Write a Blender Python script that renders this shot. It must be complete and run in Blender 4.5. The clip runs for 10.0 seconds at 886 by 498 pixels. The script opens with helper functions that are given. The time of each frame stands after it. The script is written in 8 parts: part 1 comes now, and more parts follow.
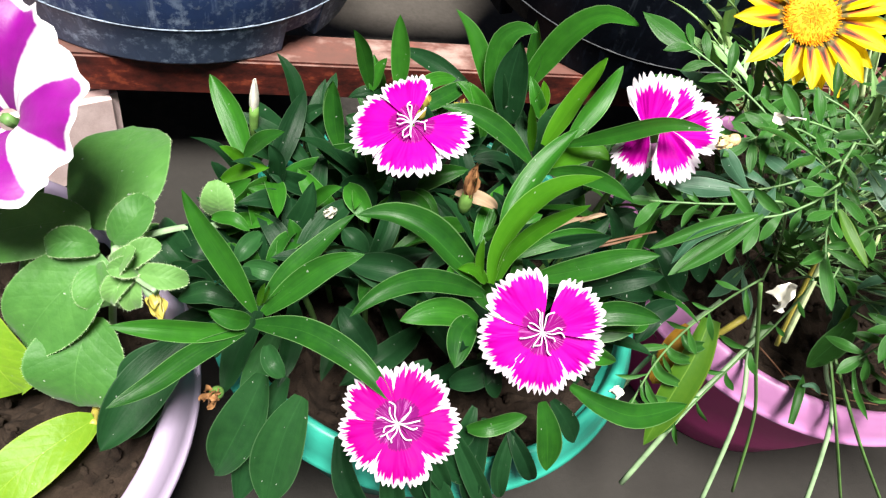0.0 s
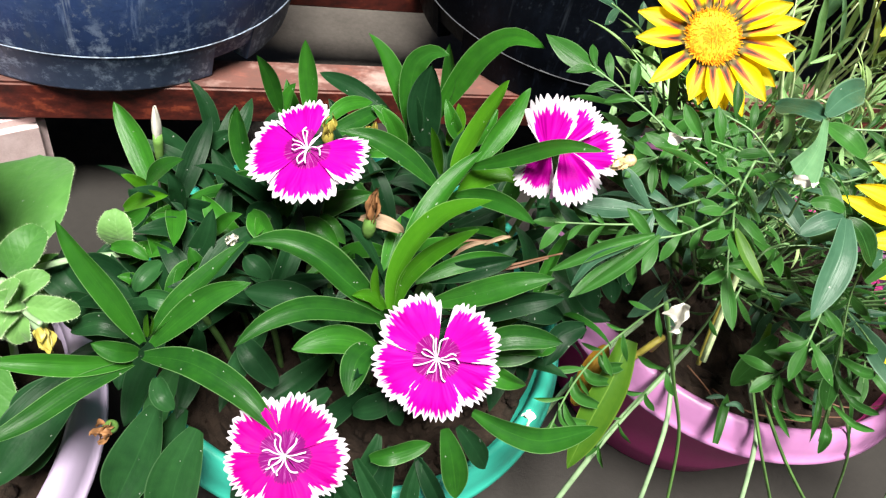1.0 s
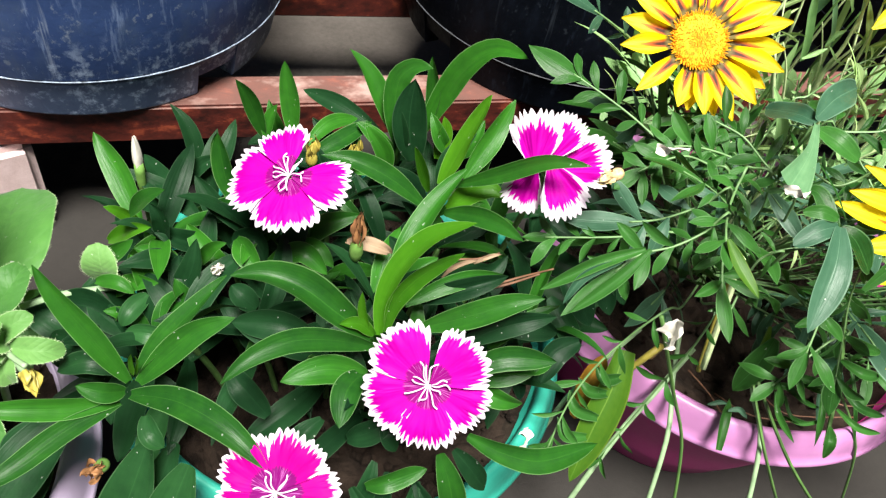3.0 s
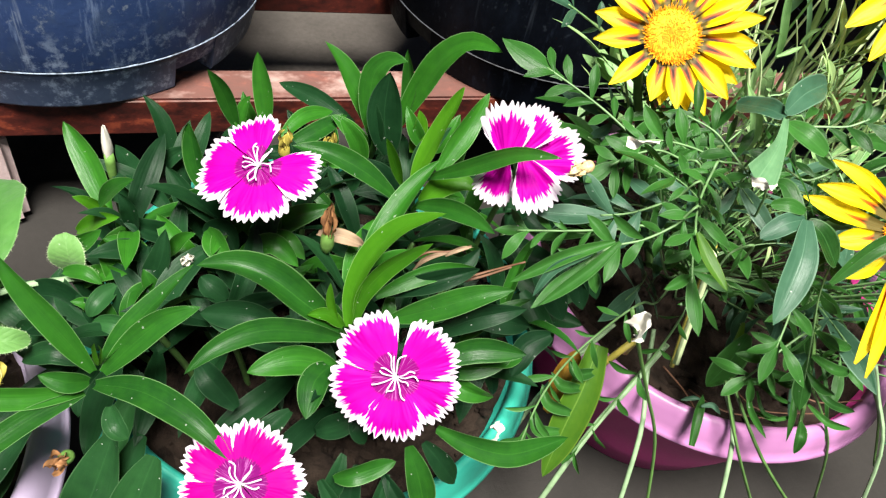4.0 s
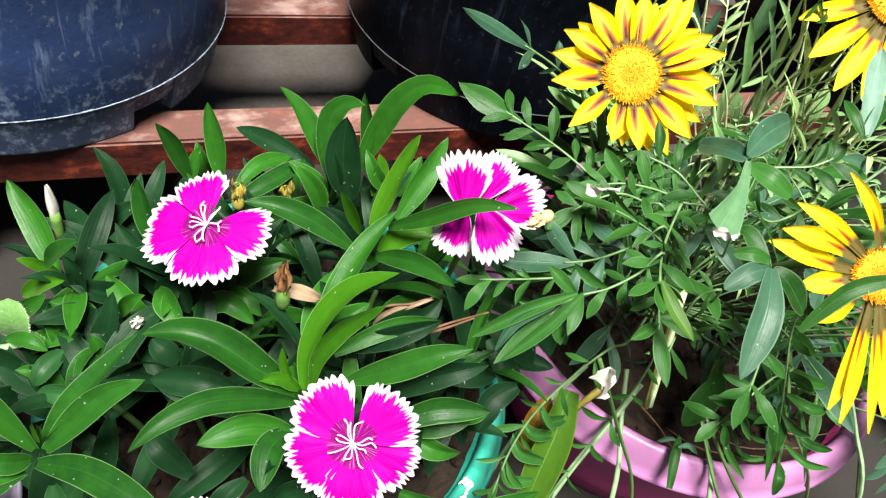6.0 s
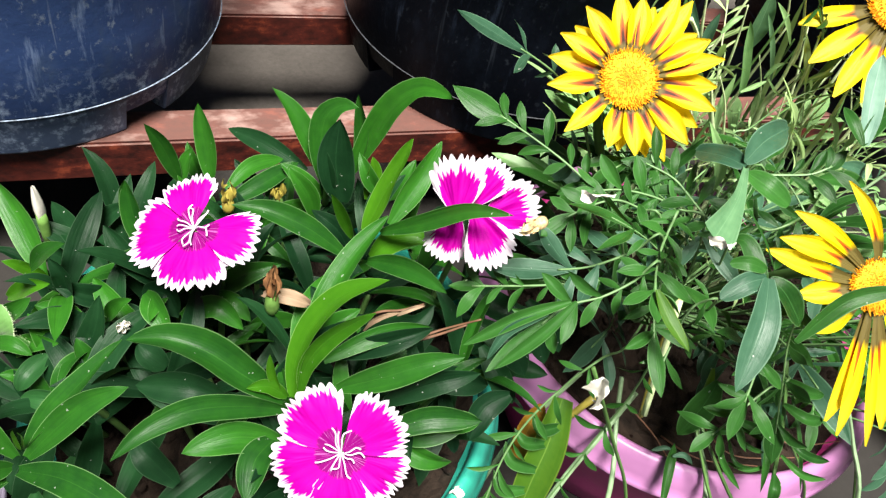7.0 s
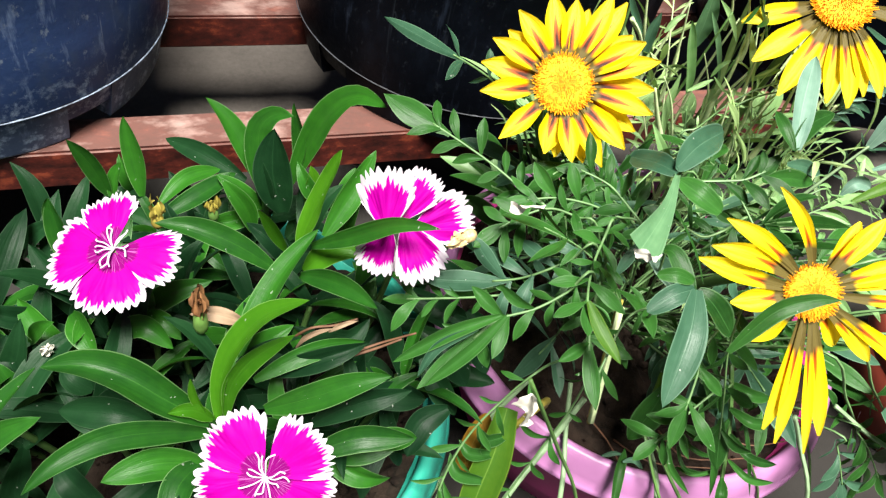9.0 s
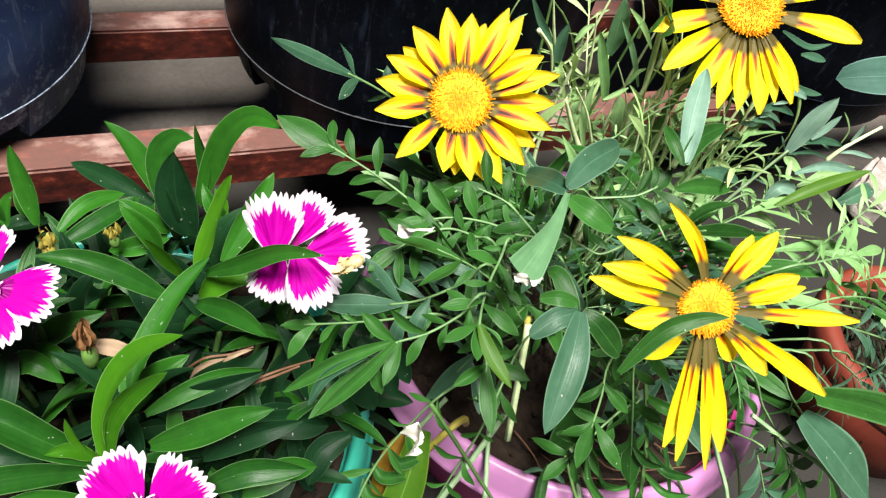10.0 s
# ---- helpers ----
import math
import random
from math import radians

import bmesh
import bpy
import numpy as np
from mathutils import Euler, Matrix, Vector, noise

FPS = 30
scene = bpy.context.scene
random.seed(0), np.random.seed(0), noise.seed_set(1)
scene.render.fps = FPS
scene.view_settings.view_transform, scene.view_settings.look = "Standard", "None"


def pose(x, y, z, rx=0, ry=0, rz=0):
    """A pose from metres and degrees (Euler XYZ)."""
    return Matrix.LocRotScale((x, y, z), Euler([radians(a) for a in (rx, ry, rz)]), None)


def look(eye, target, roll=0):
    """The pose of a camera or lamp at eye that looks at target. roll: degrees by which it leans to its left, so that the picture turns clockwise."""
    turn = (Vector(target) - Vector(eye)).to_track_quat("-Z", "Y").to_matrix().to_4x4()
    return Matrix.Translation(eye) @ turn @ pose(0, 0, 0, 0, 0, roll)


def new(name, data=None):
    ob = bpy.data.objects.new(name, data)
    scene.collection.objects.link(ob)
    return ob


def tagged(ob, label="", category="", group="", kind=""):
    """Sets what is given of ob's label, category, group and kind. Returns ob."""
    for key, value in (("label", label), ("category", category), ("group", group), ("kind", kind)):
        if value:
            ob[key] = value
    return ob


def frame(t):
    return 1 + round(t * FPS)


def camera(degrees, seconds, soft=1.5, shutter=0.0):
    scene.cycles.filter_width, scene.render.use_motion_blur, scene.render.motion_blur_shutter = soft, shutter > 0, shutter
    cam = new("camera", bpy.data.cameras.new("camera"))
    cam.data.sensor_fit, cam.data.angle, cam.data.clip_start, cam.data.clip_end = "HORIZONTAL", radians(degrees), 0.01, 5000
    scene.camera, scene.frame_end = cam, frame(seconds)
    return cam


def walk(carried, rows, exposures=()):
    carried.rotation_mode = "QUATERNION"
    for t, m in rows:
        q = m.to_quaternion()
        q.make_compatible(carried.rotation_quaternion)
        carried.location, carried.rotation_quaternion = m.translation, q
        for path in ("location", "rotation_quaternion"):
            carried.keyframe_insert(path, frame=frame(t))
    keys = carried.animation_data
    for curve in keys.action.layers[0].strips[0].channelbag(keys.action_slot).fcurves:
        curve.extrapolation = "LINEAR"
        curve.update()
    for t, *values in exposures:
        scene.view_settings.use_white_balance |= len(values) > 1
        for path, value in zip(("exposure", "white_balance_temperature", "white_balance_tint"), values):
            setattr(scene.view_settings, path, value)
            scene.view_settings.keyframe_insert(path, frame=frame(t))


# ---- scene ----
cam = camera(62.00, 10.0, soft=1.3)
PATH = [
    (0, (-0.0625, -0.0186, 0.4055), (0.0781, 0.2710, 0.0229), 18.86),
    (0.5, (-0.0379, -0.0203, 0.4116), (0.1110, 0.2759, 0.0373), 18.35),
    (1, (-0.0299, -0.0218, 0.4114), (0.1194, 0.2763, 0.0388), 18.37),
    (1.5, (-0.0260, -0.0200, 0.4101), (0.1239, 0.2762, 0.0362), 18.24),
    (2, (-0.0227, -0.0163, 0.4089), (0.1227, 0.2780, 0.0318), 17.54),
    (2.5, (-0.0268, -0.0118, 0.4114), (0.1154, 0.2839, 0.0342), 16.41),
    (2.7, (-0.0248, -0.0105, 0.4131), (0.1189, 0.2842, 0.0356), 16.14),
    (3.8, (-0.0173, -0.0184, 0.4211), (0.1324, 0.2800, 0.0489), 15.74),
    (4, (-0.0149, -0.0161, 0.4142), (0.1375, 0.2783, 0.0398), 16.97),
    (4.5, (0.0015, -0.0014, 0.4194), (0.1651, 0.2939, 0.0506), 16.17),
    (5, (0.0003, 0.0003, 0.4202), (0.1621, 0.2959, 0.0508), 16.06),
    (5.5, (0.0010, -0.0008, 0.4200), (0.1648, 0.2944, 0.0512), 16.53),
    (5.7, (-0.0005, -0.0020, 0.4203), (0.1597, 0.2966, 0.0526), 15.68),
    (6.8, (0.0011, 0.0004, 0.4161), (0.1630, 0.2972, 0.0477), 16.81),
    (7, (0.0033, 0.0015, 0.4181), (0.1647, 0.2997, 0.0506), 16.47),
    (7.5, (0.0074, 0.0004, 0.4179), (0.1743, 0.2967, 0.0514), 16.93),
    (8, (0.0153, 0.0026, 0.4203), (0.1792, 0.2956, 0.0498), 16.37),
    (8.5, (0.0187, 0.0035, 0.4227), (0.1845, 0.2980, 0.0543), 16.19),
    (9, (0.0255, 0.0053, 0.4234), (0.1932, 0.2960, 0.0527), 16.38),
    (9.5, (0.0384, 0.0060, 0.4284), (0.2071, 0.2968, 0.0583), 16.01),
    (10, (0.0586, 0.0046, 0.4314), (0.2351, 0.2913, 0.0617), 15.94),
]
walk(cam, [(t, look(eye, target, roll)) for t, eye, target, roll in PATH], exposures=((0.0, 1.2, 6480, 9), (5.0, 1.15, 6480, 9), (9.4, 1.1, 6480, 9), (10.0, 0.95, 6480, 9)))

# ---- light ----
SUN_UP, SUN_ROUND = 72.0, 196.0
world = bpy.data.worlds.new("sky")
scene.world = world
world.use_nodes = True
wn = world.node_tree.nodes
sky = wn.new("ShaderNodeTexSky")
sky.sky_type, sky.sun_disc = "NISHITA", False
sky.sun_elevation, sky.sun_rotation = radians(SUN_UP), radians(SUN_ROUND)
wn["Background"].inputs["Strength"].default_value = 0.012
world.node_tree.links.new(sky.outputs["Color"], wn["Background"].inputs["Color"])
sun_data = bpy.data.lights.new("sun", "SUN")
sun_data.energy, sun_data.angle, sun_data.color = 6.45, radians(20), (1.0, 0.965, 0.9)
sun = new("sun", sun_data)
TO_SUN = Vector((math.sin(radians(SUN_ROUND)) * math.cos(radians(SUN_UP)), math.cos(radians(SUN_ROUND)) * math.cos(radians(SUN_UP)), math.sin(radians(SUN_UP))))
sun.matrix_world = look(TO_SUN * 3, (0, 0, 0))


# ---- materials ----
def material(name):
    m = bpy.data.materials.new(name)
    m.use_nodes = True
    return m, m.node_tree.nodes, m.node_tree.links, m.node_tree.nodes["Principled BSDF"]


def ramp(nodes, links, fac, stops):
    r = nodes.new("ShaderNodeValToRGB")
    while len(r.color_ramp.elements) < len(stops):
        r.color_ramp.elements.new(0.5)
    for e, (p, c) in zip(r.color_ramp.elements, stops):
        e.position, e.color = p, (*c, 1) if len(c) == 3 else c
    links.new(fac, r.inputs["Fac"])
    return r.outputs["Color"]


def mixc(nodes, links, fac, a, b, mode="MIX"):
    n = nodes.new("ShaderNodeMix")
    n.data_type, n.blend_type = "RGBA", mode
    for sock, v in ((n.inputs[0], fac), (n.inputs[6], a), (n.inputs[7], b)):
        if isinstance(v, (int, float)):
            sock.default_value = v
        elif isinstance(v, tuple):
            sock.default_value = (*v, 1)
        else:
            links.new(v, sock)
    return n.outputs[2]


def calc(nodes, links, op, a, b=0.0, c=0.0, clamp=False):
    n = nodes.new("ShaderNodeMath")
    n.operation, n.use_clamp = op, clamp
    for i, v in enumerate((a, b, c)):
        if isinstance(v, (int, float)):
            n.inputs[i].default_value = v
        else:
            links.new(v, n.inputs[i])
    return n.outputs[0]


def grain(nodes, links, scale, detail=4.0, rough=0.6, where=None):
    n = nodes.new("ShaderNodeTexNoise")
    n.inputs["Scale"].default_value, n.inputs["Detail"].default_value, n.inputs["Roughness"].default_value = scale, detail, rough
    if where is None:
        t = nodes.new("ShaderNodeTexCoord")
        where = t.outputs["Object"]
    links.new(where, n.inputs["Vector"])
    return n.outputs["Fac"]


def bump(nodes, links, bsdf, height, strength, distance):
    b = nodes.new("ShaderNodeBump")
    b.inputs["Strength"].default_value, b.inputs["Distance"].default_value = strength, distance
    links.new(height, b.inputs["Height"])
    links.new(b.outputs["Normal"], bsdf.inputs["Normal"])


def uv_parts(nodes, links):
    t = nodes.new("ShaderNodeUVMap")
    s = nodes.new("ShaderNodeSeparateXYZ")
    links.new(t.outputs["UV"], s.inputs[0])
    return t.outputs["UV"], s.outputs["X"], s.outputs["Y"]


def thin(m, nodes, links, bsdf, colour, share):
    """Lets part of the light through, as a leaf or petal does."""
    tr = nodes.new("ShaderNodeBsdfTranslucent")
    mx = nodes.new("ShaderNodeMixShader")
    mx.inputs[0].default_value = share
    if isinstance(colour, tuple):
        tr.inputs["Color"].default_value = (*colour, 1)
    else:
        links.new(colour, tr.inputs["Color"])
    links.new(bsdf.outputs[0], mx.inputs[1])
    links.new(tr.outputs[0], mx.inputs[2])
    links.new(mx.outputs[0], nodes["Material Output"].inputs["Surface"])


def leaf_material(name, dark, light, edge, rib, rough=0.45, edge_at=0.9, rib_to=0.05, share=0.25, spots=0.0, veins=0.0, gloss=0.3):
    m, n, l, b = material(name)
    uv, u, v = uv_parts(n, l)
    across = calc(n, l, "MULTIPLY", calc(n, l, "ABSOLUTE", calc(n, l, "SUBTRACT", u, 0.5)), 2.0)
    info = n.new("ShaderNodeObjectInfo")
    mottled = calc(n, l, "ADD", calc(n, l, "MULTIPLY", grain(n, l, 180, 5), 0.6), calc(n, l, "MULTIPLY", grain(n, l, 55, 4, 0.7), 0.4))
    tone = calc(n, l, "ADD", calc(n, l, "MULTIPLY", info.outputs["Random"], 0.65), calc(n, l, "MULTIPLY", calc(n, l, "SUBTRACT", mottled, 0.3), 1.1), clamp=True)
    col = mixc(n, l, tone, dark, light)
    # fine parallel veins
    w = n.new("ShaderNodeTexWave")
    w.inputs["Scale"].default_value, w.inputs["Distortion"].default_value, w.inputs["Detail"].default_value = 2.2, 2.5, 2
    l.new(uv, w.inputs["Vector"])
    col = mixc(n, l, calc(n, l, "MULTIPLY", w.outputs["Fac"], 0.03), col, light)
    col = mixc(n, l, calc(n, l, "MULTIPLY", calc(n, l, "LESS_THAN", across, rib_to), 0.5), col, rib)
    col = mixc(n, l, calc(n, l, "MULTIPLY", calc(n, l, "GREATER_THAN", across, edge_at), 0.4), col, edge)
    mp = n.new("ShaderNodeMapping")
    mp.inputs["Scale"].default_value = (9, 1.6, 1)
    l.new(uv, mp.inputs["Vector"])
    cx = n.new("ShaderNodeCombineXYZ")
    l.new(calc(n, l, "MULTIPLY", info.outputs["Random"], 40.0), cx.inputs[2])
    ad = n.new("ShaderNodeVectorMath")
    l.new(mp.outputs[0], ad.inputs[0])
    l.new(cx.outputs[0], ad.inputs[1])
    streaks = grain(n, l, 1.0, 4, 0.6, ad.outputs[0])
    col = mixc(n, l, calc(n, l, "MULTIPLY", calc(n, l, "SUBTRACT", streaks, 0.35, 0.0, True), 0.9), col, dark)
    height = calc(n, l, "ADD", mottled, calc(n, l, "MULTIPLY", streaks, 0.8))
    if veins:
        b.inputs["Sheen Weight"].default_value, b.inputs["Sheen Roughness"].default_value = 0.16, 0.5
        slant = calc(n, l, "SUBTRACT", calc(n, l, "MULTIPLY", v, 46.0), calc(n, l, "MULTIPLY", across, 15.0))
        line = calc(n, l, "POWER", calc(n, l, "ABSOLUTE", calc(n, l, "SINE", calc(n, l, "MULTIPLY", slant, 0.5))), 0.6)
        col = mixc(n, l, calc(n, l, "MULTIPLY", calc(n, l, "SUBTRACT", 1.0, line), veins), col, rib)
        quilt = grain(n, l, 60, 3)
        col = mixc(n, l, calc(n, l, "MULTIPLY", quilt, 0.6), col, dark)
        height = calc(n, l, "ADD", calc(n, l, "ADD", mottled, quilt), calc(n, l, "MULTIPLY", line, 0.1))
    if spots:
        fleck = calc(n, l, "GREATER_THAN", grain(n, l, 420, 2), 0.74)
        col = mixc(n, l, calc(n, l, "MULTIPLY", fleck, spots), col, (0.6, 0.62, 0.55))
    l.new(col, b.inputs["Base Color"])
    b.inputs["Roughness"].default_value = rough
    b.inputs["Specular IOR Level"].default_value = gloss
    bump(n, l, b, height, 0.45 if veins else 0.4, 0.002 if veins else 0.0008)
    thin(m, n, l, b, mixc(n, l, 0.5, col, (0.25, 0.42, 0.03)), share)
    return m


def plain(name, colour, rough, vary=0.15, scale=40, metal=0.0, depth=0.0004):
    m, n, l, b = material(name)
    g = grain(n, l, scale, 5)
    lo = tuple(c * (1 - vary) for c in colour)
    hi = tuple(min(1, c * (1 + vary)) for c in colour)
    l.new(ramp(n, l, g, [(0.3, lo), (0.7, hi)]), b.inputs["Base Color"])
    b.inputs["Roughness"].default_value, b.inputs["Metallic"].default_value = rough, metal
    bump(n, l, b, g, 0.3, depth)
    return m


DIANTHUS_LEAF = leaf_material("dianthus_leaf", (0.005, 0.034, 0.006), (0.028, 0.14, 0.01), (0.22, 0.38, 0.15), (0.04, 0.15, 0.016), 0.4, 0.94, 0.02, 0.15, 0.3, gloss=0.2)
DIANTHUS_YOUNG = leaf_material("dianthus_young_leaf", (0.02, 0.1, 0.004), (0.066, 0.22, 0.008), (0.28, 0.44, 0.15), (0.08, 0.25, 0.02), 0.4, 0.94, 0.02, 0.26, 0.3, gloss=0.2)
# low and old leaves: greens darkened to hold the shade between the shoots
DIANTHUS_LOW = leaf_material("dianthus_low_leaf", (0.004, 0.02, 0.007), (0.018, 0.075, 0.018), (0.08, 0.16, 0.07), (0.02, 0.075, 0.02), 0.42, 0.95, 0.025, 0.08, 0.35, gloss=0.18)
DIANTHUS_OLD_SHADED = leaf_material("dianthus_old_shaded_leaf", (0.002, 0.012, 0.0045), (0.01, 0.043, 0.013), (0.05, 0.1, 0.05), (0.012, 0.046, 0.016), 0.45, 0.95, 0.03, 0.05, 0.3, gloss=0.1)
GAZANIA_LEAF = leaf_material("gazania_leaf", (0.004, 0.022, 0.004), (0.034, 0.128, 0.02), (0.13, 0.25, 0.1), (0.055, 0.16, 0.04), 0.4, 0.88, 0.04, 0.1, 0.3, gloss=0.16)
GAZANIA_PALE = leaf_material("gazania_pale_leaf", (0.04, 0.12, 0.05), (0.15, 0.29, 0.14), (0.2, 0.34, 0.18), (0.16, 0.3, 0.15), 0.5, 0.92, 0.05, 0.15, 0.3)
# next two: far-side greens made paler, with sunlight put into the colour
GAZANIA_YOUNG_SUNLIT = leaf_material("gazania_young_sunlit_leaf", (0.26, 0.44, 0.13), (0.5, 0.64, 0.3), (0.24, 0.4, 0.14), (0.24, 0.4, 0.14), 0.45, 0.9, 0.09, 0.25, 0.2)
GAZANIA_SUNLIT = leaf_material("gazania_sunlit_leaf", (0.1, 0.25, 0.07), (0.34, 0.52, 0.22), (0.26, 0.42, 0.18), (0.34, 0.5, 0.26), 0.38, 0.95, 0.07, 0.2, 0.3, gloss=0.4)
GAZANIA_GREY = leaf_material("gazania_grey_leaf", (0.014, 0.052, 0.026), (0.06, 0.14, 0.082), (0.18, 0.3, 0.2), (0.1, 0.2, 0.12), 0.42, 0.9, 0.04, 0.1, 0.4, gloss=0.25)
GAZANIA_HOARY = leaf_material("gazania_hoary_leaf", (0.07, 0.16, 0.11), (0.26, 0.38, 0.3), (0.34, 0.45, 0.36), (0.3, 0.42, 0.32), 0.5, 0.92, 0.05, 0.12, 0.4, gloss=0.3)
GAZANIA_LIME = leaf_material("gazania_lime_leaf", (0.025, 0.09, 0.006), (0.085, 0.17, 0.01), (0.2, 0.27, 0.04), (0.15, 0.26, 0.04), 0.5, 0.92, 0.05, 0.2)
ORANGE_LEAF = leaf_material("orange_leaf", (0.14, 0.07, 0.006), (0.36, 0.17, 0.008), (0.3, 0.14, 0.02), (0.3, 0.2, 0.03), 0.6, 0.92, 0.05, 0.2)
PETUNIA_LEAF = leaf_material("petunia_leaf", (0.022, 0.1, 0.014), (0.1, 0.27, 0.05), (0.2, 0.38, 0.12), (0.13, 0.31, 0.075), 0.55, 0.97, 0.02, 0.22, 0.6, 0.05)
PETUNIA_YOUNG = leaf_material("petunia_young_leaf", (0.07, 0.19, 0.04), (0.18, 0.35, 0.1), (0.3, 0.46, 0.2), (0.22, 0.38, 0.14), 0.6, 0.93, 0.04, 0.25, 0.3, 0.03)
PETUNIA_LIME = leaf_material("petunia_lime_leaf", (0.1, 0.22, 0.008), (0.2, 0.33, 0.014), (0.4, 0.42, 0.05), (0.4, 0.52, 0.06), 0.5, 0.95, 0.035, 0.28, 0.2, 0.1)
BLUE_LEAF = leaf_material("blue_green_leaf", (0.01, 0.04, 0.03), (0.05, 0.12, 0.09), (0.22, 0.34, 0.32), (0.2, 0.31, 0.28), 0.65, 0.95, 0.03, 0.1, 0.1, gloss=0.15)
DRY_LEAF = leaf_material("dry_leaf", (0.14, 0.085, 0.05), (0.36, 0.26, 0.17), (0.35, 0.2, 0.1), (0.2, 0.1, 0.05), 0.75, 0.94, 0.05, 0.15)
GAZANIA_RIB = plain("gazania_rib", (0.11, 0.21, 0.075), 0.5, 0.3, 150)
STEM = plain("green_stem", (0.07, 0.15, 0.035), 0.5, 0.3, 120)
STEM_GREY = plain("grey_green_stem", (0.2, 0.3, 0.16), 0.6, 0.25, 150)
STEM_LIGHT = plain("pale_green_stem", (0.5, 0.6, 0.32), 0.5, 0.3, 150)
STEM_BROWN = plain("dry_brown_stem", (0.11, 0.048, 0.022), 0.7, 0.3, 160)
STEM_OCHRE = plain("ochre_stem", (0.34, 0.28, 0.05), 0.5, 0.25, 160)
CALYX = plain("calyx_green", (0.12, 0.24, 0.05), 0.5, 0.35, 200)
WITHERED = plain("withered_petal", (0.26, 0.12, 0.045), 0.7, 0.4, 220)
CREAM = plain("cream_petal", (0.72, 0.69, 0.6), 0.6, 0.1, 250)
CREAM_BROWN = plain("shrivelled_cream_petal", (0.5, 0.36, 0.17), 0.7, 0.8, 420)
STYLE = plain("dianthus_style", (0.62, 0.48, 0.62), 0.5, 0.1, 200)
HAIR = plain("leaf_hair", (0.5, 0.62, 0.35), 0.5, 0.1, 100)


def dianthus_petal_material(name, body, ring, ring_to, white=0.85, sides=0.26):
    """Magenta, with a feathered white edge and a streaked eye. v runs outwards."""
    m, n, l, b = material(name)
    uv, u, v = uv_parts(n, l)
    mp = n.new("ShaderNodeMapping")
    mp.inputs["Scale"].default_value = (30, 2.2, 1)
    l.new(uv, mp.inputs["Vector"])
    info = n.new("ShaderNodeObjectInfo")
    cx = n.new("ShaderNodeCombineXYZ")
    l.new(calc(n, l, "MULTIPLY", info.outputs["Random"], 50.0), cx.inputs[2])
    ad = n.new("ShaderNodeVectorMath")
    l.new(mp.outputs[0], ad.inputs[0])
    l.new(cx.outputs[0], ad.inputs[1])
    feather = grain(n, l, 1.0, 2, 0.5, ad.outputs[0])
    side = calc(n, l, "POWER", calc(n, l, "MULTIPLY", calc(n, l, "ABSOLUTE", calc(n, l, "SUBTRACT", u, 0.5)), 2.0), 8.0)
    reach = calc(n, l, "ADD", v, calc(n, l, "MULTIPLY", side, sides))
    edge = calc(n, l, "ADD", reach, calc(n, l, "MULTIPLY", calc(n, l, "SUBTRACT", feather, 0.5), 0.42))
    soft = n.new("ShaderNodeMapRange")
    soft.inputs[1].default_value, soft.inputs[2].default_value = white, white + 0.04
    l.new(edge, soft.inputs[0])
    col = mixc(n, l, grain(n, l, 300, 3), body, tuple(c * 0.75 for c in body))
    streak = n.new("ShaderNodeMapRange")
    streak.inputs[1].default_value, streak.inputs[2].default_value = 0.57, 0.68
    l.new(feather, streak.inputs[0])
    eye = mixc(n, l, streak.outputs[0], ring, (0.46, 0.12, 0.4))
    inside = n.new("ShaderNodeMapRange")
    inside.inputs[1].default_value, inside.inputs[2].default_value = ring_to + 0.02, ring_to - 0.02
    l.new(calc(n, l, "ADD", v, calc(n, l, "MULTIPLY", feather, 0.06)), inside.inputs[0])
    col = mixc(n, l, inside.outputs[0], col, eye)
    pale = mixc(n, l, streak.outputs[0], (0.64, 0.59, 0.64), (0.56, 0.42, 0.56))
    col = mixc(n, l, soft.outputs[0], col, pale)
    l.new(col, b.inputs["Base Color"])
    b.inputs["Roughness"].default_value, b.inputs["Specular IOR Level"].default_value = 0.6, 0.08
    bump(n, l, b, feather, 0.15, 0.0004)
    thin(m, n, l, b, col, 0.34)
    return m


PINK_PETAL = dianthus_petal_material("dianthus_petal", (0.5, 0.0, 0.34), (0.22, 0.002, 0.15), 0.37, 0.87)
CUPPED_PETAL = dianthus_petal_material("dianthus_petal_cupped", (0.5, 0.0, 0.33), (0.3, 0.004, 0.16), 0.2, 0.77, 0.6)
DEEP_PETAL = dianthus_petal_material("dianthus_petal_deep", (0.46, 0.0, 0.24), (0.18, 0.004, 0.13), 0.42, 0.87)


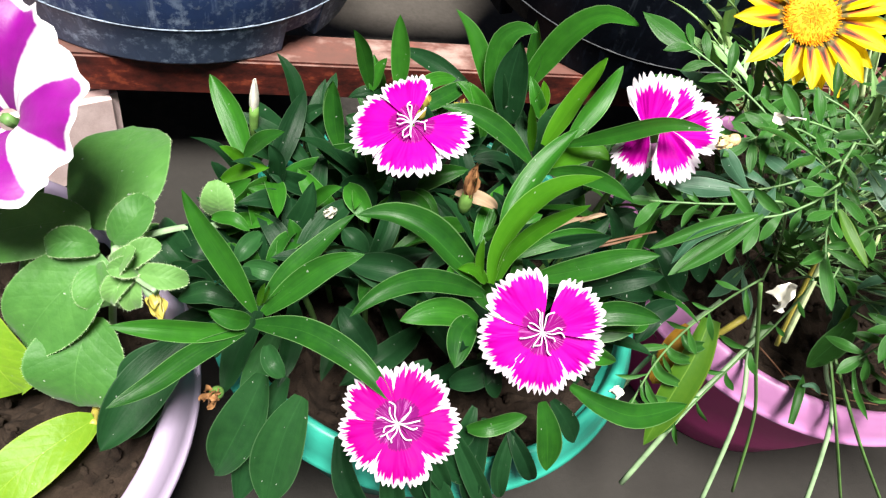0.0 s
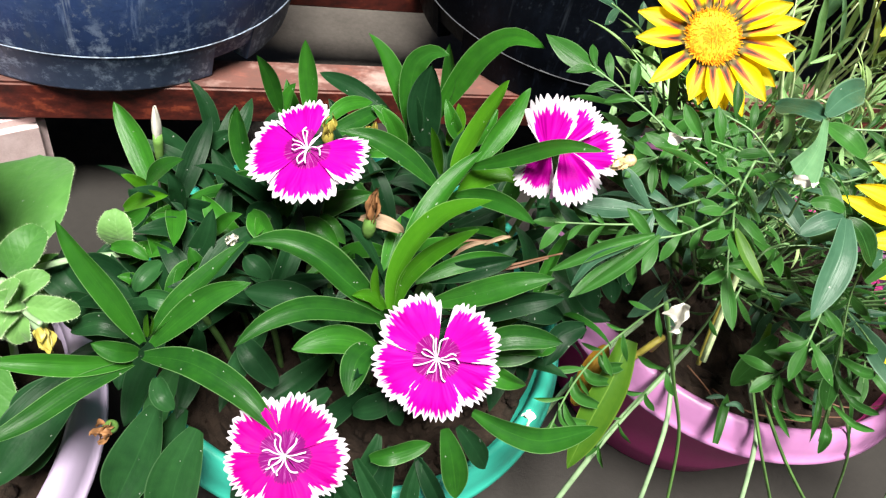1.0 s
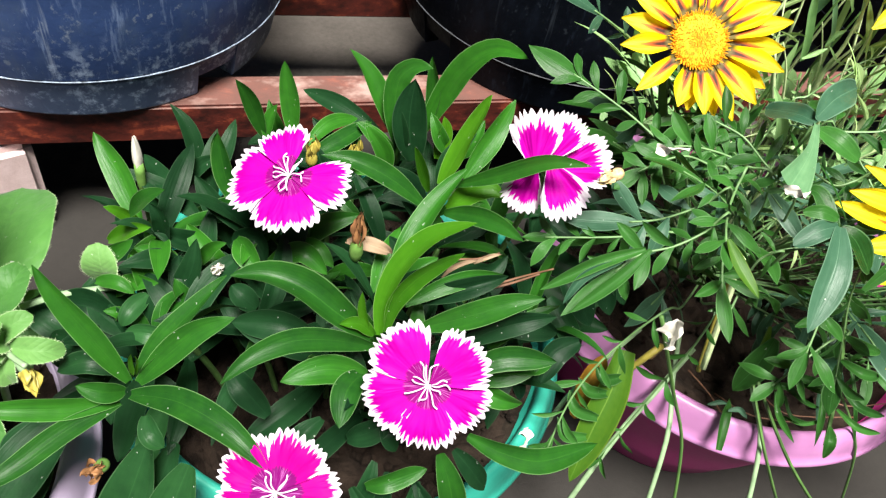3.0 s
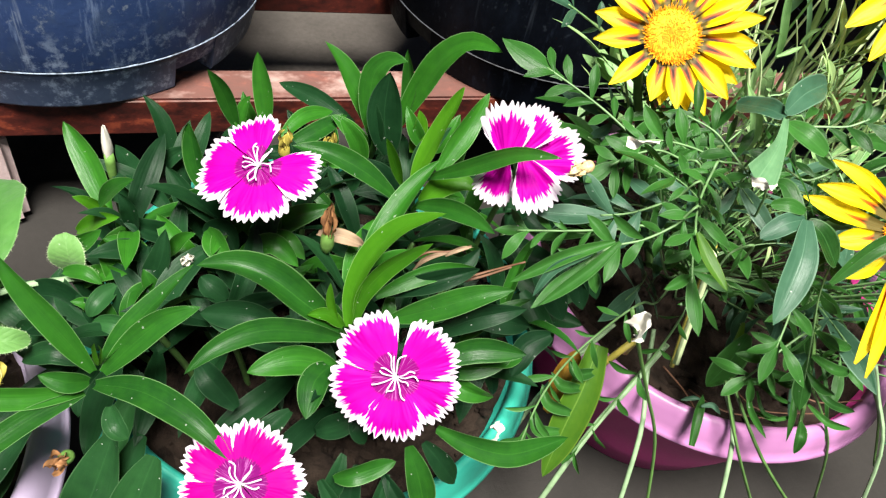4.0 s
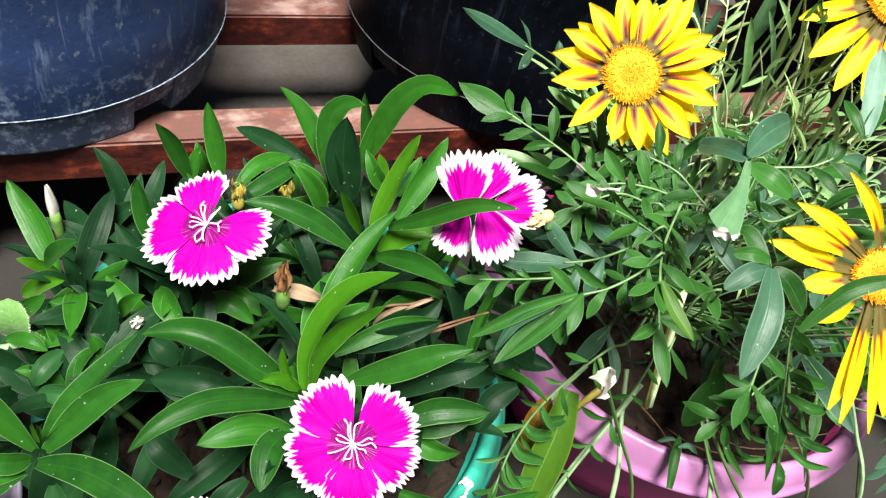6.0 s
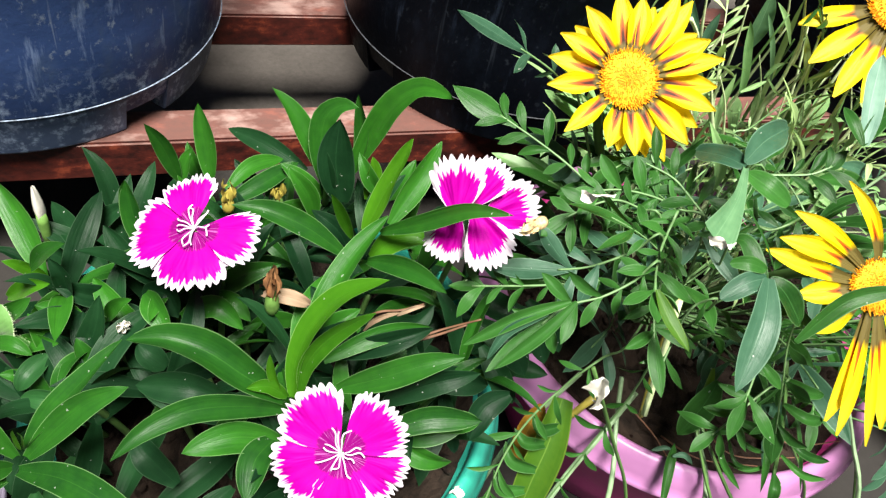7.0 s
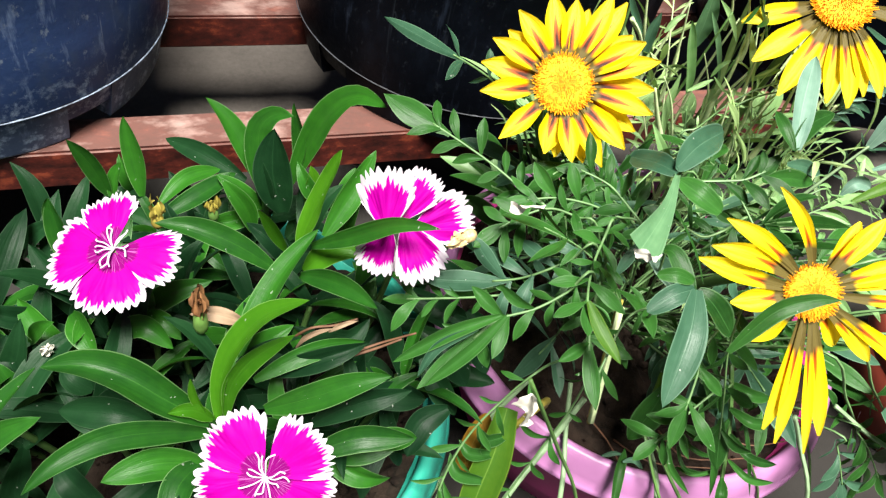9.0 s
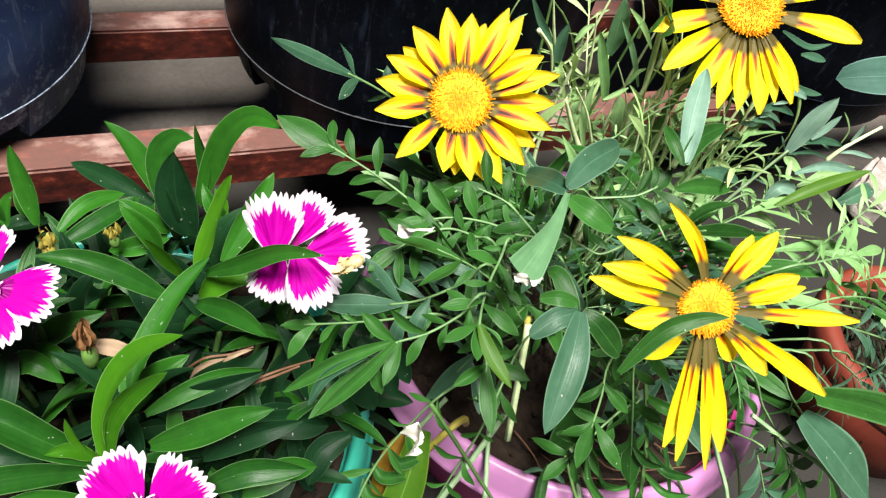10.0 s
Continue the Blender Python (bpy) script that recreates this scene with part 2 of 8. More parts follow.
def gazania_petal_material(name, reach_far, foot_to=0.27):
    """Yellow, with a dark brown blotch at the foot and a rust streak up the middle."""
    m, n, l, b = material(name)
    uv, u, v = uv_parts(n, l)
    across = calc(n, l, "MULTIPLY", calc(n, l, "ABSOLUTE", calc(n, l, "SUBTRACT", u, 0.5)), 2.0)
    mp = n.new("ShaderNodeMapping")
    mp.inputs["Scale"].default_value = (14, 1.5, 1)
    l.new(uv, mp.inputs["Vector"])
    f = grain(n, l, 1.0, 3, 0.6, mp.outputs[0])
    info = n.new("ShaderNodeObjectInfo")
    col = mixc(n, l, info.outputs["Random"], (0.78, 0.57, 0.0), (0.82, 0.64, 0.0))
    col = mixc(n, l, calc(n, l, "MULTIPLY", f, 0.2), col, (0.72, 0.46, 0.0))
    col = mixc(n, l, calc(n, l, "MULTIPLY", calc(n, l, "POWER", v, 3.0), 0.5), col, (0.8, 0.68, 0.06))
    reach = calc(n, l, "ADD", calc(n, l, "MULTIPLY", v, reach_far), calc(n, l, "ADD", calc(n, l, "MULTIPLY", across, 0.82), calc(n, l, "MULTIPLY", calc(n, l, "SUBTRACT", f, 0.5), 0.3)))
    for stop, c in ((0.76, (0.7, 0.3, 0.0)), (0.66, (0.42, 0.08, 0.0)), (0.5, (0.05, 0.007, 0.001)), (0.33, (0.022, 0.008, 0.003))):
        s = n.new("ShaderNodeMapRange")
        s.inputs[1].default_value, s.inputs[2].default_value = stop + 0.07, stop - 0.07
        l.new(reach, s.inputs[0])
        col = mixc(n, l, s.outputs[0], col, c)
    foot = n.new("ShaderNodeMapRange")
    foot.inputs[1].default_value, foot.inputs[2].default_value = foot_to, foot_to - 0.07
    l.new(v, foot.inputs[0])
    col = mixc(n, l, foot.outputs[0], col, (0.13, 0.1, 0.025))
    l.new(col, b.inputs["Base Color"])
    b.inputs["Roughness"].default_value, b.inputs["Specular IOR Level"].default_value = 0.5, 0.25
    bump(n, l, b, f, 0.4, 0.0008)
    thin(m, n, l, b, col, 0.28)
    return m


GAZANIA_PETAL = gazania_petal_material("gazania_petal", 1.0)
GAZANIA_LONG_PETAL = gazania_petal_material("gazania_long_petal", 1.25, 0.34)
DISC = plain("gazania_disc", (0.82, 0.33, 0.0), 0.8, 0.3, 500)


def petunia_petal_material():
    """White ruffled limb with purple bars. v runs outwards."""
    m, n, l, b = material("petunia_petal")
    uv, u, v = uv_parts(n, l)
    g = grain(n, l, 120, 4)
    w = calc(n, l, "ADD", calc(n, l, "ABSOLUTE", calc(n, l, "SUBTRACT", u, 0.5)), calc(n, l, "MULTIPLY", calc(n, l, "SUBTRACT", g, 0.5), 0.06))
    s = n.new("ShaderNodeMapRange")
    s.inputs[1].default_value, s.inputs[2].default_value = 0.31, 0.27
    l.new(w, s.inputs[0])
    far = n.new("ShaderNodeMapRange")
    far.inputs[1].default_value, far.inputs[2].default_value = 0.99, 0.95
    l.new(calc(n, l, "ADD", v, calc(n, l, "MULTIPLY", g, 0.08)), far.inputs[0])
    purple = mixc(n, l, g, (0.13, 0.0, 0.13), (0.27, 0.0, 0.26))
    col = mixc(n, l, calc(n, l, "MULTIPLY", far.outputs[0], s.outputs[0]), (0.72, 0.7, 0.73), purple)
    l.new(col, b.inputs["Base Color"])
    b.inputs["Roughness"].default_value = 0.5
    bump(n, l, b, g, 0.4, 0.0008)
    thin(m, n, l, b, col, 0.2)
    return m


PETUNIA_PETAL = petunia_petal_material()


def plastic(name, colour, scuff, rough=0.38, amount=0.25):
    m, n, l, b = material(name)
    g, fine = grain(n, l, 35, 6), grain(n, l, 420, 6)
    col = mixc(n, l, g, tuple(c * 0.88 for c in colour), colour)
    dirt = n.new("ShaderNodeMapRange")
    dirt.inputs[1].default_value, dirt.inputs[2].default_value = 0.58, 0.75
    l.new(calc(n, l, "ADD", calc(n, l, "MULTIPLY", g, 0.5), calc(n, l, "MULTIPLY", fine, 0.5)), dirt.inputs[0])
    col = mixc(n, l, calc(n, l, "MULTIPLY", dirt.outputs[0], amount), col, scuff)
    l.new(col, b.inputs["Base Color"])
    l.new(calc(n, l, "ADD", calc(n, l, "MULTIPLY", fine, 0.2), rough - 0.1), b.inputs["Roughness"])
    bump(n, l, b, fine, 0.12, 0.0005)
    return m


PINK_RIM = plastic("pink_plastic", (0.42, 0.175, 0.37), (0.36, 0.26, 0.28))
PINK_WALL = plastic("deep_pink_plastic", (0.62, 0.045, 0.27), (0.34, 0.22, 0.24))
TEAL = plastic("teal_plastic", (0.026, 0.29, 0.215), (0.14, 0.3, 0.26))
LILAC = plastic("lilac_plastic", (0.46, 0.37, 0.52), (0.4, 0.34, 0.42))
TERRACOTTA = plastic("terracotta_red", (0.17, 0.026, 0.012), (0.3, 0.12, 0.08), 0.6, 0.15)


def black_plastic(name, wear, dark, light, gloss=0.3):
    """Blue-black, with chalky scuffs and long scratches."""
    m, n, l, b = material(name)
    t = n.new("ShaderNodeTexCoord")
    col = mixc(n, l, grain(n, l, 40, 8, 0.7), dark, light)
    for scale, stretch, lo, hi, c, a in ((150, (1, 1, 0.16), 0.58, 0.7, (0.16, 0.22, 0.36), 0.7), (230, (1, 1, 0.8), 0.59, 0.7, (0.2, 0.24, 0.3), 0.6), (70, (1, 1, 0.5), 0.5, 0.75, (0.05, 0.075, 0.13), 0.7)):
        mp = n.new("ShaderNodeMapping")
        mp.inputs["Scale"].default_value = stretch
        l.new(t.outputs["Object"], mp.inputs["Vector"])
        s = n.new("ShaderNodeMapRange")
        s.inputs[1].default_value, s.inputs[2].default_value = lo, hi
        l.new(grain(n, l, scale, 7, 0.65, mp.outputs[0]), s.inputs[0])
        col = mixc(n, l, calc(n, l, "MULTIPLY", s.outputs[0], a * wear), col, c)
    for turn, scale, lo, c, a in (((0.25, 0.1, 0.4), (70, 70, 3.5), 0.66, (0.3, 0.36, 0.46), 0.55), ((-0.35, 0.2, 1.3), (110, 110, 6), 0.68, (0.24, 0.29, 0.38), 0.5), ((0.9, 0.5, 0.2), (90, 90, 5), 0.69, (0.3, 0.36, 0.46), 0.4), ((0, 0, 0), (420, 420, 420), 0.72, (0.3, 0.32, 0.34), 0.6)):
        mp = n.new("ShaderNodeMapping")
        mp.inputs["Rotation"].default_value, mp.inputs["Scale"].default_value = turn, scale
        l.new(t.outputs["Object"], mp.inputs["Vector"])
        s = n.new("ShaderNodeMapRange")
        s.inputs[1].default_value, s.inputs[2].default_value = lo, lo + 0.05
        l.new(grain(n, l, 1.0, 4, 0.6, mp.outputs[0]), s.inputs[0])
        col = mixc(n, l, calc(n, l, "MULTIPLY", s.outputs[0], min(1.0, a * wear)), col, c)
    if wear > 0.5:
        # splashed dust that dries in blotches above the foot
        sep = n.new("ShaderNodeSeparateXYZ")
        l.new(t.outputs["Object"], sep.inputs[0])
        low = n.new("ShaderNodeMapRange")
        low.inputs[1].default_value, low.inputs[2].default_value = 0.06, 0.028
        l.new(sep.outputs["Z"], low.inputs[0])
        blot = n.new("ShaderNodeMapRange")
        blot.inputs[1].default_value, blot.inputs[2].default_value = 0.52, 0.66
        l.new(grain(n, l, 95, 8, 0.72), blot.inputs[0])
        col = mixc(n, l, calc(n, l, "MULTIPLY", low.outputs[0], blot.outputs[0]), col, (0.34, 0.43, 0.58))
    l.new(col, b.inputs["Base Color"])
    b.inputs["Specular IOR Level"].default_value = gloss
    g = grain(n, l, 260, 6)
    l.new(calc(n, l, "ADD", calc(n, l, "MULTIPLY", g, 0.35), 0.28), b.inputs["Roughness"])
    bump(n, l, b, g, 0.2, 0.0008)
    return m


BLACK = black_plastic("blue_black_plastic", 1.0, (0.016, 0.031, 0.088), (0.04, 0.074, 0.19), 0.1)
JET = black_plastic("jet_black_plastic", 0.1, (0.0015, 0.002, 0.0035), (0.004, 0.0055, 0.009), 0.05)
CHALK = plain("chalky_scuff", (0.15, 0.19, 0.25), 0.7, 0.9, 300)
DUSTY_SEAM = plain("dusty_seam", (0.025, 0.028, 0.034), 0.7, 0.8, 300)
FOOT = black_plastic("scuffed_foot_plastic", 1.0, (0.025, 0.04, 0.085), (0.09, 0.13, 0.22))


def old_paint():
    """Red-brown paint on timber: dusty and worn on its upper face."""
    m, n, l, b = material("old_red_paint")
    t = n.new("ShaderNodeTexCoord")
    mp = n.new("ShaderNodeMapping")
    mp.inputs["Scale"].default_value = (0.6, 1, 1)
    l.new(t.outputs["Object"], mp.inputs["Vector"])
    big, fine = grain(n, l, 38, 7, 0.65, mp.outputs[0]), grain(n, l, 110, 9, 0.7, mp.outputs[0])
    flake = n.new("ShaderNodeMapRange")
    flake.inputs[1].default_value, flake.inputs[2].default_value = 0.36, 0.64
    l.new(fine, flake.inputs[0])
    col = mixc(n, l, flake.outputs[0], (0.02, 0.004, 0.003), (0.1, 0.016, 0.01))
    rust = n.new("ShaderNodeMapRange")
    rust.inputs[1].default_value, rust.inputs[2].default_value = 0.56, 0.66
    l.new(fine, rust.inputs[0])
    col = mixc(n, l, calc(n, l, "MULTIPLY", rust.outputs[0], 0.8), col, (0.22, 0.045, 0.02))
    geo = n.new("ShaderNodeNewGeometry")
    sep = n.new("ShaderNodeSeparateXYZ")
    l.new(geo.outputs["Normal"], sep.inputs[0])
    top = calc(n, l, "MULTIPLY", calc(n, l, "POWER", calc(n, l, "MAXIMUM", sep.outputs["Z"], 0.0), 3.0), 0.55)
    col = mixc(n, l, top, col, (0.17, 0.088, 0.072))
    bare = n.new("ShaderNodeMapRange")
    bare.inputs[1].default_value, bare.inputs[2].default_value = 0.5, 0.64
    l.new(calc(n, l, "ADD", calc(n, l, "MULTIPLY", big, 0.8), calc(n, l, "MULTIPLY", fine, 0.2)), bare.inputs[0])
    col = mixc(n, l, calc(n, l, "MULTIPLY", bare.outputs[0], calc(n, l, "MULTIPLY", top, 1.3)), col, (0.36, 0.25, 0.22))
    l.new(col, b.inputs["Base Color"])
    b.inputs["Roughness"].default_value = 0.5
    bump(n, l, b, calc(n, l, "ADD", big, fine), 0.5, 0.001)
    return m


PAINT = old_paint()


def rough_ground(name, dark, light, scale, depth, rough=0.85):
    m, n, l, b = material(name)
    big, fine = grain(n, l, scale, 6), grain(n, l, scale * 14, 6, 0.7)
    g = calc(n, l, "ADD", calc(n, l, "MULTIPLY", big, 0.6), calc(n, l, "MULTIPLY", fine, 0.4))
    l.new(ramp(n, l, g, [(0.34, dark), (0.66, light)]), b.inputs["Base Color"])
    b.inputs["Roughness"].default_value, b.inputs["Specular IOR Level"].default_value = rough, 0.15
    bump(n, l, b, fine, 0.5, depth)
    return m


def shaded_concrete():
    """Grey concrete, with the shade round planters and bench painted into its colour."""
    m, n, l, b = material("grey_concrete")
    t = n.new("ShaderNodeTexCoord")
    sep = n.new("ShaderNodeSeparateXYZ")
    l.new(t.outputs["Object"], sep.inputs[0])
    big, fine, blot = grain(n, l, 14, 6), grain(n, l, 200, 6, 0.7), grain(n, l, 7, 6, 0.65)
    g = calc(n, l, "ADD", calc(n, l, "MULTIPLY", big, 0.6), calc(n, l, "MULTIPLY", fine, 0.4))
    col = ramp(n, l, g, [(0.34, (0.065, 0.057, 0.05)), (0.66, (0.12, 0.105, 0.093))])
    # blotchy dark ellipse in place of the shade under the plants
    floor_shade = n.new("ShaderNodeMapRange")
    floor_shade.inputs[1].default_value, floor_shade.inputs[2].default_value = 1.06, 0.9
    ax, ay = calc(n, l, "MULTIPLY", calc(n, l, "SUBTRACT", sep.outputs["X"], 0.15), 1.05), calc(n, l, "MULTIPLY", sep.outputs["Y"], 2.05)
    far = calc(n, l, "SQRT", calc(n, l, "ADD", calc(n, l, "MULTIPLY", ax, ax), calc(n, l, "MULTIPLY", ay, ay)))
    l.new(calc(n, l, "ADD", far, calc(n, l, "MULTIPLY", calc(n, l, "SUBTRACT", blot, 0.5), 0.6)), floor_shade.inputs[0])
    col = mixc(n, l, calc(n, l, "MULTIPLY", floor_shade.outputs[0], 0.88), col, (0.014, 0.013, 0.012))
    l.new(col, b.inputs["Base Color"])
    b.inputs["Roughness"].default_value, b.inputs["Specular IOR Level"].default_value = 0.8, 0.15
    bump(n, l, b, fine, 0.5, 0.001)
    return m


CONCRETE = shaded_concrete()
SOIL = rough_ground("dark_soil", (0.004, 0.0026, 0.002), (0.042, 0.028, 0.02), 110, 0.006, 0.95)
BRICK = rough_ground("pale_brick", (0.48, 0.35, 0.34), (0.68, 0.54, 0.53), 90, 0.0012, 0.9)
BARK = rough_ground("weathered_wood", (0.16, 0.12, 0.1), (0.5, 0.46, 0.42), 50, 0.003, 0.85)


# ---- mesh helpers ----
def part(name, mesh, mat, parent=None, label="", at=(0, 0, 0)):
    if isinstance(mesh, bmesh.types.BMesh):
        bm, mesh = mesh, bpy.data.meshes.new(name)
        bm.to_mesh(mesh)
        bm.free()
    if mat is not None and not mesh.materials:
        mesh.materials.append(mat)
    ob = new(name, mesh)
    ob.location = at
    if parent is not None:
        ob.parent = parent
    return tagged(ob, label)


def thing(name, at, label, category, group="", kind=""):
    ob = new(name)
    ob.empty_display_size = 0.02
    ob.location = at
    return tagged(ob, label, category, group, kind)


def sheets(name, grids, mat=None, rib=None):
    """One mesh of several grids of points; u runs across a row, v along the rows. rib: the material of the first grid, if it differs."""
    verts, faces, uvs, first = [], [], [], 0
    for g in grids:
        rows, cols, start = len(g), len(g[0]), len(verts)
        verts += [p for row in g for p in row]
        for j in range(rows - 1):
            for i in range(cols - 1):
                a = start + j * cols + i
                faces.append((a, a + 1, a + cols + 1, a + cols))
                uvs += [(x / (cols - 1), y / (rows - 1)) for x, y in ((i, j), (i + 1, j), (i + 1, j + 1), (i, j + 1))]
    me = bpy.data.meshes.new(name)
    me.from_pydata([tuple(v) for v in verts], [], faces)
    layer = me.uv_layers.new(name="UVMap")
    layer.data.foreach_set("uv", [c for uv in uvs for c in uv])
    me.polygons.foreach_set("use_smooth", [True] * len(faces))
    if mat:
        me.materials.append(mat)
    if rib:
        me.materials.append(rib)
        first = (len(grids[0]) - 1) * (len(grids[0][0]) - 1)
        me.polygons.foreach_set("material_index", [1] * first + [0] * (len(faces) - first))
    return me


def tube(points, radius, end=None, sides=7):
    """The rows of a round, bent stem through the points."""
    end = radius if end is None else end
    pts = [Vector(p) for p in points]
    fine = []
    for i in range(len(pts) - 1):
        p0, p1, p2, p3 = pts[max(i - 1, 0)], pts[i], pts[i + 1], pts[min(i + 2, len(pts) - 1)]
        for k in range(5):
            s = k / 5
            fine.append(0.5 * (2 * p1 + (p2 - p0) * s + (2 * p0 - 5 * p1 + 4 * p2 - p3) * s * s + (3 * p1 - p0 - 3 * p2 + p3) * s ** 3))
    fine.append(pts[-1])
    rows = []
    for i, p in enumerate(fine):
        d = (fine[min(i + 1, len(fine) - 1)] - fine[max(i - 1, 0)]).normalized()
        a = d.cross(Vector((0.31, 0.17, 0.93))).normalized()
        b = d.cross(a)
        r = radius + (end - radius) * i / (len(fine) - 1)
        rows.append([p + r * (math.cos(q) * a + math.sin(q) * b) for q in (2 * math.pi * k / sides for k in range(sides + 1))])
    return [[fine[0]] * (sides + 1)] + rows + [[fine[-1]] * (sides + 1)]


SHAPES = {
    "lance": lambda s: (s ** 1.0) * ((1 - s) ** 0.85) / 0.283 * 0.93 + 0.3 * (1 - s) ** 2.2,
    "lobe": lambda s: (0.2 + 0.8 * math.sin(math.pi / 2 * min(1.0, s / 0.58)) ** 1.5) if s < 0.58 else max(0.0, 1 - ((s - 0.58) / 0.42) ** 1.8) ** 0.92,
    "oval": lambda s: (max(0.0, math.sin(math.pi * min(1, s * 0.97 + 0.015)))) ** 0.48 if s < 0.995 else 0.0,
    "strap": lambda s: (0.55 + 0.45 * math.sin(math.pi * min(1, s * 1.1) * 0.9)) * (1 - s ** 7),
    "cut": lambda s: 0.16 + 0.84 * s ** 1.4,
    "blunt": lambda s: (0.32 + 0.68 * min(1, s / 0.6) ** 0.9) * max(0.0, 1 - max(0.0, (s - 0.55) / 0.45) ** 2.3) ** 0.8,
    "petal": lambda s: (0.3 + 0.7 * min(1, s / 0.55) ** 0.9) * max(0.0, 1 - max(0.0, (s - 0.5) / 0.5) ** 1.9) ** 0.95,
}


def blade_rows(base, tip, width, lift=0.004, roll=0.0, shape="lance", fold=0.18, face=(-0.25, -0.5, 0.83), rows=12, twist=0.0, wave=0.0, seed=0, hook=0.0, bow=0.0):
    """The grid of a leaf or petal: it arches from base to tip by lift, creased along its rib."""
    b, t, n = Vector(base), Vector(tip), Vector(face).normalized()
    d = (t - b).normalized()
    n = (n - d * n.dot(d)).normalized()
    mid = (b + t) / 2 + n * 2 * lift
    sway = d.cross(n) * bow * (t - b).length
    out = []
    for j in range(rows + 1):
        s = j / rows
        c = b * (1 - s) ** 2 + mid * 2 * s * (1 - s) + t * s * s + n * hook * (t - b).length * math.sin(math.pi * s ** 2.2) + sway * math.sin(math.pi * s)
        tang = ((mid - b) * (1 - s) + (t - mid) * s).normalized()
        up = (n - tang * n.dot(tang)).normalized()
        up = Matrix.Rotation(radians(roll + twist * s), 3, tang) @ up
        side = tang.cross(up)
        w = width / 2 * max(0.0, SHAPES[shape](s)) + 1e-5
        row = []
        for u in (-1, -0.68, -0.36, -0.06, 0.06, 0.36, 0.68, 1):
            lift_edge = fold * (abs(u) - 0.3 * u * u) * w + wave * width * math.sin(9 * s + 2.3 * seed + (1.7 if u > 0 else 0)) * abs(u) ** 2
            row.append(c + side * u * w + up * lift_edge)
        out.append(row)
    return out


FUZZY, FUZZ = (PETUNIA_LEAF, PETUNIA_YOUNG), []


def blade(plant, name, base, tip, width, lift=0.004, roll=0.0, mat=None, shape="lance", fold=0.75, label="", **more):
    o = plant.location
    own = random.Random(int(1e5 * (base[0] + 2 * base[1] + 3 * tip[2]) + 1e4 * tip[0]))
    more.setdefault("twist", own.uniform(-26, 26))
    more.setdefault("wave", own.uniform(0.01, 0.045))
    more.setdefault("hook", own.uniform(-0.01, 0.08))
    more.setdefault("bow", own.uniform(-0.13, 0.13))
    more.setdefault("seed", own.uniform(0, 6))
    g = blade_rows(Vector(base) - o, Vector(tip) - o, width, lift, roll + own.uniform(-8, 8), shape, fold * own.uniform(0.7, 1.5), **{"rows": 16, **more})
    if mat in FUZZY:
        FUZZ.extend((row[k], last[k], (row[k] - row[3]).normalized()) for last, row in zip(g, g[1:]) for k in (0, -1))
    return part(name, sheets(name, [g], mat), mat, plant, label)


def stalk(plant, name, points, radius, mat, end=None, label=""):
    o = plant.location
    return part(name, sheets(name, [tube([Vector(p) - o for p in points], radius, end)], mat), mat, plant, label)


def pinnate_rows(base, tip, length, width, pairs, lift=0.006, roll=0.0, seed=0, end_size=1.0, face=(-0.25, -0.5, 0.83), root=(), slim=1.0):
    """A leaf cut into narrow lobes on both sides of its rib, with a larger lobe at its end. length: of a lobe; width: of the end lobe."""
    rnd = random.Random(seed)
    root = [Vector(p) for p in root]
    b, t, n = Vector(base), Vector(tip), Vector(face).normalized()
    d = (t - b).normalized()
    n = (n - d * n.dot(d)).normalized()
    n = Matrix.Rotation(radians(roll), 3, d) @ n
    span = (t - b).length
    mid = (b + t) / 2 + n * 2 * lift

    def at(s):
        return b * (1 - s) ** 2 + mid * 2 * s * (1 - s) + t * s * s

    def along(s):
        return ((mid - b) * (1 - s) + (t - mid) * s).normalized()

    cut = max(0.3, 1 - end_size * 1.55 * length / span)
    grids = [tube(root + [at(s) for s in (0, 0.25, 0.5, 0.75, cut + 0.08)], 0.0009 if root else 0.0006, 0.0003, 6)]
    grids.append(blade_rows(at(cut - 0.02), t, width * 0.85, 0.002, 0, "lobe", 0.3, n, 10, rnd.uniform(-25, 25)))
    for k in range(pairs):
        s = 0.28 + (cut - 0.24) * k / max(1, pairs - 1)
        for side in (-1, 1):
            ss = min(0.98, s + rnd.uniform(-0.02, 0.02))
            tang = along(ss)
            up = (n - tang * n.dot(tang)).normalized()
            out = tang.cross(up) * side
            size = length * rnd.uniform(0.7, 1.25) * (0.65 + 0.35 * k / max(1, pairs - 1))
            way = (out * rnd.uniform(0.75, 1.05) + tang * rnd.uniform(0.25, 0.9) + up * rnd.uniform(-0.55, 0.35)).normalized()
            p = at(ss)
            grids.append(blade_rows(p, p + way * size, size * rnd.uniform(0.2, 0.28) * slim, size * rnd.uniform(-0.04, 0.16), rnd.uniform(-35, 35), "lobe", 0.35, up, 9, rnd.uniform(-30, 30), 0.03, k, 0.0, rnd.uniform(-0.1, 0.1)))
    return grids


def pinnate(plant, base, tip, length, width, pairs, mat, name="pinnate_leaf", label="", **more):
    o = plant.location
    b, core = Vector(base) - o, Vector((0.0, 0.0, 0.01))
    d = (b - (Vector(tip) - o)).normalized()
    root = [core, core * 0.45 + b * 0.55 + d * 0.006 - Vector((0, 0, 0.02))]
    return part(name, sheets(name, pinnate_rows(b, Vector(tip) - o, length, width, pairs, root=root, **more), mat, GAZANIA_RIB), mat, plant, label)


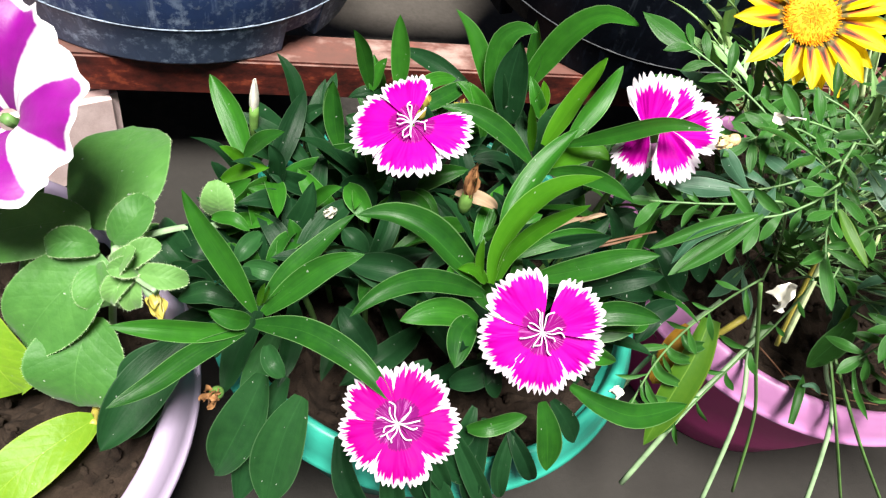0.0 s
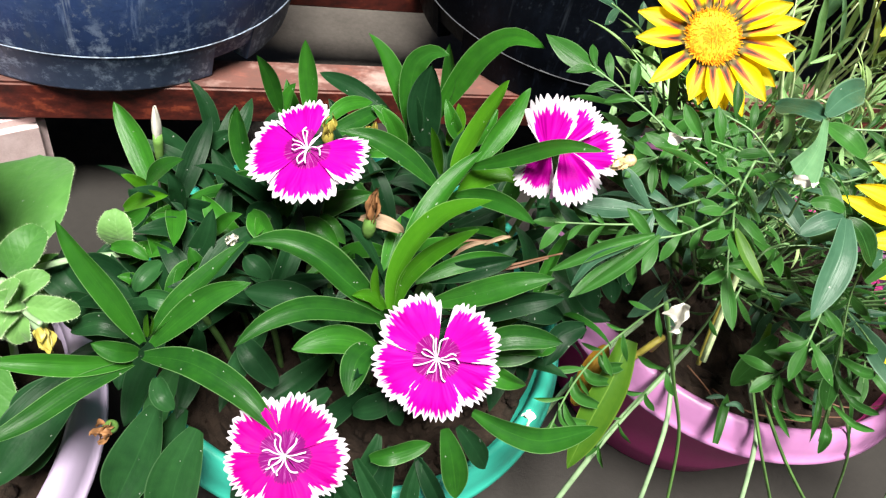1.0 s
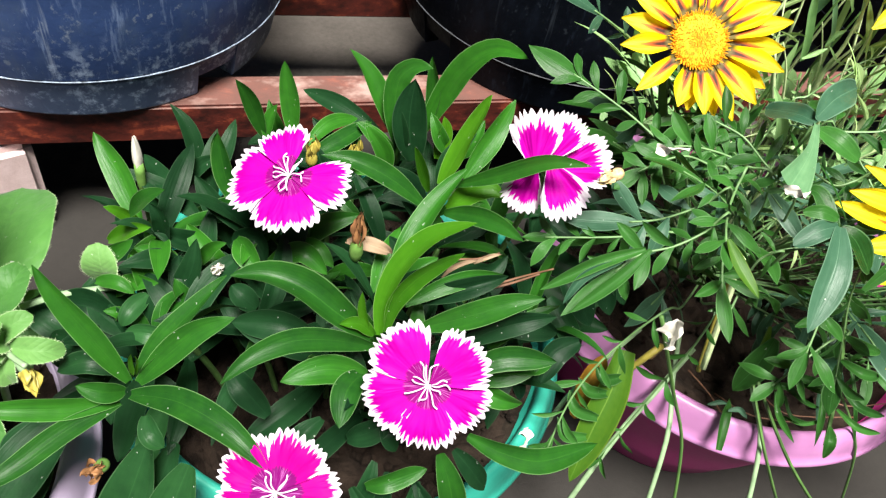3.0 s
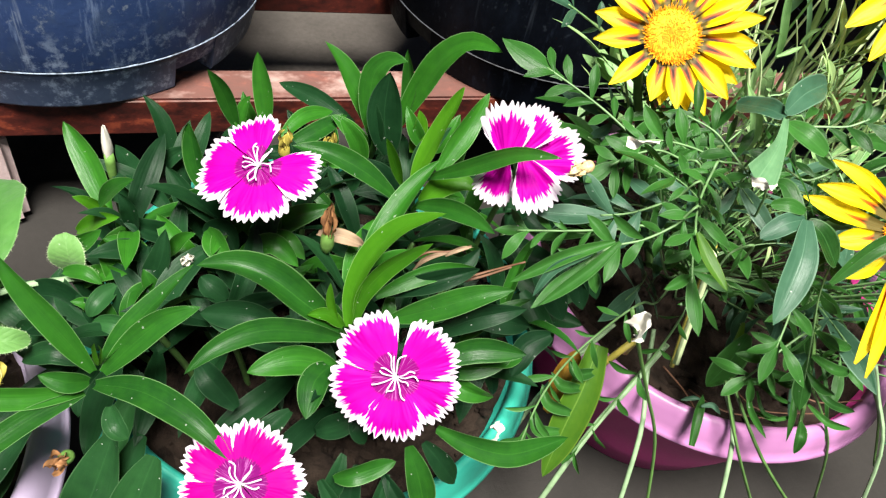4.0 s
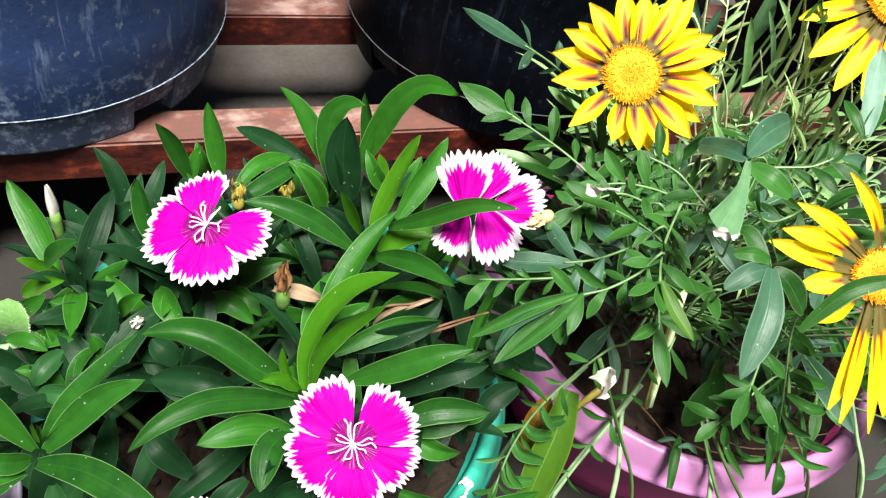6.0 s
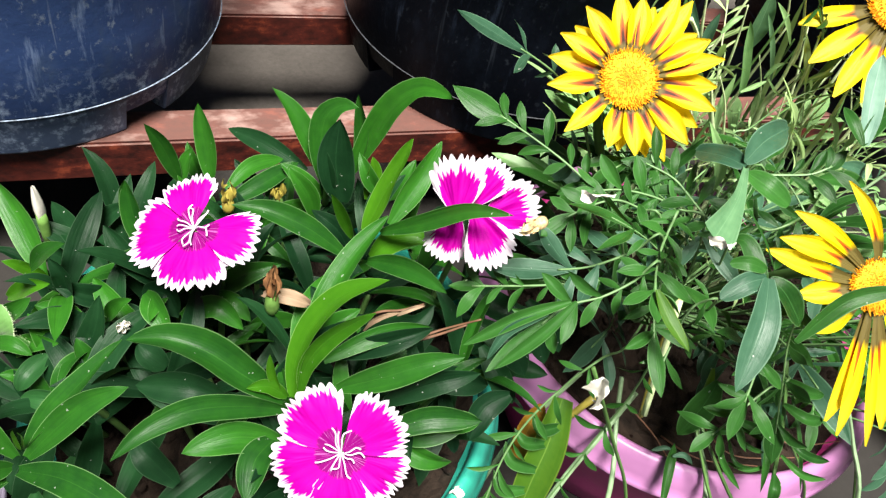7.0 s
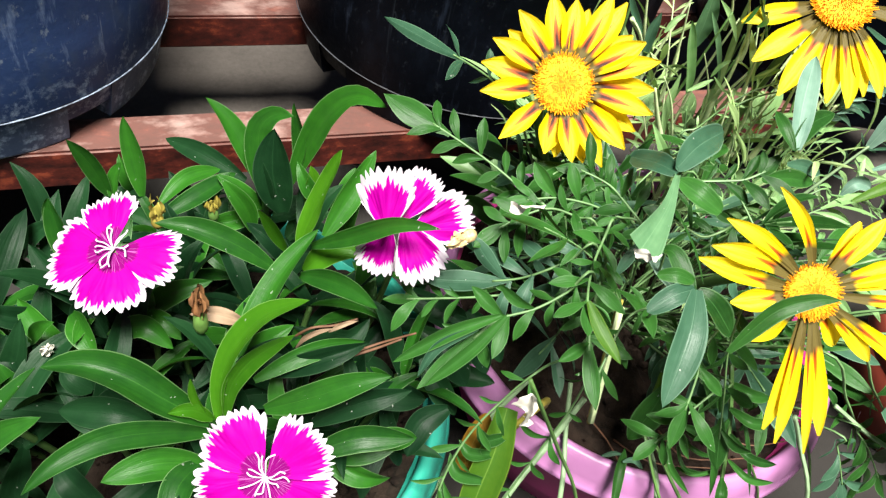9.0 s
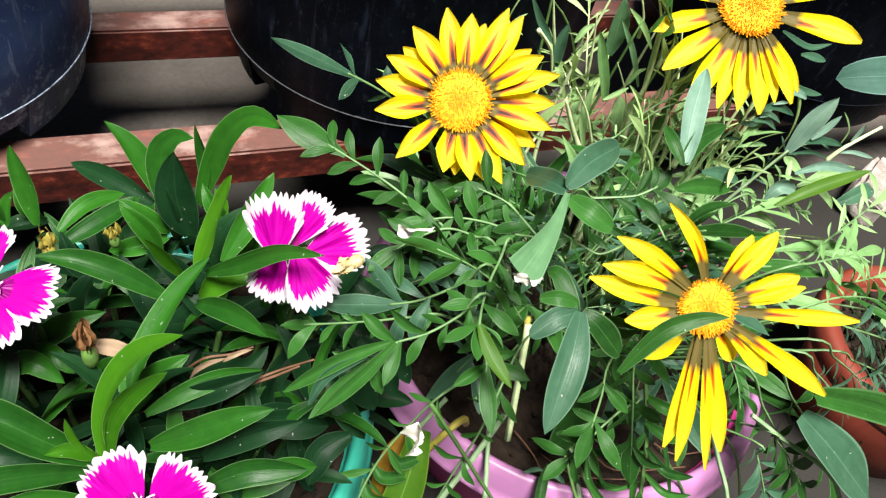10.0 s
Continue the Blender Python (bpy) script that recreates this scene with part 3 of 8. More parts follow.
def spine(points, rows):
    """Even steps along a smooth line through the points."""
    pts = [Vector(p) for p in points]
    fine = []
    for i in range(len(pts) - 1):
        p0, p1, p2, p3 = pts[max(i - 1, 0)], pts[i], pts[i + 1], pts[min(i + 2, len(pts) - 1)]
        for k in range(12):
            s = k / 12
            fine.append(0.5 * (2 * p1 + (p2 - p0) * s + (2 * p0 - 5 * p1 + 4 * p2 - p3) * s * s + (3 * p1 - p0 - 3 * p2 + p3) * s ** 3))
    fine.append(pts[-1])
    run = [0.0]
    for a, b in zip(fine, fine[1:]):
        run.append(run[-1] + (b - a).length)
    out, i = [], 0
    for j in range(rows + 1):
        want = run[-1] * j / rows
        while i < len(fine) - 2 and run[i + 1] < want:
            i += 1
        out.append(fine[i].lerp(fine[i + 1], min(1.0, (want - run[i]) / max(1e-9, run[i + 1] - run[i]))))
    return out


def along_rows(points, width, shape="lance", fold=0.7, face=(-0.25, -0.5, 0.83), roll=0.0, twist=0.0, wave=0.02, seed=0.0, rows=18):
    """The grid of a leaf whose rib follows the points."""
    mid = spine(points, rows)
    n0, out = Vector(face).normalized(), []
    for j, c in enumerate(mid):
        s = j / rows
        tang = (mid[min(j + 1, rows)] - mid[max(j - 1, 0)]).normalized()
        up = Matrix.Rotation(radians(roll + twist * s), 3, tang) @ (n0 - tang * n0.dot(tang)).normalized()
        side = tang.cross(up)
        w = width / 2 * max(0.0, SHAPES[shape](s)) + 1e-5
        row = []
        for u in (-1, -0.75, -0.45, -0.1, 0.1, 0.45, 0.75, 1):
            rise = fold * (0.25 * abs(u) + 0.6 * u * u) * w + wave * width * math.sin(8 * s + 2.3 * seed + (1.7 if u > 0 else 0)) * abs(u) ** 2
            row.append(c + side * u * w + up * rise)
        out.append(row)
    return out


def leaf_along(plant, points, width, mat, shape="lance", roll=0.0, fold=0.5, name="leaf", label=""):
    o = plant.location
    own = random.Random(int(1e5 * (points[0][0] + 2 * points[0][1] + 3 * points[-1][2]) + 1e4 * points[-1][0]))
    g = along_rows([Vector(p) - o for p in points], width, shape, fold * own.uniform(0.8, 1.25), roll=roll + own.uniform(-6, 6), twist=own.uniform(-18, 18), wave=own.uniform(0.02, 0.08), seed=own.uniform(0, 6))
    return part(name, sheets(name, [g], mat), mat, plant, label)


def lobed_leaf(plant, points, lobe, pairs, end_long, end_wide, mat, seed=0, slim=1.0):
    """A leaf cut into blunt lobes along a bent rib, with a larger lobe at its end; the points run from the foot to the tip."""
    rnd = random.Random(seed)
    o = plant.location
    line = spine([Vector(p) - o for p in points], 40)
    total = sum((b - a).length for a, b in zip(line, line[1:]))
    cut = max(0.25, 1 - end_long / total)
    core = Vector((0.0, 0.0, 0.01))
    back = (line[0] - line[3]).normalized()
    root = [core, core * 0.4 + line[0] * 0.6 + back * 0.008 - Vector((0, 0, 0.02))]
    grids = [tube(root + [line[int(40 * q * (cut + 0.06))] for q in (0, 0.25, 0.5, 0.75, 1.0)], 0.0006, 0.0004, 6)]
    face = Vector((-0.25, -0.5, 0.83))
    grids.append(along_rows(line[int(40 * (cut - 0.03)):], end_wide, "lobe", -0.25, face, rnd.uniform(-15, 15), rnd.uniform(-20, 20), 0.03, seed, 14))
    for k in range(pairs):
        s = 0.1 + (cut - 0.1) * k / max(1, pairs - 1)
        for side in (-1, 1):
            i = int(min(39, max(1, 40 * (s + rnd.uniform(-0.025, 0.025)))))
            tang = (line[i + 1] - line[i - 1]).normalized()
            up = (face - tang * face.dot(tang)).normalized()
            out = tang.cross(up) * side
            size = lobe * rnd.uniform(0.8, 1.3) * (0.7 + 0.3 * k / max(1, pairs - 1))
            way = (out * rnd.uniform(0.7, 1.0) + tang * rnd.uniform(0.35, 0.85) + up * rnd.uniform(-0.35, 0.3)).normalized()
            p = line[i]
            bend = out * size * rnd.uniform(-0.12, 0.02) + up * size * rnd.uniform(0.0, 0.16)
            grids.append(along_rows([p, p + way * size * 0.5 + bend, p + way * size], size * rnd.uniform(0.26, 0.35) * slim, "lobe", rnd.uniform(-0.3, 0.8), up, rnd.uniform(-30, 30), rnd.uniform(-25, 25), 0.03, seed + k, 10))
    return part("pinnate_leaf", sheets("pinnate_leaf", grids, mat, GAZANIA_RIB), mat, plant)


def lathe(profile, segments=72, wobble=0.0, seed=0):
    """A turned body from rows of (radius, height), closed where the radius is nought."""
    bm = bmesh.new()
    rings = []
    for r, z in profile:
        if r <= 0:
            rings.append([bm.verts.new((0, 0, z))])
        else:
            rings.append([bm.verts.new(((r + wobble * math.sin(3 * a + seed)) * math.cos(a), (r + wobble * math.sin(2 * a + seed)) * math.sin(a), z)) for a in (2 * math.pi * k / segments for k in range(segments))])
    for a, b in zip(rings, rings[1:]):
        for k in range(segments):
            k2 = (k + 1) % segments
            if len(a) == 1:
                bm.faces.new((a[0], b[k2], b[k]))
            elif len(b) == 1:
                bm.faces.new((a[k], a[k2], b[0]))
            else:
                bm.faces.new((a[k], a[k2], b[k2], b[k]))
    bmesh.ops.recalc_face_normals(bm, faces=bm.faces)
    for f in bm.faces:
        f.smooth = True
    return bm


def box(size, bevel=0.003, cuts=0, jitter=0.0, seed=0):
    bm = bmesh.new()
    bmesh.ops.create_cube(bm, size=1)
    bmesh.ops.scale(bm, vec=size, verts=bm.verts)
    if cuts:
        long_edges = [e for e in bm.edges if abs(e.verts[0].co.x - e.verts[1].co.x) > size[0] * 0.5]
        bmesh.ops.subdivide_edges(bm, edges=long_edges, cuts=cuts)
    bmesh.ops.bevel(bm, geom=bm.edges[:], offset=bevel, segments=2, affect="EDGES", clamp_overlap=True)
    rnd = random.Random(seed)
    for v in bm.verts:
        v.co += Vector([rnd.uniform(-jitter, jitter) for _ in range(3)])
    return bm

# ---- the setting ----
def ground_sheet():
    bm = bmesh.new()
    xs = [-60, -12, -3] + [-1 + 0.1 * k for k in range(26)] + [4, 12, 60]
    ys = [-60, -12, -3] + [-0.8 + 0.1 * k for k in range(26)] + [4, 12, 60]
    rows = [[bm.verts.new((x, y, 0.0006 * noise.noise((x * 7, y * 7, 1)) if abs(x) < 3 and abs(y) < 3 else 0)) for x in xs] for y in ys]
    for a, b in zip(rows, rows[1:]):
        for i in range(len(xs) - 1):
            bm.faces.new((a[i], a[i + 1], b[i + 1], b[i]))
    for f in bm.faces:
        f.smooth = True
    return bm


tagged(part("ground", ground_sheet(), CONCRETE), "worn grey concrete paving, shade painted in round the planters", "ground", kind="structure")


def slat_rack():
    rack = thing("slatted_bench", (0.2, 0.372, 0.105), "low bench of red-brown painted timber slats, worn and dusty", "bench")
    for k, (y, deep, high) in enumerate(((0.372, 0.030, 0.0275), (0.5045, 0.025, 0.0265), (0.64, 0.03, 0.0275))):
        part("slat", box((2.2, deep, high), 0.0016, 0, 0.0, k), PAINT, rack, at=(0, y - 0.372, -high / 2))
    return rack


slat_rack()


def brick(x, y):
    bm = box((0.22, 0.105, 0.075), 0.005)
    ob = part("brick", bm, BRICK, at=(x, y, 0.0385))
    return tagged(ob, "pale pinkish brick that carries the bench slats", "brick", "bricks under the bench")


for bx, by, turn in ((-0.245, 0.3705, 20), (-0.76, 0.411, 0), (0.96, 0.411, 0)):
    brick(bx, by).rotation_euler.z = radians(turn)


# ---- pots ----
def soil_disc(radius, z, seed, parent):
    bm = bmesh.new()
    rnd = random.Random(seed)
    rings = [[bm.verts.new((0, 0, z + 0.003))]]
    for j in range(1, 31):
        r = radius * j / 30
        rings.append([bm.verts.new((r * math.cos(a), r * math.sin(a), z + 0.007 * noise.noise((r * 60 * math.cos(a) + seed, r * 60 * math.sin(a), 0)) + 0.004 * noise.noise((r * 260 * math.cos(a) + seed, r * 260 * math.sin(a), 0)) + rnd.uniform(-0.0006, 0.0006))) for a in (2 * math.pi * k / 110 for k in range(110))])
    for a, b in zip(rings, rings[1:]):
        for k in range(110):
            k2 = (k + 1) % 110
            bm.faces.new((a[0], b[k], b[k2]) if len(a) == 1 else (a[k], b[k], b[k2], a[k2]))
    soil = part("soil", bm, SOIL, parent, "crumbly dark potting soil")
    clods = bmesh.new()
    for _ in range(420):
        r, a, s = radius * math.sqrt(rnd.random()) * 0.97, rnd.uniform(0, 6.3), 0.001 + 0.004 * rnd.random() ** 3
        m = Matrix.Translation((r * math.cos(a), r * math.sin(a), z + 0.002)) @ Euler([rnd.uniform(0, 3) for _ in range(3)]).to_matrix().to_4x4() @ Matrix.Diagonal((s, s * rnd.uniform(0.6, 1), s * rnd.uniform(0.5, 0.8), 1))
        bmesh.ops.create_icosphere(clods, subdivisions=1, radius=1, matrix=m)
    tagged(part("crumb", clods, SOIL, soil), kind="stuff")


def bowl_pot(x, y, lip, label, rim_mat, wall_mat, seed, fill=0.015):
    """A shallow round plastic planter with a broad rolled rim."""
    pot = thing("planter", (x, y, 0), label, "flower pot", "planters on the floor")
    r = lip
    wall = [(0, 0.004), (r * 0.5, 0.004), (r * 0.655, 0.0), (r * 0.68, 0.002), (r * 0.76, 0.03), (r * 0.85, 0.066), (r * 0.925, 0.1), (r * 0.93, 0.108), (r * 0.89, 0.108), (r * 0.83, 0.06), (r * 0.66, 0.012), (0, 0.012)]
    part("wall", lathe(wall, 96, 0.0006, seed), wall_mat, pot)
    rim = [(r * 0.93, 0.1025), (r * 0.985, 0.0995), (r * 1.004, 0.1002), (r * 1.01, 0.1018), (r * 1.002, 0.1034), (r * 0.994, 0.1042), (r * 0.986, 0.109), (r * 0.968, 0.115), (r * 0.948, 0.1185), (r * 0.926, 0.1195), (r * 0.91, 0.118), (r * 0.902, 0.113), (r * 0.896, 0.1)]
    part("rim", lathe(rim, 96, 0.0006, seed), rim_mat, pot)
    soil_disc(r * 0.895, 0.119 - fill, seed, pot)
    return pot


bowl_pot(0.2675, 0.1945, 0.1175, "pink plastic planter with a pale rolled rim", PINK_RIM, PINK_WALL, 1)
bowl_pot(0.036, 0.187, 0.109, "teal plastic planter hidden under dianthus leaves", TEAL, TEAL, 2)
bowl_pot(-0.1965, 0.1455, 0.1205, "pale lilac plastic planter with bare soil at its edge", LILAC, LILAC, 3)


def tall_pot(x, y, turn, flare, skin, seam, label):
    """A large nursery pot on a slotted foot ring, with a chalky seam above the foot."""
    pot = thing("nursery_pot", (x, y, 0.105), label, "flower pot", "black pots on the bench")
    part("body", lathe([(0, 0.013), (0.119, 0.013), (0.1208, 0.0145), (0.1243, 0.0275), (0.1258, 0.0292), (0.1265, 0.031), (0.127 + flare * 0.2, 0.07), (0.127 + flare, 0.24), (0.135 + flare, 0.245), (0.135 + flare, 0.262), (0.127 + flare, 0.262), (0.123 + flare * 0.2, 0.07), (0.11, 0.03), (0, 0.03)], 96), skin, pot)
    soil_disc(0.121 + flare, 0.22, int(x * 100) + 50, pot)
    rnd = random.Random(int(x * 100))
    bm = bmesh.new()
    for k in range(240):
        a, b = (2 * math.pi * (k + q) / 240 for q in (0, 1))
        w = max(0.00004, -0.0002 + 0.0018 * noise.noise((k * 0.33, x, 3)) + rnd.uniform(-0.0004, 0.0005))
        vs = [bm.verts.new((rr * math.cos(q), rr * math.sin(q), zz)) for q in (a, b) for rr, zz in ((0.1268, 0.0300 - w), (0.1274, 0.0302), (0.1268, 0.0304 + w * 0.4))]
        bm.faces.new((vs[0], vs[3], vs[4], vs[1]))
        bm.faces.new((vs[1], vs[4], vs[5], vs[2]))
    part("seam", bm, seam, pot, "scuffed seam above the foot")
    for k in range(4):
        bm = bmesh.new()
        rows = []
        for j in range(21):
            a = radians(turn + k * 90 + 76 * j / 20)
            rows.append([bm.verts.new((r * math.cos(a), r * math.sin(a), z)) for r, z in ((0.108, 0.0), (0.1185, 0.0), (0.1195, 0.0015), (0.1246, 0.0275), (0.108, 0.0275))])
        for p, q in zip(rows, rows[1:]):
            for i in range(5):
                bm.faces.new((p[i], p[(i + 1) % 5], q[(i + 1) % 5], q[i]))
        bm.faces.new(rows[0])
        bm.faces.new(rows[-1][::-1])
        bmesh.ops.recalc_face_normals(bm, faces=bm.faces)
        part("foot", bm, FOOT if skin is BLACK else skin, pot)
    return pot


tall_pot(-0.0896, 0.470, -134, 0.006, BLACK, CHALK, "large blue-black plastic nursery pot, scuffed and dusty")
tall_pot(0.248, 0.456, -150, 0.006, JET, DUSTY_SEAM, "large black plastic nursery pot on the bench slats")
tall_pot(0.60, 0.44, -120, 0.015, JET, JET, "large black plastic nursery pot behind the yellow flowers")


def clay_pot(x, y):
    pot = thing("clay_pot", (x, y, 0), "small dark red clay pot", "flower pot")
    part("wall", lathe([(0, 0), (0.05, 0), (0.053, 0.002), (0.068, 0.075), (0.06, 0.075), (0.048, 0.01), (0, 0.01)], 64), TERRACOTTA, pot)
    part("rim", lathe([(0.066, 0.066), (0.073, 0.067), (0.075, 0.072), (0.074, 0.084), (0.07, 0.087), (0.062, 0.085), (0.06, 0.07)], 64), TERRACOTTA, pot)
    soil_disc(0.06, 0.07, 77, pot)


clay_pot(0.522, 0.128)


# ---- flowers ----
RIGHT, HIGH, FRONT = Vector((0.941, -0.282, 0.186)), Vector((0.098, 0.756, 0.648)), Vector((-0.324, -0.591, 0.739))


def turned(facing, top):
    """Axes of a flower: across, top and facing."""
    n = Vector(facing).normalized()
    h = (Vector(top) - n * n.dot(Vector(top))).normalized()
    return h.cross(n), h, n


def dianthus_petal(radius, spread, cup, seed, crumple=0.0, fall=0.14):
    """A fan with a toothed outer edge; it lies along +y, and z faces out of the flower."""
    rnd = random.Random(seed)
    rows, cols = 12, 66
    teeth = [rnd.uniform(0.35, 1.1) for _ in range(16)]
    g = []
    for j in range(rows + 1):
        s = j / rows
        row = []
        for i in range(cols + 1):
            u = 2 * i / cols - 1
            k = (i / cols + 0.022 * math.sin(3 * seed + 9 * u)) * 12 + seed
            tooth = (abs((k % 1.0) - 0.5) * 2) ** 1.25
            rim = radius * (1.03 - 0.13 * tooth * teeth[int(k) % 16] - fall * abs(u) ** 4)
            r = 0.0012 + (rim - 0.0012) * s
            half = radians(spread) * (0.85 + 0.15 * min(1, s * 2.2) ** 0.8)
            a = u * half
            z = cup * radius * s * s + 0.05 * radius * math.sin(4.2 * u + seed) * s ** 2 + 0.018 * radius * math.sin(15 * u + 2 * seed) * s ** 3 - 0.1 * radius * max(0, s - 0.72) * 3 + crumple * radius * (math.sin(6.5 * u + 3 * s + seed) + 0.6 * math.sin(11 * u - 4 * s)) * s
            row.append(Vector((r * math.sin(a), r * math.cos(a), z)))
        g.append(row)
    return g


def spin(axes, angle, tilt=0.0, at=(0, 0, 0)):
    """Turns +y to the clock angle on the flower's face, lifted by tilt degrees."""
    x, y, z = axes
    base = Matrix((x, y, z)).transposed().to_4x4()
    return Matrix.Translation(at) @ base @ Matrix.Rotation(radians(-angle), 4, "Z") @ Matrix.Rotation(radians(tilt), 4, "X")


def moved(grid, m):
    return [[m @ p for p in row] for row in grid]


def dianthus_flower(name, centre, facing, top, radius, petals, mat, stem_foot, label, seed, styles=12, cup=0.05, apart=0.00035):
    """petals: rows of clock angle, tilt, size, spread and, where the foot sits off the centre, its place across and up."""
    fl = thing(name, centre, label, "flower", "dianthus flowers")
    axes = turned(facing, top)
    n = axes[2]
    for k, (ang, tilt, size, spread, *aside) in enumerate(petals):
        root = n * apart * k + (axes[0] * aside[0] + axes[1] * aside[1] if aside else Vector())
        g = moved(dianthus_petal(radius * size, spread, cup, seed + k * 1.37, 0.045 if aside else 0.0, 0.34 if aside else 0.2), spin(axes, ang, tilt, root))
        part("petal", sheets("petal", [g], mat), mat, fl)
    rnd = random.Random(seed)
    for k in range(styles):
        m = spin(axes, k * 360 / styles + rnd.uniform(-18, 18))
        reach = radius * rnd.uniform(0.22, 0.38)
        pts = [m @ Vector((0, 0, 0)), m @ Vector((rnd.uniform(-0.0005, 0.0005), reach * 0.4, 0.0022)), m @ Vector((rnd.uniform(-0.0008, 0.0008), reach * 0.8, 0.0024)), m @ Vector((rnd.uniform(-0.0018, 0.0018), reach, 0.0012 + rnd.uniform(0, 0.0012)))]
        part("stamen", sheets("stamen", [tube(pts, 0.00022, 0.0003, 6)], STYLE), STYLE, fl)
    body = lathe([(0, -0.017), (0.0024, -0.0165), (0.0028, -0.009), (0.0022, -0.003), (0.001, -0.0012), (0, -0.0012)], 14)
    bmesh.ops.transform(body, matrix=spin(axes, 0), verts=body.verts)
    part("calyx", body, CALYX, fl)
    foot = Vector(stem_foot) - Vector(centre)
    back = -n * 0.016
    part("stem", sheets("stem", [tube([back, back * 1.6 + Vector((0, 0, -0.01)), foot * 0.6 + back * 0.6, foot], 0.0013, 0.0014)], STEM), STEM, fl)
    return fl


OPEN = [(116, -3, 0.98, 34), (182, 1, 0.97, 39), (250, -1, 1.0, 39), (322, 2, 1.03, 40), (53, 3, 1.0, 39)]
dianthus_flower("dianthus_flower", (0.043, 0.1015, 0.1970), FRONT, HIGH, 0.0226, OPEN, PINK_PETAL, (0.045, 0.135, 0.1), "open magenta dianthus flower with a toothed white edge", 3)
dianthus_flower("dianthus_flower", (-0.0100, 0.0790, 0.1822), FRONT + 0.1 * HIGH, HIGH - 0.1 * RIGHT, 0.0205, [(104, -1, 1.0, 38), (176, 2, 1.0, 38), (246, -1, 0.97, 39), (318, 2, 0.98, 40), (32, 3, 1.0, 39)], DEEP_PETAL, (0.005, 0.12, 0.1), "open deep pink dianthus flower with a dark streaked eye", 8)
dianthus_flower("dianthus_flower", (0.0052, 0.1805, 0.2205), FRONT + 0.5 * HIGH - 0.1 * RIGHT, HIGH, 0.0236, [(178, -4, 0.94, 49), (99, -3, 0.98, 36), (266, -5, 1.02, 45), (343, 2, 0.9, 36)], PINK_PETAL, (0.012, 0.19, 0.1), "broad magenta dianthus flower with a white fringe", 14)
dianthus_flower("dianthus_flower", (0.1045, 0.1690, 0.2295), FRONT + 0.1 * RIGHT, HIGH, 0.0200, [(204, -12, 0.98, 36, -0.0068, 0.0015), (76, -8, 1.26, 35, -0.0014, -0.0015), (32, 0, 1.08, 30, -0.004, 0.001), (156, -2, 1.2, 35, -0.0036, 0.003), (0, 8, 1.22, 36, -0.0088, -0.0035)], CUPPED_PETAL, (0.09, 0.175, 0.1), "half-closed magenta dianthus flower with crumpled white-edged petals", 21, 0, 0.12, 0.0016)


def gazania_petal_rows(m, length, width, droop, seed, bow=0.0, shape="petal"):
    rows, cols, g = 12, 8, []
    for j in range(rows + 1):
        s = j / rows
        w = width / 2 * SHAPES[shape](min(s, 0.985))
        row = []
        for i in range(cols + 1):
            u = 2 * i / cols - 1
            z = 0.42 * w * u * u + 0.06 * width * math.cos(6.3 * u) * s + 0.12 * w * u * math.sin(3 * s + 2.1 * seed) - droop * length * s * s + 0.1 * length * s
            row.append(m @ Vector((u * w + 0.03 * length * math.sin(2 * s + seed) * s + bow * length * s * s, length * s * (1 - 0.3 * abs(bow) * s), z)))
        g.append(row)
    return g


def disc_rows(bm, m, radius, seed):
    """The domed middle of a daisy, of many small florets."""
    rnd = random.Random(seed)
    n = 1100
    for k in range(n):
        r, a = radius * math.sqrt((k + rnd.uniform(0, 1)) / n), k * 2.39996 + rnd.uniform(-0.05, 0.05)
        outer = r / radius
        z = radius * 0.34 * (1 - outer ** 2)
        lean = Matrix.Rotation(radians(50 * outer * outer), 4, Vector((-math.sin(a), math.cos(a), 0)))
        size = radius * (0.025 + 0.007 * outer) * rnd.uniform(0.75, 1.15)
        tall = radius * rnd.uniform(0.03, 0.12) * (0.7 + 1.5 * outer ** 4)
        mm = m @ Matrix.Translation((r * math.cos(a), r * math.sin(a), z)) @ lean
        ring = [bm.verts.new(mm @ Vector((size * math.cos(q), size * math.sin(q), 0))) for q in (0, 1.257, 2.513, 3.77, 5.027)]
        tip = [bm.verts.new(mm @ Vector((size * 0.5 * math.cos(q), size * 0.5 * math.sin(q), tall))) for q in (0, 1.257, 2.513, 3.77, 5.027)]
        for i in range(5):
            bm.faces.new((ring[i], ring[(i + 1) % 5], tip[(i + 1) % 5], tip[i]))
        bm.faces.new(tip)


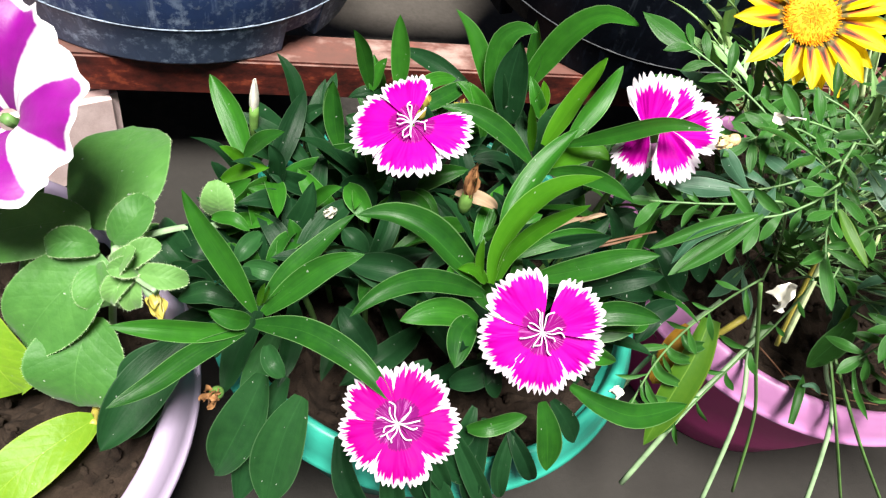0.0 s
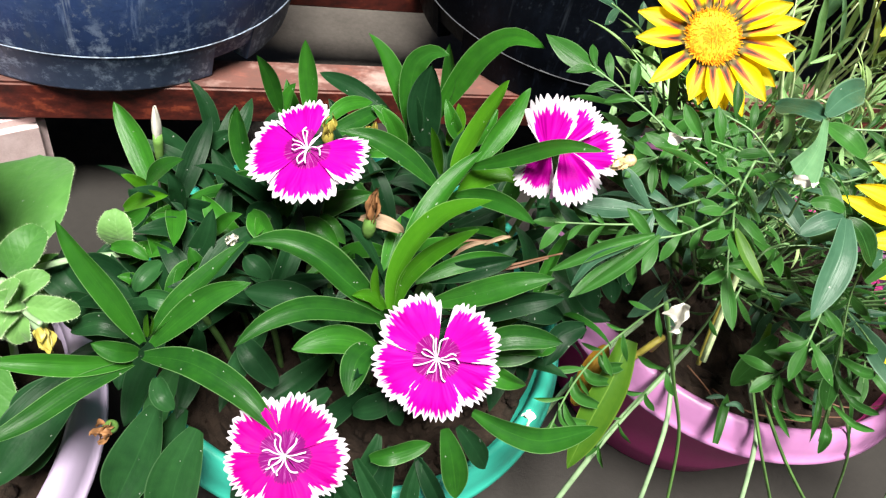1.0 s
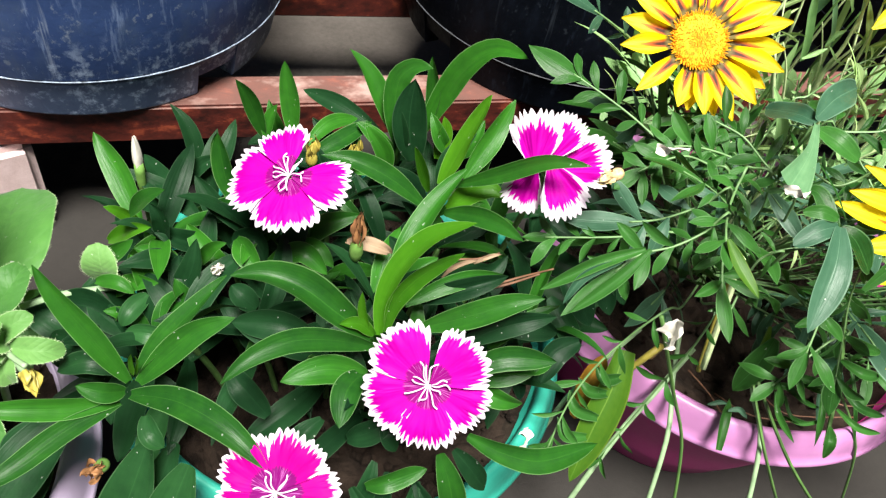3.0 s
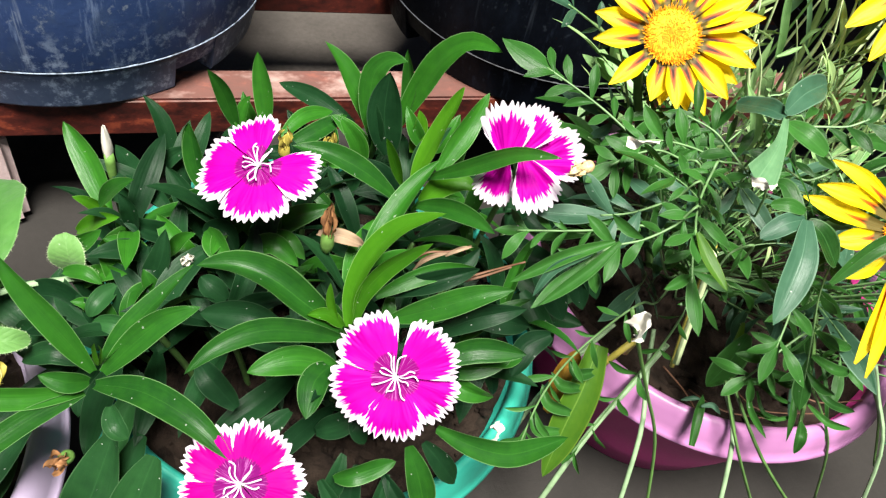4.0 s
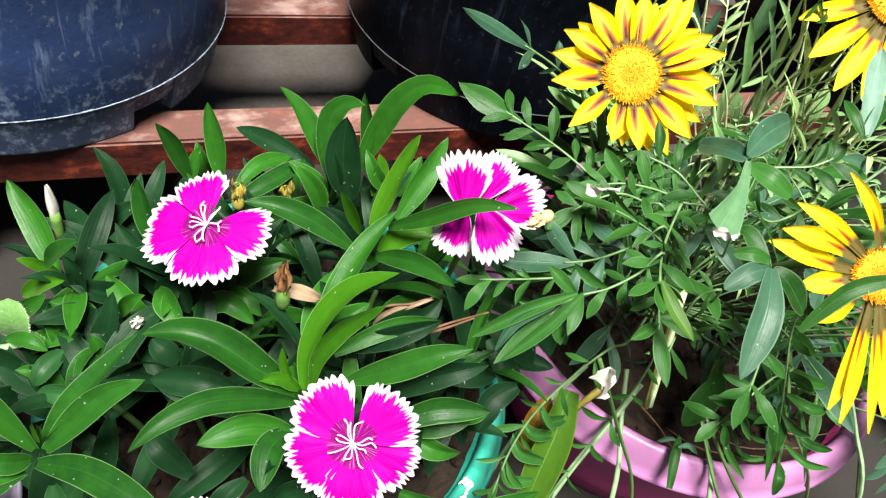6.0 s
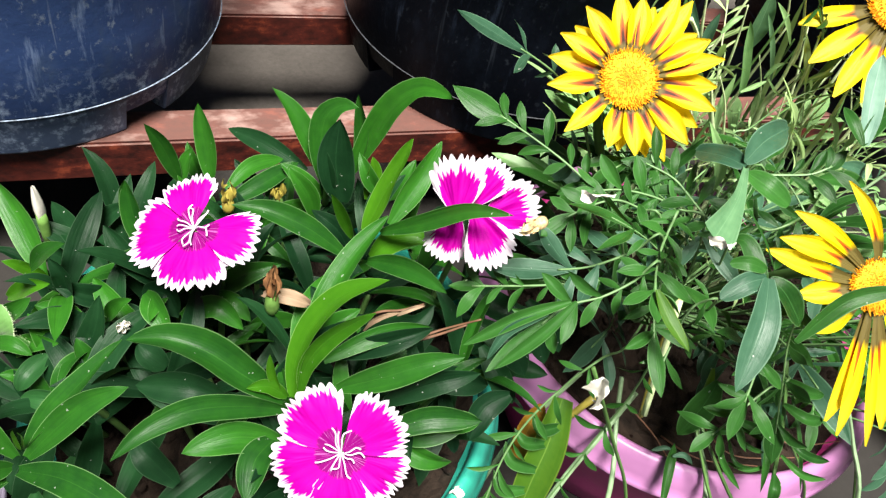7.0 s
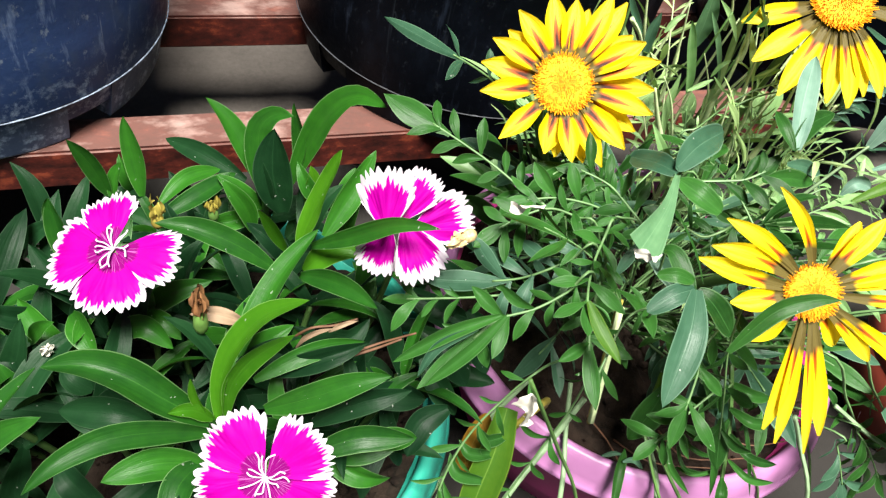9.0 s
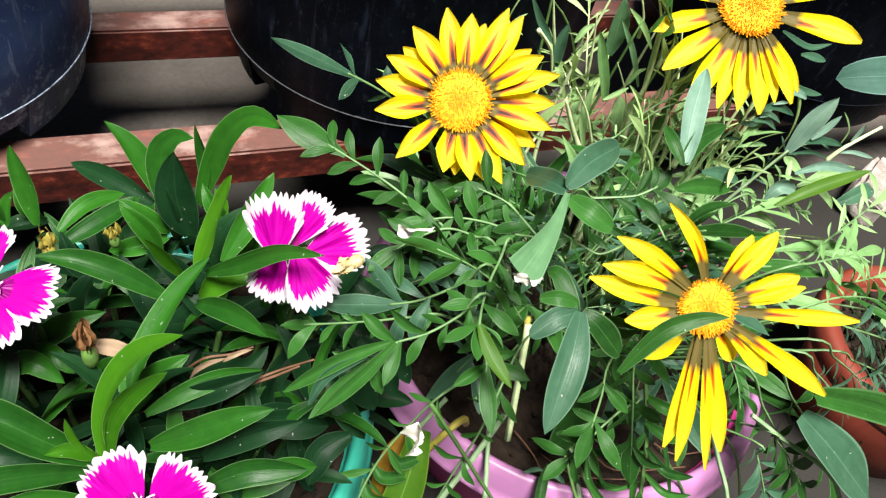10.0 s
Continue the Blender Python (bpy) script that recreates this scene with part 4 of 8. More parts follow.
def gazania_flower(centre, facing, top, disc, petals, stem, label, seed, mat=GAZANIA_PETAL, shape="petal"):
    """petals: rows of clock angle, tilt, length, width, droop and, where the petal bends aside, bow."""
    fl = thing("gazania_flower", centre, label, "flower", "gazania flowers")
    axes = turned(facing, top)
    for k, (ang, tilt, length, width, droop, *bow) in enumerate(petals):
        m = spin(axes, ang, tilt, -axes[2] * (0.0005 + 0.0004 * (k % 3))) @ Matrix.Translation((0, disc * 0.72, 0))
        part("petal", sheets("petal", [gazania_petal_rows(m, length, width * (0.92 + 0.04 * (k * 5 % 5)), droop, seed + k, *(bow or (0.0,)), shape)], mat), mat, fl)
    bm = bmesh.new()
    dome = [(disc * math.cos(radians(q)), disc * 0.33 * math.sin(radians(q))) for q in (0, 25, 50, 75)]
    m = spin(axes, 0)
    rings = [[bm.verts.new(m @ Vector((r * math.cos(a), r * math.sin(a), z))) for a in (2 * math.pi * k / 28 for k in range(28))] for r, z in dome]
    rings.append([bm.verts.new(m @ Vector((0, 0, disc * 0.33)))])
    for p, q in zip(rings, rings[1:]):
        for k in range(28):
            bm.faces.new((p[k], p[(k + 1) % 28], q[0]) if len(q) == 1 else (p[k], p[(k + 1) % 28], q[(k + 1) % 28], q[k]))
    disc_rows(bm, m, disc, seed)
    part("disc", bm, DISC, fl, "domed orange disc of tiny florets")
    cup = lathe([(0, -0.014), (0.004, -0.0135), (disc * 0.62, -0.009), (disc * 0.85, -0.002), (disc * 0.8, 0.0), (0, 0.0)], 20)
    bmesh.ops.transform(cup, matrix=m, verts=cup.verts)
    part("calyx", cup, CALYX, fl)
    o = Vector(centre)
    back = -axes[2] * 0.012
    part("stem", sheets("stem", [tube([back] + [Vector(p) - o for p in stem], 0.0022, 0.0024)], STEM), STEM, fl)
    return fl


round_petals = [(20, -5, 0.0239, 0.0095, 0.1), (54, -5, 0.0271, 0.0095, 0.1), (91, -5, 0.0295, 0.0095, 0.1), (122, -5, 0.0261, 0.0095, 0.1), (166, -5, 0.0231, 0.0095, 0.1), (187, -5, 0.0197, 0.0095, 0.1),
                (316, -5, 0.0218, 0.0095, 0.1), (353, 0, 0.0274, 0.0098, 0.08), (9, 2, 0.0252, 0.0106, 0.1), (30, 4, 0.0314, 0.0092, 0.12), (40, 1, 0.0323, 0.0098, 0.08), (65, 3, 0.0282, 0.0106, 0.1),
                (77, 0, 0.032, 0.0092, 0.12), (108, 2, 0.0286, 0.0098, 0.08), (136, 4, 0.0265, 0.0106, 0.1), (155, 1, 0.0271, 0.0092, 0.12), (176, 3, 0.0225, 0.0098, 0.08), (197, 0, 0.0195, 0.0106, 0.1),
                (231, 2, 0.0246, 0.0092, 0.12), (264, 4, 0.0246, 0.0098, 0.08), (284, 1, 0.0246, 0.0106, 0.1), (302, 3, 0.0242, 0.0092, 0.12), (330, 0, 0.025, 0.0098, 0.08)]
gazania_flower((0.1708, 0.2042, 0.2628), FRONT + 0.05 * RIGHT, HIGH, 0.0112, round_petals, [(0.178, 0.222, 0.23), (0.21, 0.215, 0.16), (0.235, 0.2, 0.1)], "wide open yellow gazania flower with dark-streaked petals", 11)
tattered = [(318, 8, 0.034, 0.0074, 0.12, -0.14), (306, 9, 0.034, 0.0088, 0.12, -0.2), (357, 12, 0.0335, 0.006, 0.1, -0.34), (43, 6, 0.0275, 0.0088, 0.1), (33, 4, 0.022, 0.007, 0.1), (74, 2, 0.027, 0.009, 0.12), (82, 0, 0.028, 0.006, 0.1),
            (99, 0, 0.0465, 0.0062, 0.1), (128, -4, 0.0475, 0.0078, 0.12), (138, -5, 0.026, 0.007, 0.12), (150, -10, 0.016, 0.0082, 0.2), (173, -6, 0.045, 0.0076, 0.12), (181, -4, 0.0505, 0.0042, 0.14), (192, -6, 0.048, 0.006, 0.12),
            (197, -6, 0.044, 0.0072, 0.12), (233, -4, 0.021, 0.0095, 0.2), (262, 2, 0.021, 0.009, 0.15), (281, 6, 0.036, 0.0078, 0.1, 0.1)]
gazania_flower((0.2247, 0.1023, 0.2524), FRONT, HIGH, 0.0092, tattered, [(0.228, 0.13, 0.225), (0.236, 0.165, 0.16), (0.25, 0.185, 0.1)], "tattered yellow gazania flower with drooping petals", 40, GAZANIA_LONG_PETAL, "blunt")
hanging = [(113, 0, 0.041, 0.0135, 0.06), (259, -2, 0.036, 0.0115, 0.1), (236, -4, 0.038, 0.0125, 0.12), (214, -6, 0.041, 0.0115, 0.14), (200, -8, 0.037, 0.0085, 0.14), (190, -7, 0.036, 0.0095, 0.14), (178, -8, 0.038, 0.0105, 0.14), (167, -7, 0.034, 0.007, 0.14), (157, -6, 0.037, 0.0095, 0.14), (148, -10, 0.034, 0.0075, 0.14)]
hanging += [(a, 4, 0.034, 0.0115, 0.12) for a in (284, 306, 328, 350, 12, 34, 56, 78)]
gazania_flower((0.3155, 0.2278, 0.2842), FRONT + 0.15 * HIGH, HIGH, 0.0135, hanging, [(0.315, 0.24, 0.24), (0.29, 0.225, 0.16), (0.275, 0.2, 0.1)], "yellow gazania flower with hanging lower petals", 60, GAZANIA_LONG_PETAL, "blunt")


def petunia_flower(centre, facing, top, radius, seed):
    fl = thing("petunia_flower", centre, "white petunia flower with broad purple bars and ruffled edge", "flower", "petunia flowers")
    axes = turned(facing, top)
    for k in range(5):
        rows, cols, g = 14, 24, []
        for j in range(rows + 1):
            s = j / rows
            row = []
            for i in range(cols + 1):
                u = 2 * i / cols - 1
                a = u * radians(37.5)
                r = 0.004 + radius * s * (1 - 0.1 * u * u + 0.035 * math.sin(13 * u + k) * s)
                z = -0.018 * (1 - s) ** 3 + 0.004 * s + (0.0045 * math.sin(5 * u + seed + k) + 0.0008 * math.sin(11 * u + k)) * s ** 3
                row.append(Vector((r * math.sin(a), r * math.cos(a), z)))
            g.append(row)
        part("petal", sheets("petal", [moved(g, spin(axes, k * 72 + 20 + seed, 0, axes[2] * 0.0003 * (k % 2)))], PETUNIA_PETAL), PETUNIA_PETAL, fl)
    part("stem", sheets("stem", [tube([-axes[2] * 0.016, -axes[2] * 0.03 + Vector((0, 0, -0.02)), Vector((-0.15, 0.15, 0.11)) - Vector(centre)], 0.0022)], STEM), STEM, fl)


petunia_flower((-0.1405, 0.1875, 0.2175), FRONT + 0.1 * HIGH, HIGH, 0.0345, 70)


def wood_offcut(at):
    bm = box((0.09, 0.035, 0.03), 0.004)
    bmesh.ops.subdivide_edges(bm, edges=bm.edges[:], cuts=3, use_grid_fill=True)
    for v in bm.verts:
        v.co += 0.005 * noise.noise_vector(v.co * 60)
    ob = part("wood_offcut", bm, BARK, at=at)
    ob.rotation_euler = (0.1, 0.05, 0.5)
    return tagged(ob, "weathered grey scrap of wood lying on the paving", "wood")


wood_offcut((0.7072, 0.3210, 0.0160))


def leafy_plant(at):
    """A broad blue-green leaved plant that grows out of the pot by the yellow flowers."""
    ob = thing("broadleaf_plant", at, "plant with smooth broad blue-green leaves in a black pot", "plant")
    for b, t, w in (((0.562, 0.274, 0.200), (0.4995, 0.291, 0.1845), 0.027), ((0.62, 0.3, 0.26), (0.65, 0.25, 0.24), 0.03)):
        blade(ob, "leaf", b, t, w, 0.004, mat=BLUE_LEAF, shape="oval", fold=0.12)
        stalk(ob, "stem", [(at[0], at[1], at[2]), (0.5 * (at[0] + b[0]), 0.5 * (at[1] + b[1]) - 0.02, at[2] + 0.06), b], 0.002, STEM)


leafy_plant((0.6, 0.42, 0.33))

# ---- plants ----
dianthus = thing("dianthus_plant", (0.033, 0.181, 0.1), "bushy dianthus with narrow bright green leaves", "plant")
gazania = thing("gazania_plant", (0.25, 0.195, 0.1), "sprawling gazania with lobed grey-green leaves", "plant")
petunia = thing("petunia_plant", (-0.15, 0.15, 0.1), "petunia with broad pale hairy leaves", "plant")

# dianthus: the middle shoot
leaf_along(dianthus, [(0.0318, 0.1273, 0.1906), (0.0331, 0.1336, 0.2023), (0.0387, 0.1384, 0.2159), (0.0485, 0.1397, 0.2294), (0.0610, 0.1356, 0.2401)], 0.0093, DIANTHUS_YOUNG, roll=-25, fold=0.35)
leaf_along(dianthus, [(0.0343, 0.1275, 0.1919), (0.0362, 0.1309, 0.2039), (0.0420, 0.1314, 0.2164), (0.0491, 0.1293, 0.2273), (0.0550, 0.1267, 0.2355)], 0.0067, DIANTHUS_YOUNG, roll=15, fold=0.4)
leaf_along(dianthus, [(0.0420, 0.1504, 0.1910), (0.0477, 0.1594, 0.1988), (0.0595, 0.1704, 0.2101), (0.0736, 0.1796, 0.2209)], 0.0097, DIANTHUS_LEAF, roll=-20)
leaf_along(dianthus, [(0.0464, 0.1252, 0.1959), (0.0595, 0.1198, 0.2081), (0.0730, 0.1172, 0.2173), (0.0843, 0.1156, 0.2210)], 0.0095, DIANTHUS_LEAF)
leaf_along(dianthus, [(0.0455, 0.1425, 0.1859), (0.0592, 0.1448, 0.1915), (0.0725, 0.1468, 0.1934), (0.0870, 0.1477, 0.1918)], 0.0072, DIANTHUS_LEAF)
leaf_along(dianthus, [(0.0286, 0.1277, 0.1895), (0.0168, 0.1320, 0.2002), (0.0054, 0.1380, 0.2088), (-0.0065, 0.1429, 0.2115), (-0.0185, 0.1462, 0.2089)], 0.0117, DIANTHUS_LEAF, fold=0.9, roll=12)
leaf_along(dianthus, [(0.0292, 0.1247, 0.1874), (0.0138, 0.1226, 0.1984), (-0.0009, 0.1199, 0.2049), (-0.0143, 0.1152, 0.2049), (-0.0243, 0.1100, 0.1999)], 0.0084, DIANTHUS_LEAF, roll=-8)
leaf_along(dianthus, [(0.0261, 0.1164, 0.1825), (0.0130, 0.1163, 0.1896), (0.0031, 0.1152, 0.1908), (-0.0050, 0.1140, 0.1893)], 0.0105, DIANTHUS_LEAF)
leaf_along(dianthus, [(0.0242, 0.1164, 0.1836), (0.0172, 0.1087, 0.1868), (0.0126, 0.0965, 0.1844)], 0.0104, DIANTHUS_LEAF)
leaf_along(dianthus, [(0.0278, 0.1285, 0.1898), (0.0252, 0.1305, 0.2022), (0.0243, 0.1316, 0.2124)], 0.0034, DIANTHUS_YOUNG)
leaf_along(dianthus, [(0.0300, 0.1279, 0.1903), (0.0238, 0.1287, 0.1975), (0.0162, 0.1274, 0.2005)], 0.0050, DIANTHUS_YOUNG)
# dianthus: the shoot at the front
leaf_along(dianthus, [(-0.0539, 0.1272, 0.1797), (-0.0615, 0.1327, 0.1966), (-0.0704, 0.1399, 0.2126), (-0.0757, 0.1463, 0.2225)], 0.0083, DIANTHUS_LEAF, roll=20)
leaf_along(dianthus, [(-0.0512, 0.1287, 0.1819), (-0.0420, 0.1333, 0.1923), (-0.0307, 0.1386, 0.2022), (-0.0192, 0.1452, 0.2105)], 0.0083, DIANTHUS_LEAF, roll=-15)
leaf_along(dianthus, [(-0.0507, 0.1259, 0.1799), (-0.0412, 0.1275, 0.1917), (-0.0299, 0.1292, 0.2025), (-0.0180, 0.1286, 0.2092)], 0.0093, DIANTHUS_LEAF)
leaf_along(dianthus, [(-0.0574, 0.1226, 0.1749), (-0.0708, 0.1188, 0.1810), (-0.0855, 0.1177, 0.1865), (-0.0997, 0.1184, 0.1883)], 0.0076, DIANTHUS_LEAF)
leaf_along(dianthus, [(-0.0574, 0.1223, 0.1747), (-0.0727, 0.1121, 0.1789), (-0.0864, 0.1013, 0.1797), (-0.1000, 0.0946, 0.1784)], 0.0079, DIANTHUS_LEAF)
leaf_along(dianthus, [(-0.0535, 0.1234, 0.1770), (-0.0379, 0.1119, 0.1888), (-0.0229, 0.0975, 0.1923), (-0.0113, 0.0844, 0.1864)], 0.0100, DIANTHUS_LEAF, roll=-10)
leaf_along(dianthus, [(-0.0555, 0.1249, 0.1773), (-0.0612, 0.1220, 0.1831), (-0.0692, 0.1238, 0.1864)], 0.0071, DIANTHUS_LEAF)
leaf_along(dianthus, [(-0.0524, 0.1283, 0.1812), (-0.0514, 0.1267, 0.1911), (-0.0507, 0.1250, 0.1998)], 0.0026, DIANTHUS_YOUNG)
leaf_along(dianthus, [(-0.0516, 0.1282, 0.1814), (-0.0492, 0.1256, 0.1940), (-0.0496, 0.1246, 0.1990)], 0.0018, DIANTHUS_YOUNG)
# dianthus: the shoot by the crumpled flower
leaf_along(dianthus, [(0.0704, 0.1932, 0.1978), (0.0769, 0.1963, 0.2168), (0.0824, 0.1978, 0.2316), (0.0847, 0.1993, 0.2408)], 0.0098, DIANTHUS_YOUNG, roll=-20, fold=0.4)
leaf_along(dianthus, [(0.0800, 0.1925, 0.2015), (0.0918, 0.2022, 0.2145), (0.1029, 0.2120, 0.2274)], 0.0097, DIANTHUS_LEAF, roll=15)
leaf_along(dianthus, [(0.0652, 0.1926, 0.1950), (0.0597, 0.1907, 0.2092), (0.0534, 0.1875, 0.2261)], 0.0048, DIANTHUS_YOUNG)
leaf_along(dianthus, [(0.0723, 0.1811, 0.2102), (0.0829, 0.1694, 0.2267), (0.0953, 0.1602, 0.2416), (0.1070, 0.1516, 0.2474)], 0.0070, DIANTHUS_LEAF)
leaf_along(dianthus, [(0.0695, 0.1790, 0.1982), (0.0785, 0.1791, 0.2077), (0.0857, 0.1772, 0.2102), (0.0901, 0.1738, 0.2088)], 0.0098, DIANTHUS_YOUNG)
leaf_along(dianthus, [(0.0679, 0.1773, 0.1983), (0.0754, 0.1665, 0.2073), (0.0818, 0.1565, 0.2125), (0.0882, 0.1459, 0.2147)], 0.0081, DIANTHUS_LEAF)
leaf_along(dianthus, [(0.0588, 0.1787, 0.2015), (0.0458, 0.1830, 0.2127), (0.0317, 0.1877, 0.2191), (0.0182, 0.1917, 0.2198)], 0.0089, DIANTHUS_LEAF, roll=10)
leaf_along(dianthus, [(0.0580, 0.2547, 0.1735), (0.0416, 0.2700, 0.1766), (0.0254, 0.2855, 0.1751)], 0.0098, DIANTHUS_OLD_SHADED)
leaf_along(dianthus, [(0.0202, 0.2300, 0.1811), (0.0359, 0.2380, 0.1835), (0.0533, 0.2512, 0.1825)], 0.0091, DIANTHUS_LEAF)
leaf_along(dianthus, [(0.0204, 0.2364, 0.1823), (0.0320, 0.2460, 0.1859), (0.0471, 0.2545, 0.1824)], 0.0081, DIANTHUS_LEAF)
# dianthus: the upright shoot at the back
leaf_along(dianthus, [(0.0651, 0.2469, 0.1752), (0.0595, 0.2557, 0.1889), (0.0517, 0.2643, 0.2021), (0.0436, 0.2701, 0.2108)], 0.0098, DIANTHUS_LEAF, roll=10)
leaf_along(dianthus, [(0.0666, 0.2423, 0.1721), (0.0633, 0.2491, 0.1911), (0.0643, 0.2541, 0.2051), (0.0707, 0.2537, 0.2131), (0.0773, 0.2483, 0.2160)], 0.0123, DIANTHUS_LEAF, fold=0.3)
leaf_along(dianthus, [(0.0711, 0.2331, 0.1734), (0.0673, 0.2384, 0.1937), (0.0689, 0.2448, 0.2132)], 0.0168, DIANTHUS_OLD_SHADED, roll=8, fold=0.5)
leaf_along(dianthus, [(0.0769, 0.2455, 0.1792), (0.0841, 0.2448, 0.2021), (0.0912, 0.2422, 0.2216), (0.0997, 0.2352, 0.2352), (0.1074, 0.2202, 0.2421)], 0.0133, DIANTHUS_LEAF, fold=0.45, roll=-12)
leaf_along(dianthus, [(0.0779, 0.2452, 0.1794), (0.0817, 0.2490, 0.1969), (0.0788, 0.2559, 0.2174)], 0.0093, DIANTHUS_LEAF, roll=-30)
leaf_along(dianthus, [(0.0833, 0.2342, 0.1730), (0.0851, 0.2358, 0.1878), (0.0836, 0.2375, 0.1968)], 0.0078, DIANTHUS_YOUNG)
# dianthus: the shoot behind the open flower
leaf_along(dianthus, [(0.0014, 0.2390, 0.1876), (-0.0038, 0.2396, 0.2058), (-0.0096, 0.2389, 0.2185)], 0.0074, DIANTHUS_LEAF, roll=15)
leaf_along(dianthus, [(0.0141, 0.2344, 0.1896), (0.0133, 0.2403, 0.2054), (0.0110, 0.2464, 0.2220)], 0.0089, DIANTHUS_LEAF, roll=-10)
leaf_along(dianthus, [(0.0022, 0.2380, 0.1872), (0.0046, 0.2403, 0.1949), (0.0077, 0.2420, 0.2023)], 0.0062, DIANTHUS_LEAF)
leaf_along(dianthus, [(-0.0178, 0.2185, 0.1811), (-0.0177, 0.2211, 0.1932), (-0.0184, 0.2234, 0.2041)], 0.0081, DIANTHUS_LEAF)
# dianthus: the shoot with the white bud
leaf_along(dianthus, [(-0.0516, 0.2118, 0.1641), (-0.0586, 0.2279, 0.1780), (-0.0675, 0.2436, 0.1880)], 0.0114, DIANTHUS_LEAF, roll=-15)
leaf_along(dianthus, [(-0.0271, 0.2029, 0.1737), (-0.0373, 0.2180, 0.1753), (-0.0496, 0.2440, 0.1739)], 0.0091, DIANTHUS_OLD_SHADED)
leaf_along(dianthus, [(-0.0516, 0.2118, 0.1641), (-0.0591, 0.2103, 0.1744), (-0.0644, 0.2095, 0.1786)], 0.0051, DIANTHUS_YOUNG)
leaf_along(dianthus, [(-0.0154, 0.1786, 0.1664), (-0.0259, 0.1867, 0.1734), (-0.0330, 0.1991, 0.1770)], 0.0092, DIANTHUS_LEAF)
leaf_along(dianthus, [(-0.0372, 0.1811, 0.1646), (-0.0409, 0.1859, 0.1719), (-0.0535, 0.1916, 0.1728)], 0.0077, DIANTHUS_LEAF)
leaf_along(dianthus, [(-0.0158, 0.1902, 0.1741), (-0.0073, 0.1852, 0.1800), (-0.0032, 0.1786, 0.1727)], 0.0092, DIANTHUS_OLD_SHADED)
leaf_along(dianthus, [(0.0051, 0.1827, 0.1727), (0.0154, 0.1776, 0.1816), (0.0228, 0.1701, 0.1769)], 0.0078, DIANTHUS_LEAF)
leaf_along(dianthus, [(-0.0135, 0.2130, 0.1737), (-0.0165, 0.2178, 0.1856), (-0.0181, 0.2238, 0.2033)], 0.0089, DIANTHUS_LEAF)
leaf_along(dianthus, [(-0.0145, 0.1984, 0.1592), (-0.0186, 0.2051, 0.1700), (-0.0285, 0.2198, 0.1839)], 0.0100, DIANTHUS_OLD_SHADED)
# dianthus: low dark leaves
leaf_along(dianthus, [(-0.0084, 0.1198, 0.1543), (-0.0162, 0.1268, 0.1646), (-0.0217, 0.1360, 0.1663)], 0.0105, DIANTHUS_OLD_SHADED)
leaf_along(dianthus, [(0.0111, 0.1371, 0.1753), (-0.0011, 0.1417, 0.1813), (-0.0189, 0.1486, 0.1772)], 0.0116, DIANTHUS_OLD_SHADED)
leaf_along(dianthus, [(-0.0881, 0.1263, 0.1287), (-0.0951, 0.1171, 0.1264), (-0.1042, 0.1136, 0.1170)], 0.0126, DIANTHUS_OLD_SHADED)
leaf_along(dianthus, [(0.0194, 0.1059, 0.1542), (0.0286, 0.1035, 0.1636), (0.0354, 0.1081, 0.1665)], 0.0097, DIANTHUS_OLD_SHADED)
leaf_along(dianthus, [(0.0361, 0.1097, 0.1636), (0.0335, 0.1008, 0.1633), (0.0357, 0.0965, 0.1576)], 0.0072, DIANTHUS_OLD_SHADED)
leaf_along(dianthus, [(0.0235, 0.0879, 0.1508), (0.0309, 0.0863, 0.1560), (0.0462, 0.0885, 0.1563)], 0.0083, DIANTHUS_LEAF, roll=25)
leaf_along(dianthus, [(0.0598, 0.0918, 0.1724), (0.0736, 0.0850, 0.1667), (0.0901, 0.0818, 0.1615), (0.1163, 0.0865, 0.1567)], 0.0098, DIANTHUS_LEAF)
leaf_along(dianthus, [(0.0502, 0.0899, 0.1650), (0.0539, 0.0822, 0.1540), (0.0588, 0.0744, 0.1330)], 0.0106, DIANTHUS_LEAF)
leaf_along(dianthus, [(0.0581, 0.0936, 0.1575), (0.0650, 0.0870, 0.1499), (0.0719, 0.0830, 0.1381)], 0.0087, DIANTHUS_OLD_SHADED)
leaf_along(dianthus, [(0.0792, 0.1336, 0.1794), (0.0919, 0.1298, 0.1814), (0.1072, 0.1272, 0.1772)], 0.0113, DIANTHUS_OLD_SHADED)
leaf_along(dianthus, [(0.0773, 0.1133, 0.1782), (0.0868, 0.1130, 0.1812), (0.0993, 0.1126, 0.1772)], 0.0087, DIANTHUS_LEAF)
leaf_along(dianthus, [(0.1133, 0.1201, 0.1803), (0.1021, 0.1171, 0.1784), (0.0956, 0.1094, 0.1701)], 0.0103, DIANTHUS_OLD_SHADED)
leaf_along(dianthus, [(0.0585, 0.1100, 0.1870), (0.0747, 0.1089, 0.1953), (0.0934, 0.1050, 0.1943)], 0.0093, DIANTHUS_LEAF)
leaf_along(dianthus, [(0.0598, 0.1536, 0.1781), (0.0723, 0.1533, 0.1879), (0.0821, 0.1508, 0.1902), (0.0902, 0.1557, 0.1945)], 0.0092, DIANTHUS_OLD_SHADED)
leaf_along(dianthus, [(0.0196, 0.1872, 0.1796), (0.0158, 0.1851, 0.1801), (0.0102, 0.1784, 0.1769)], 0.0067, DIANTHUS_LEAF)
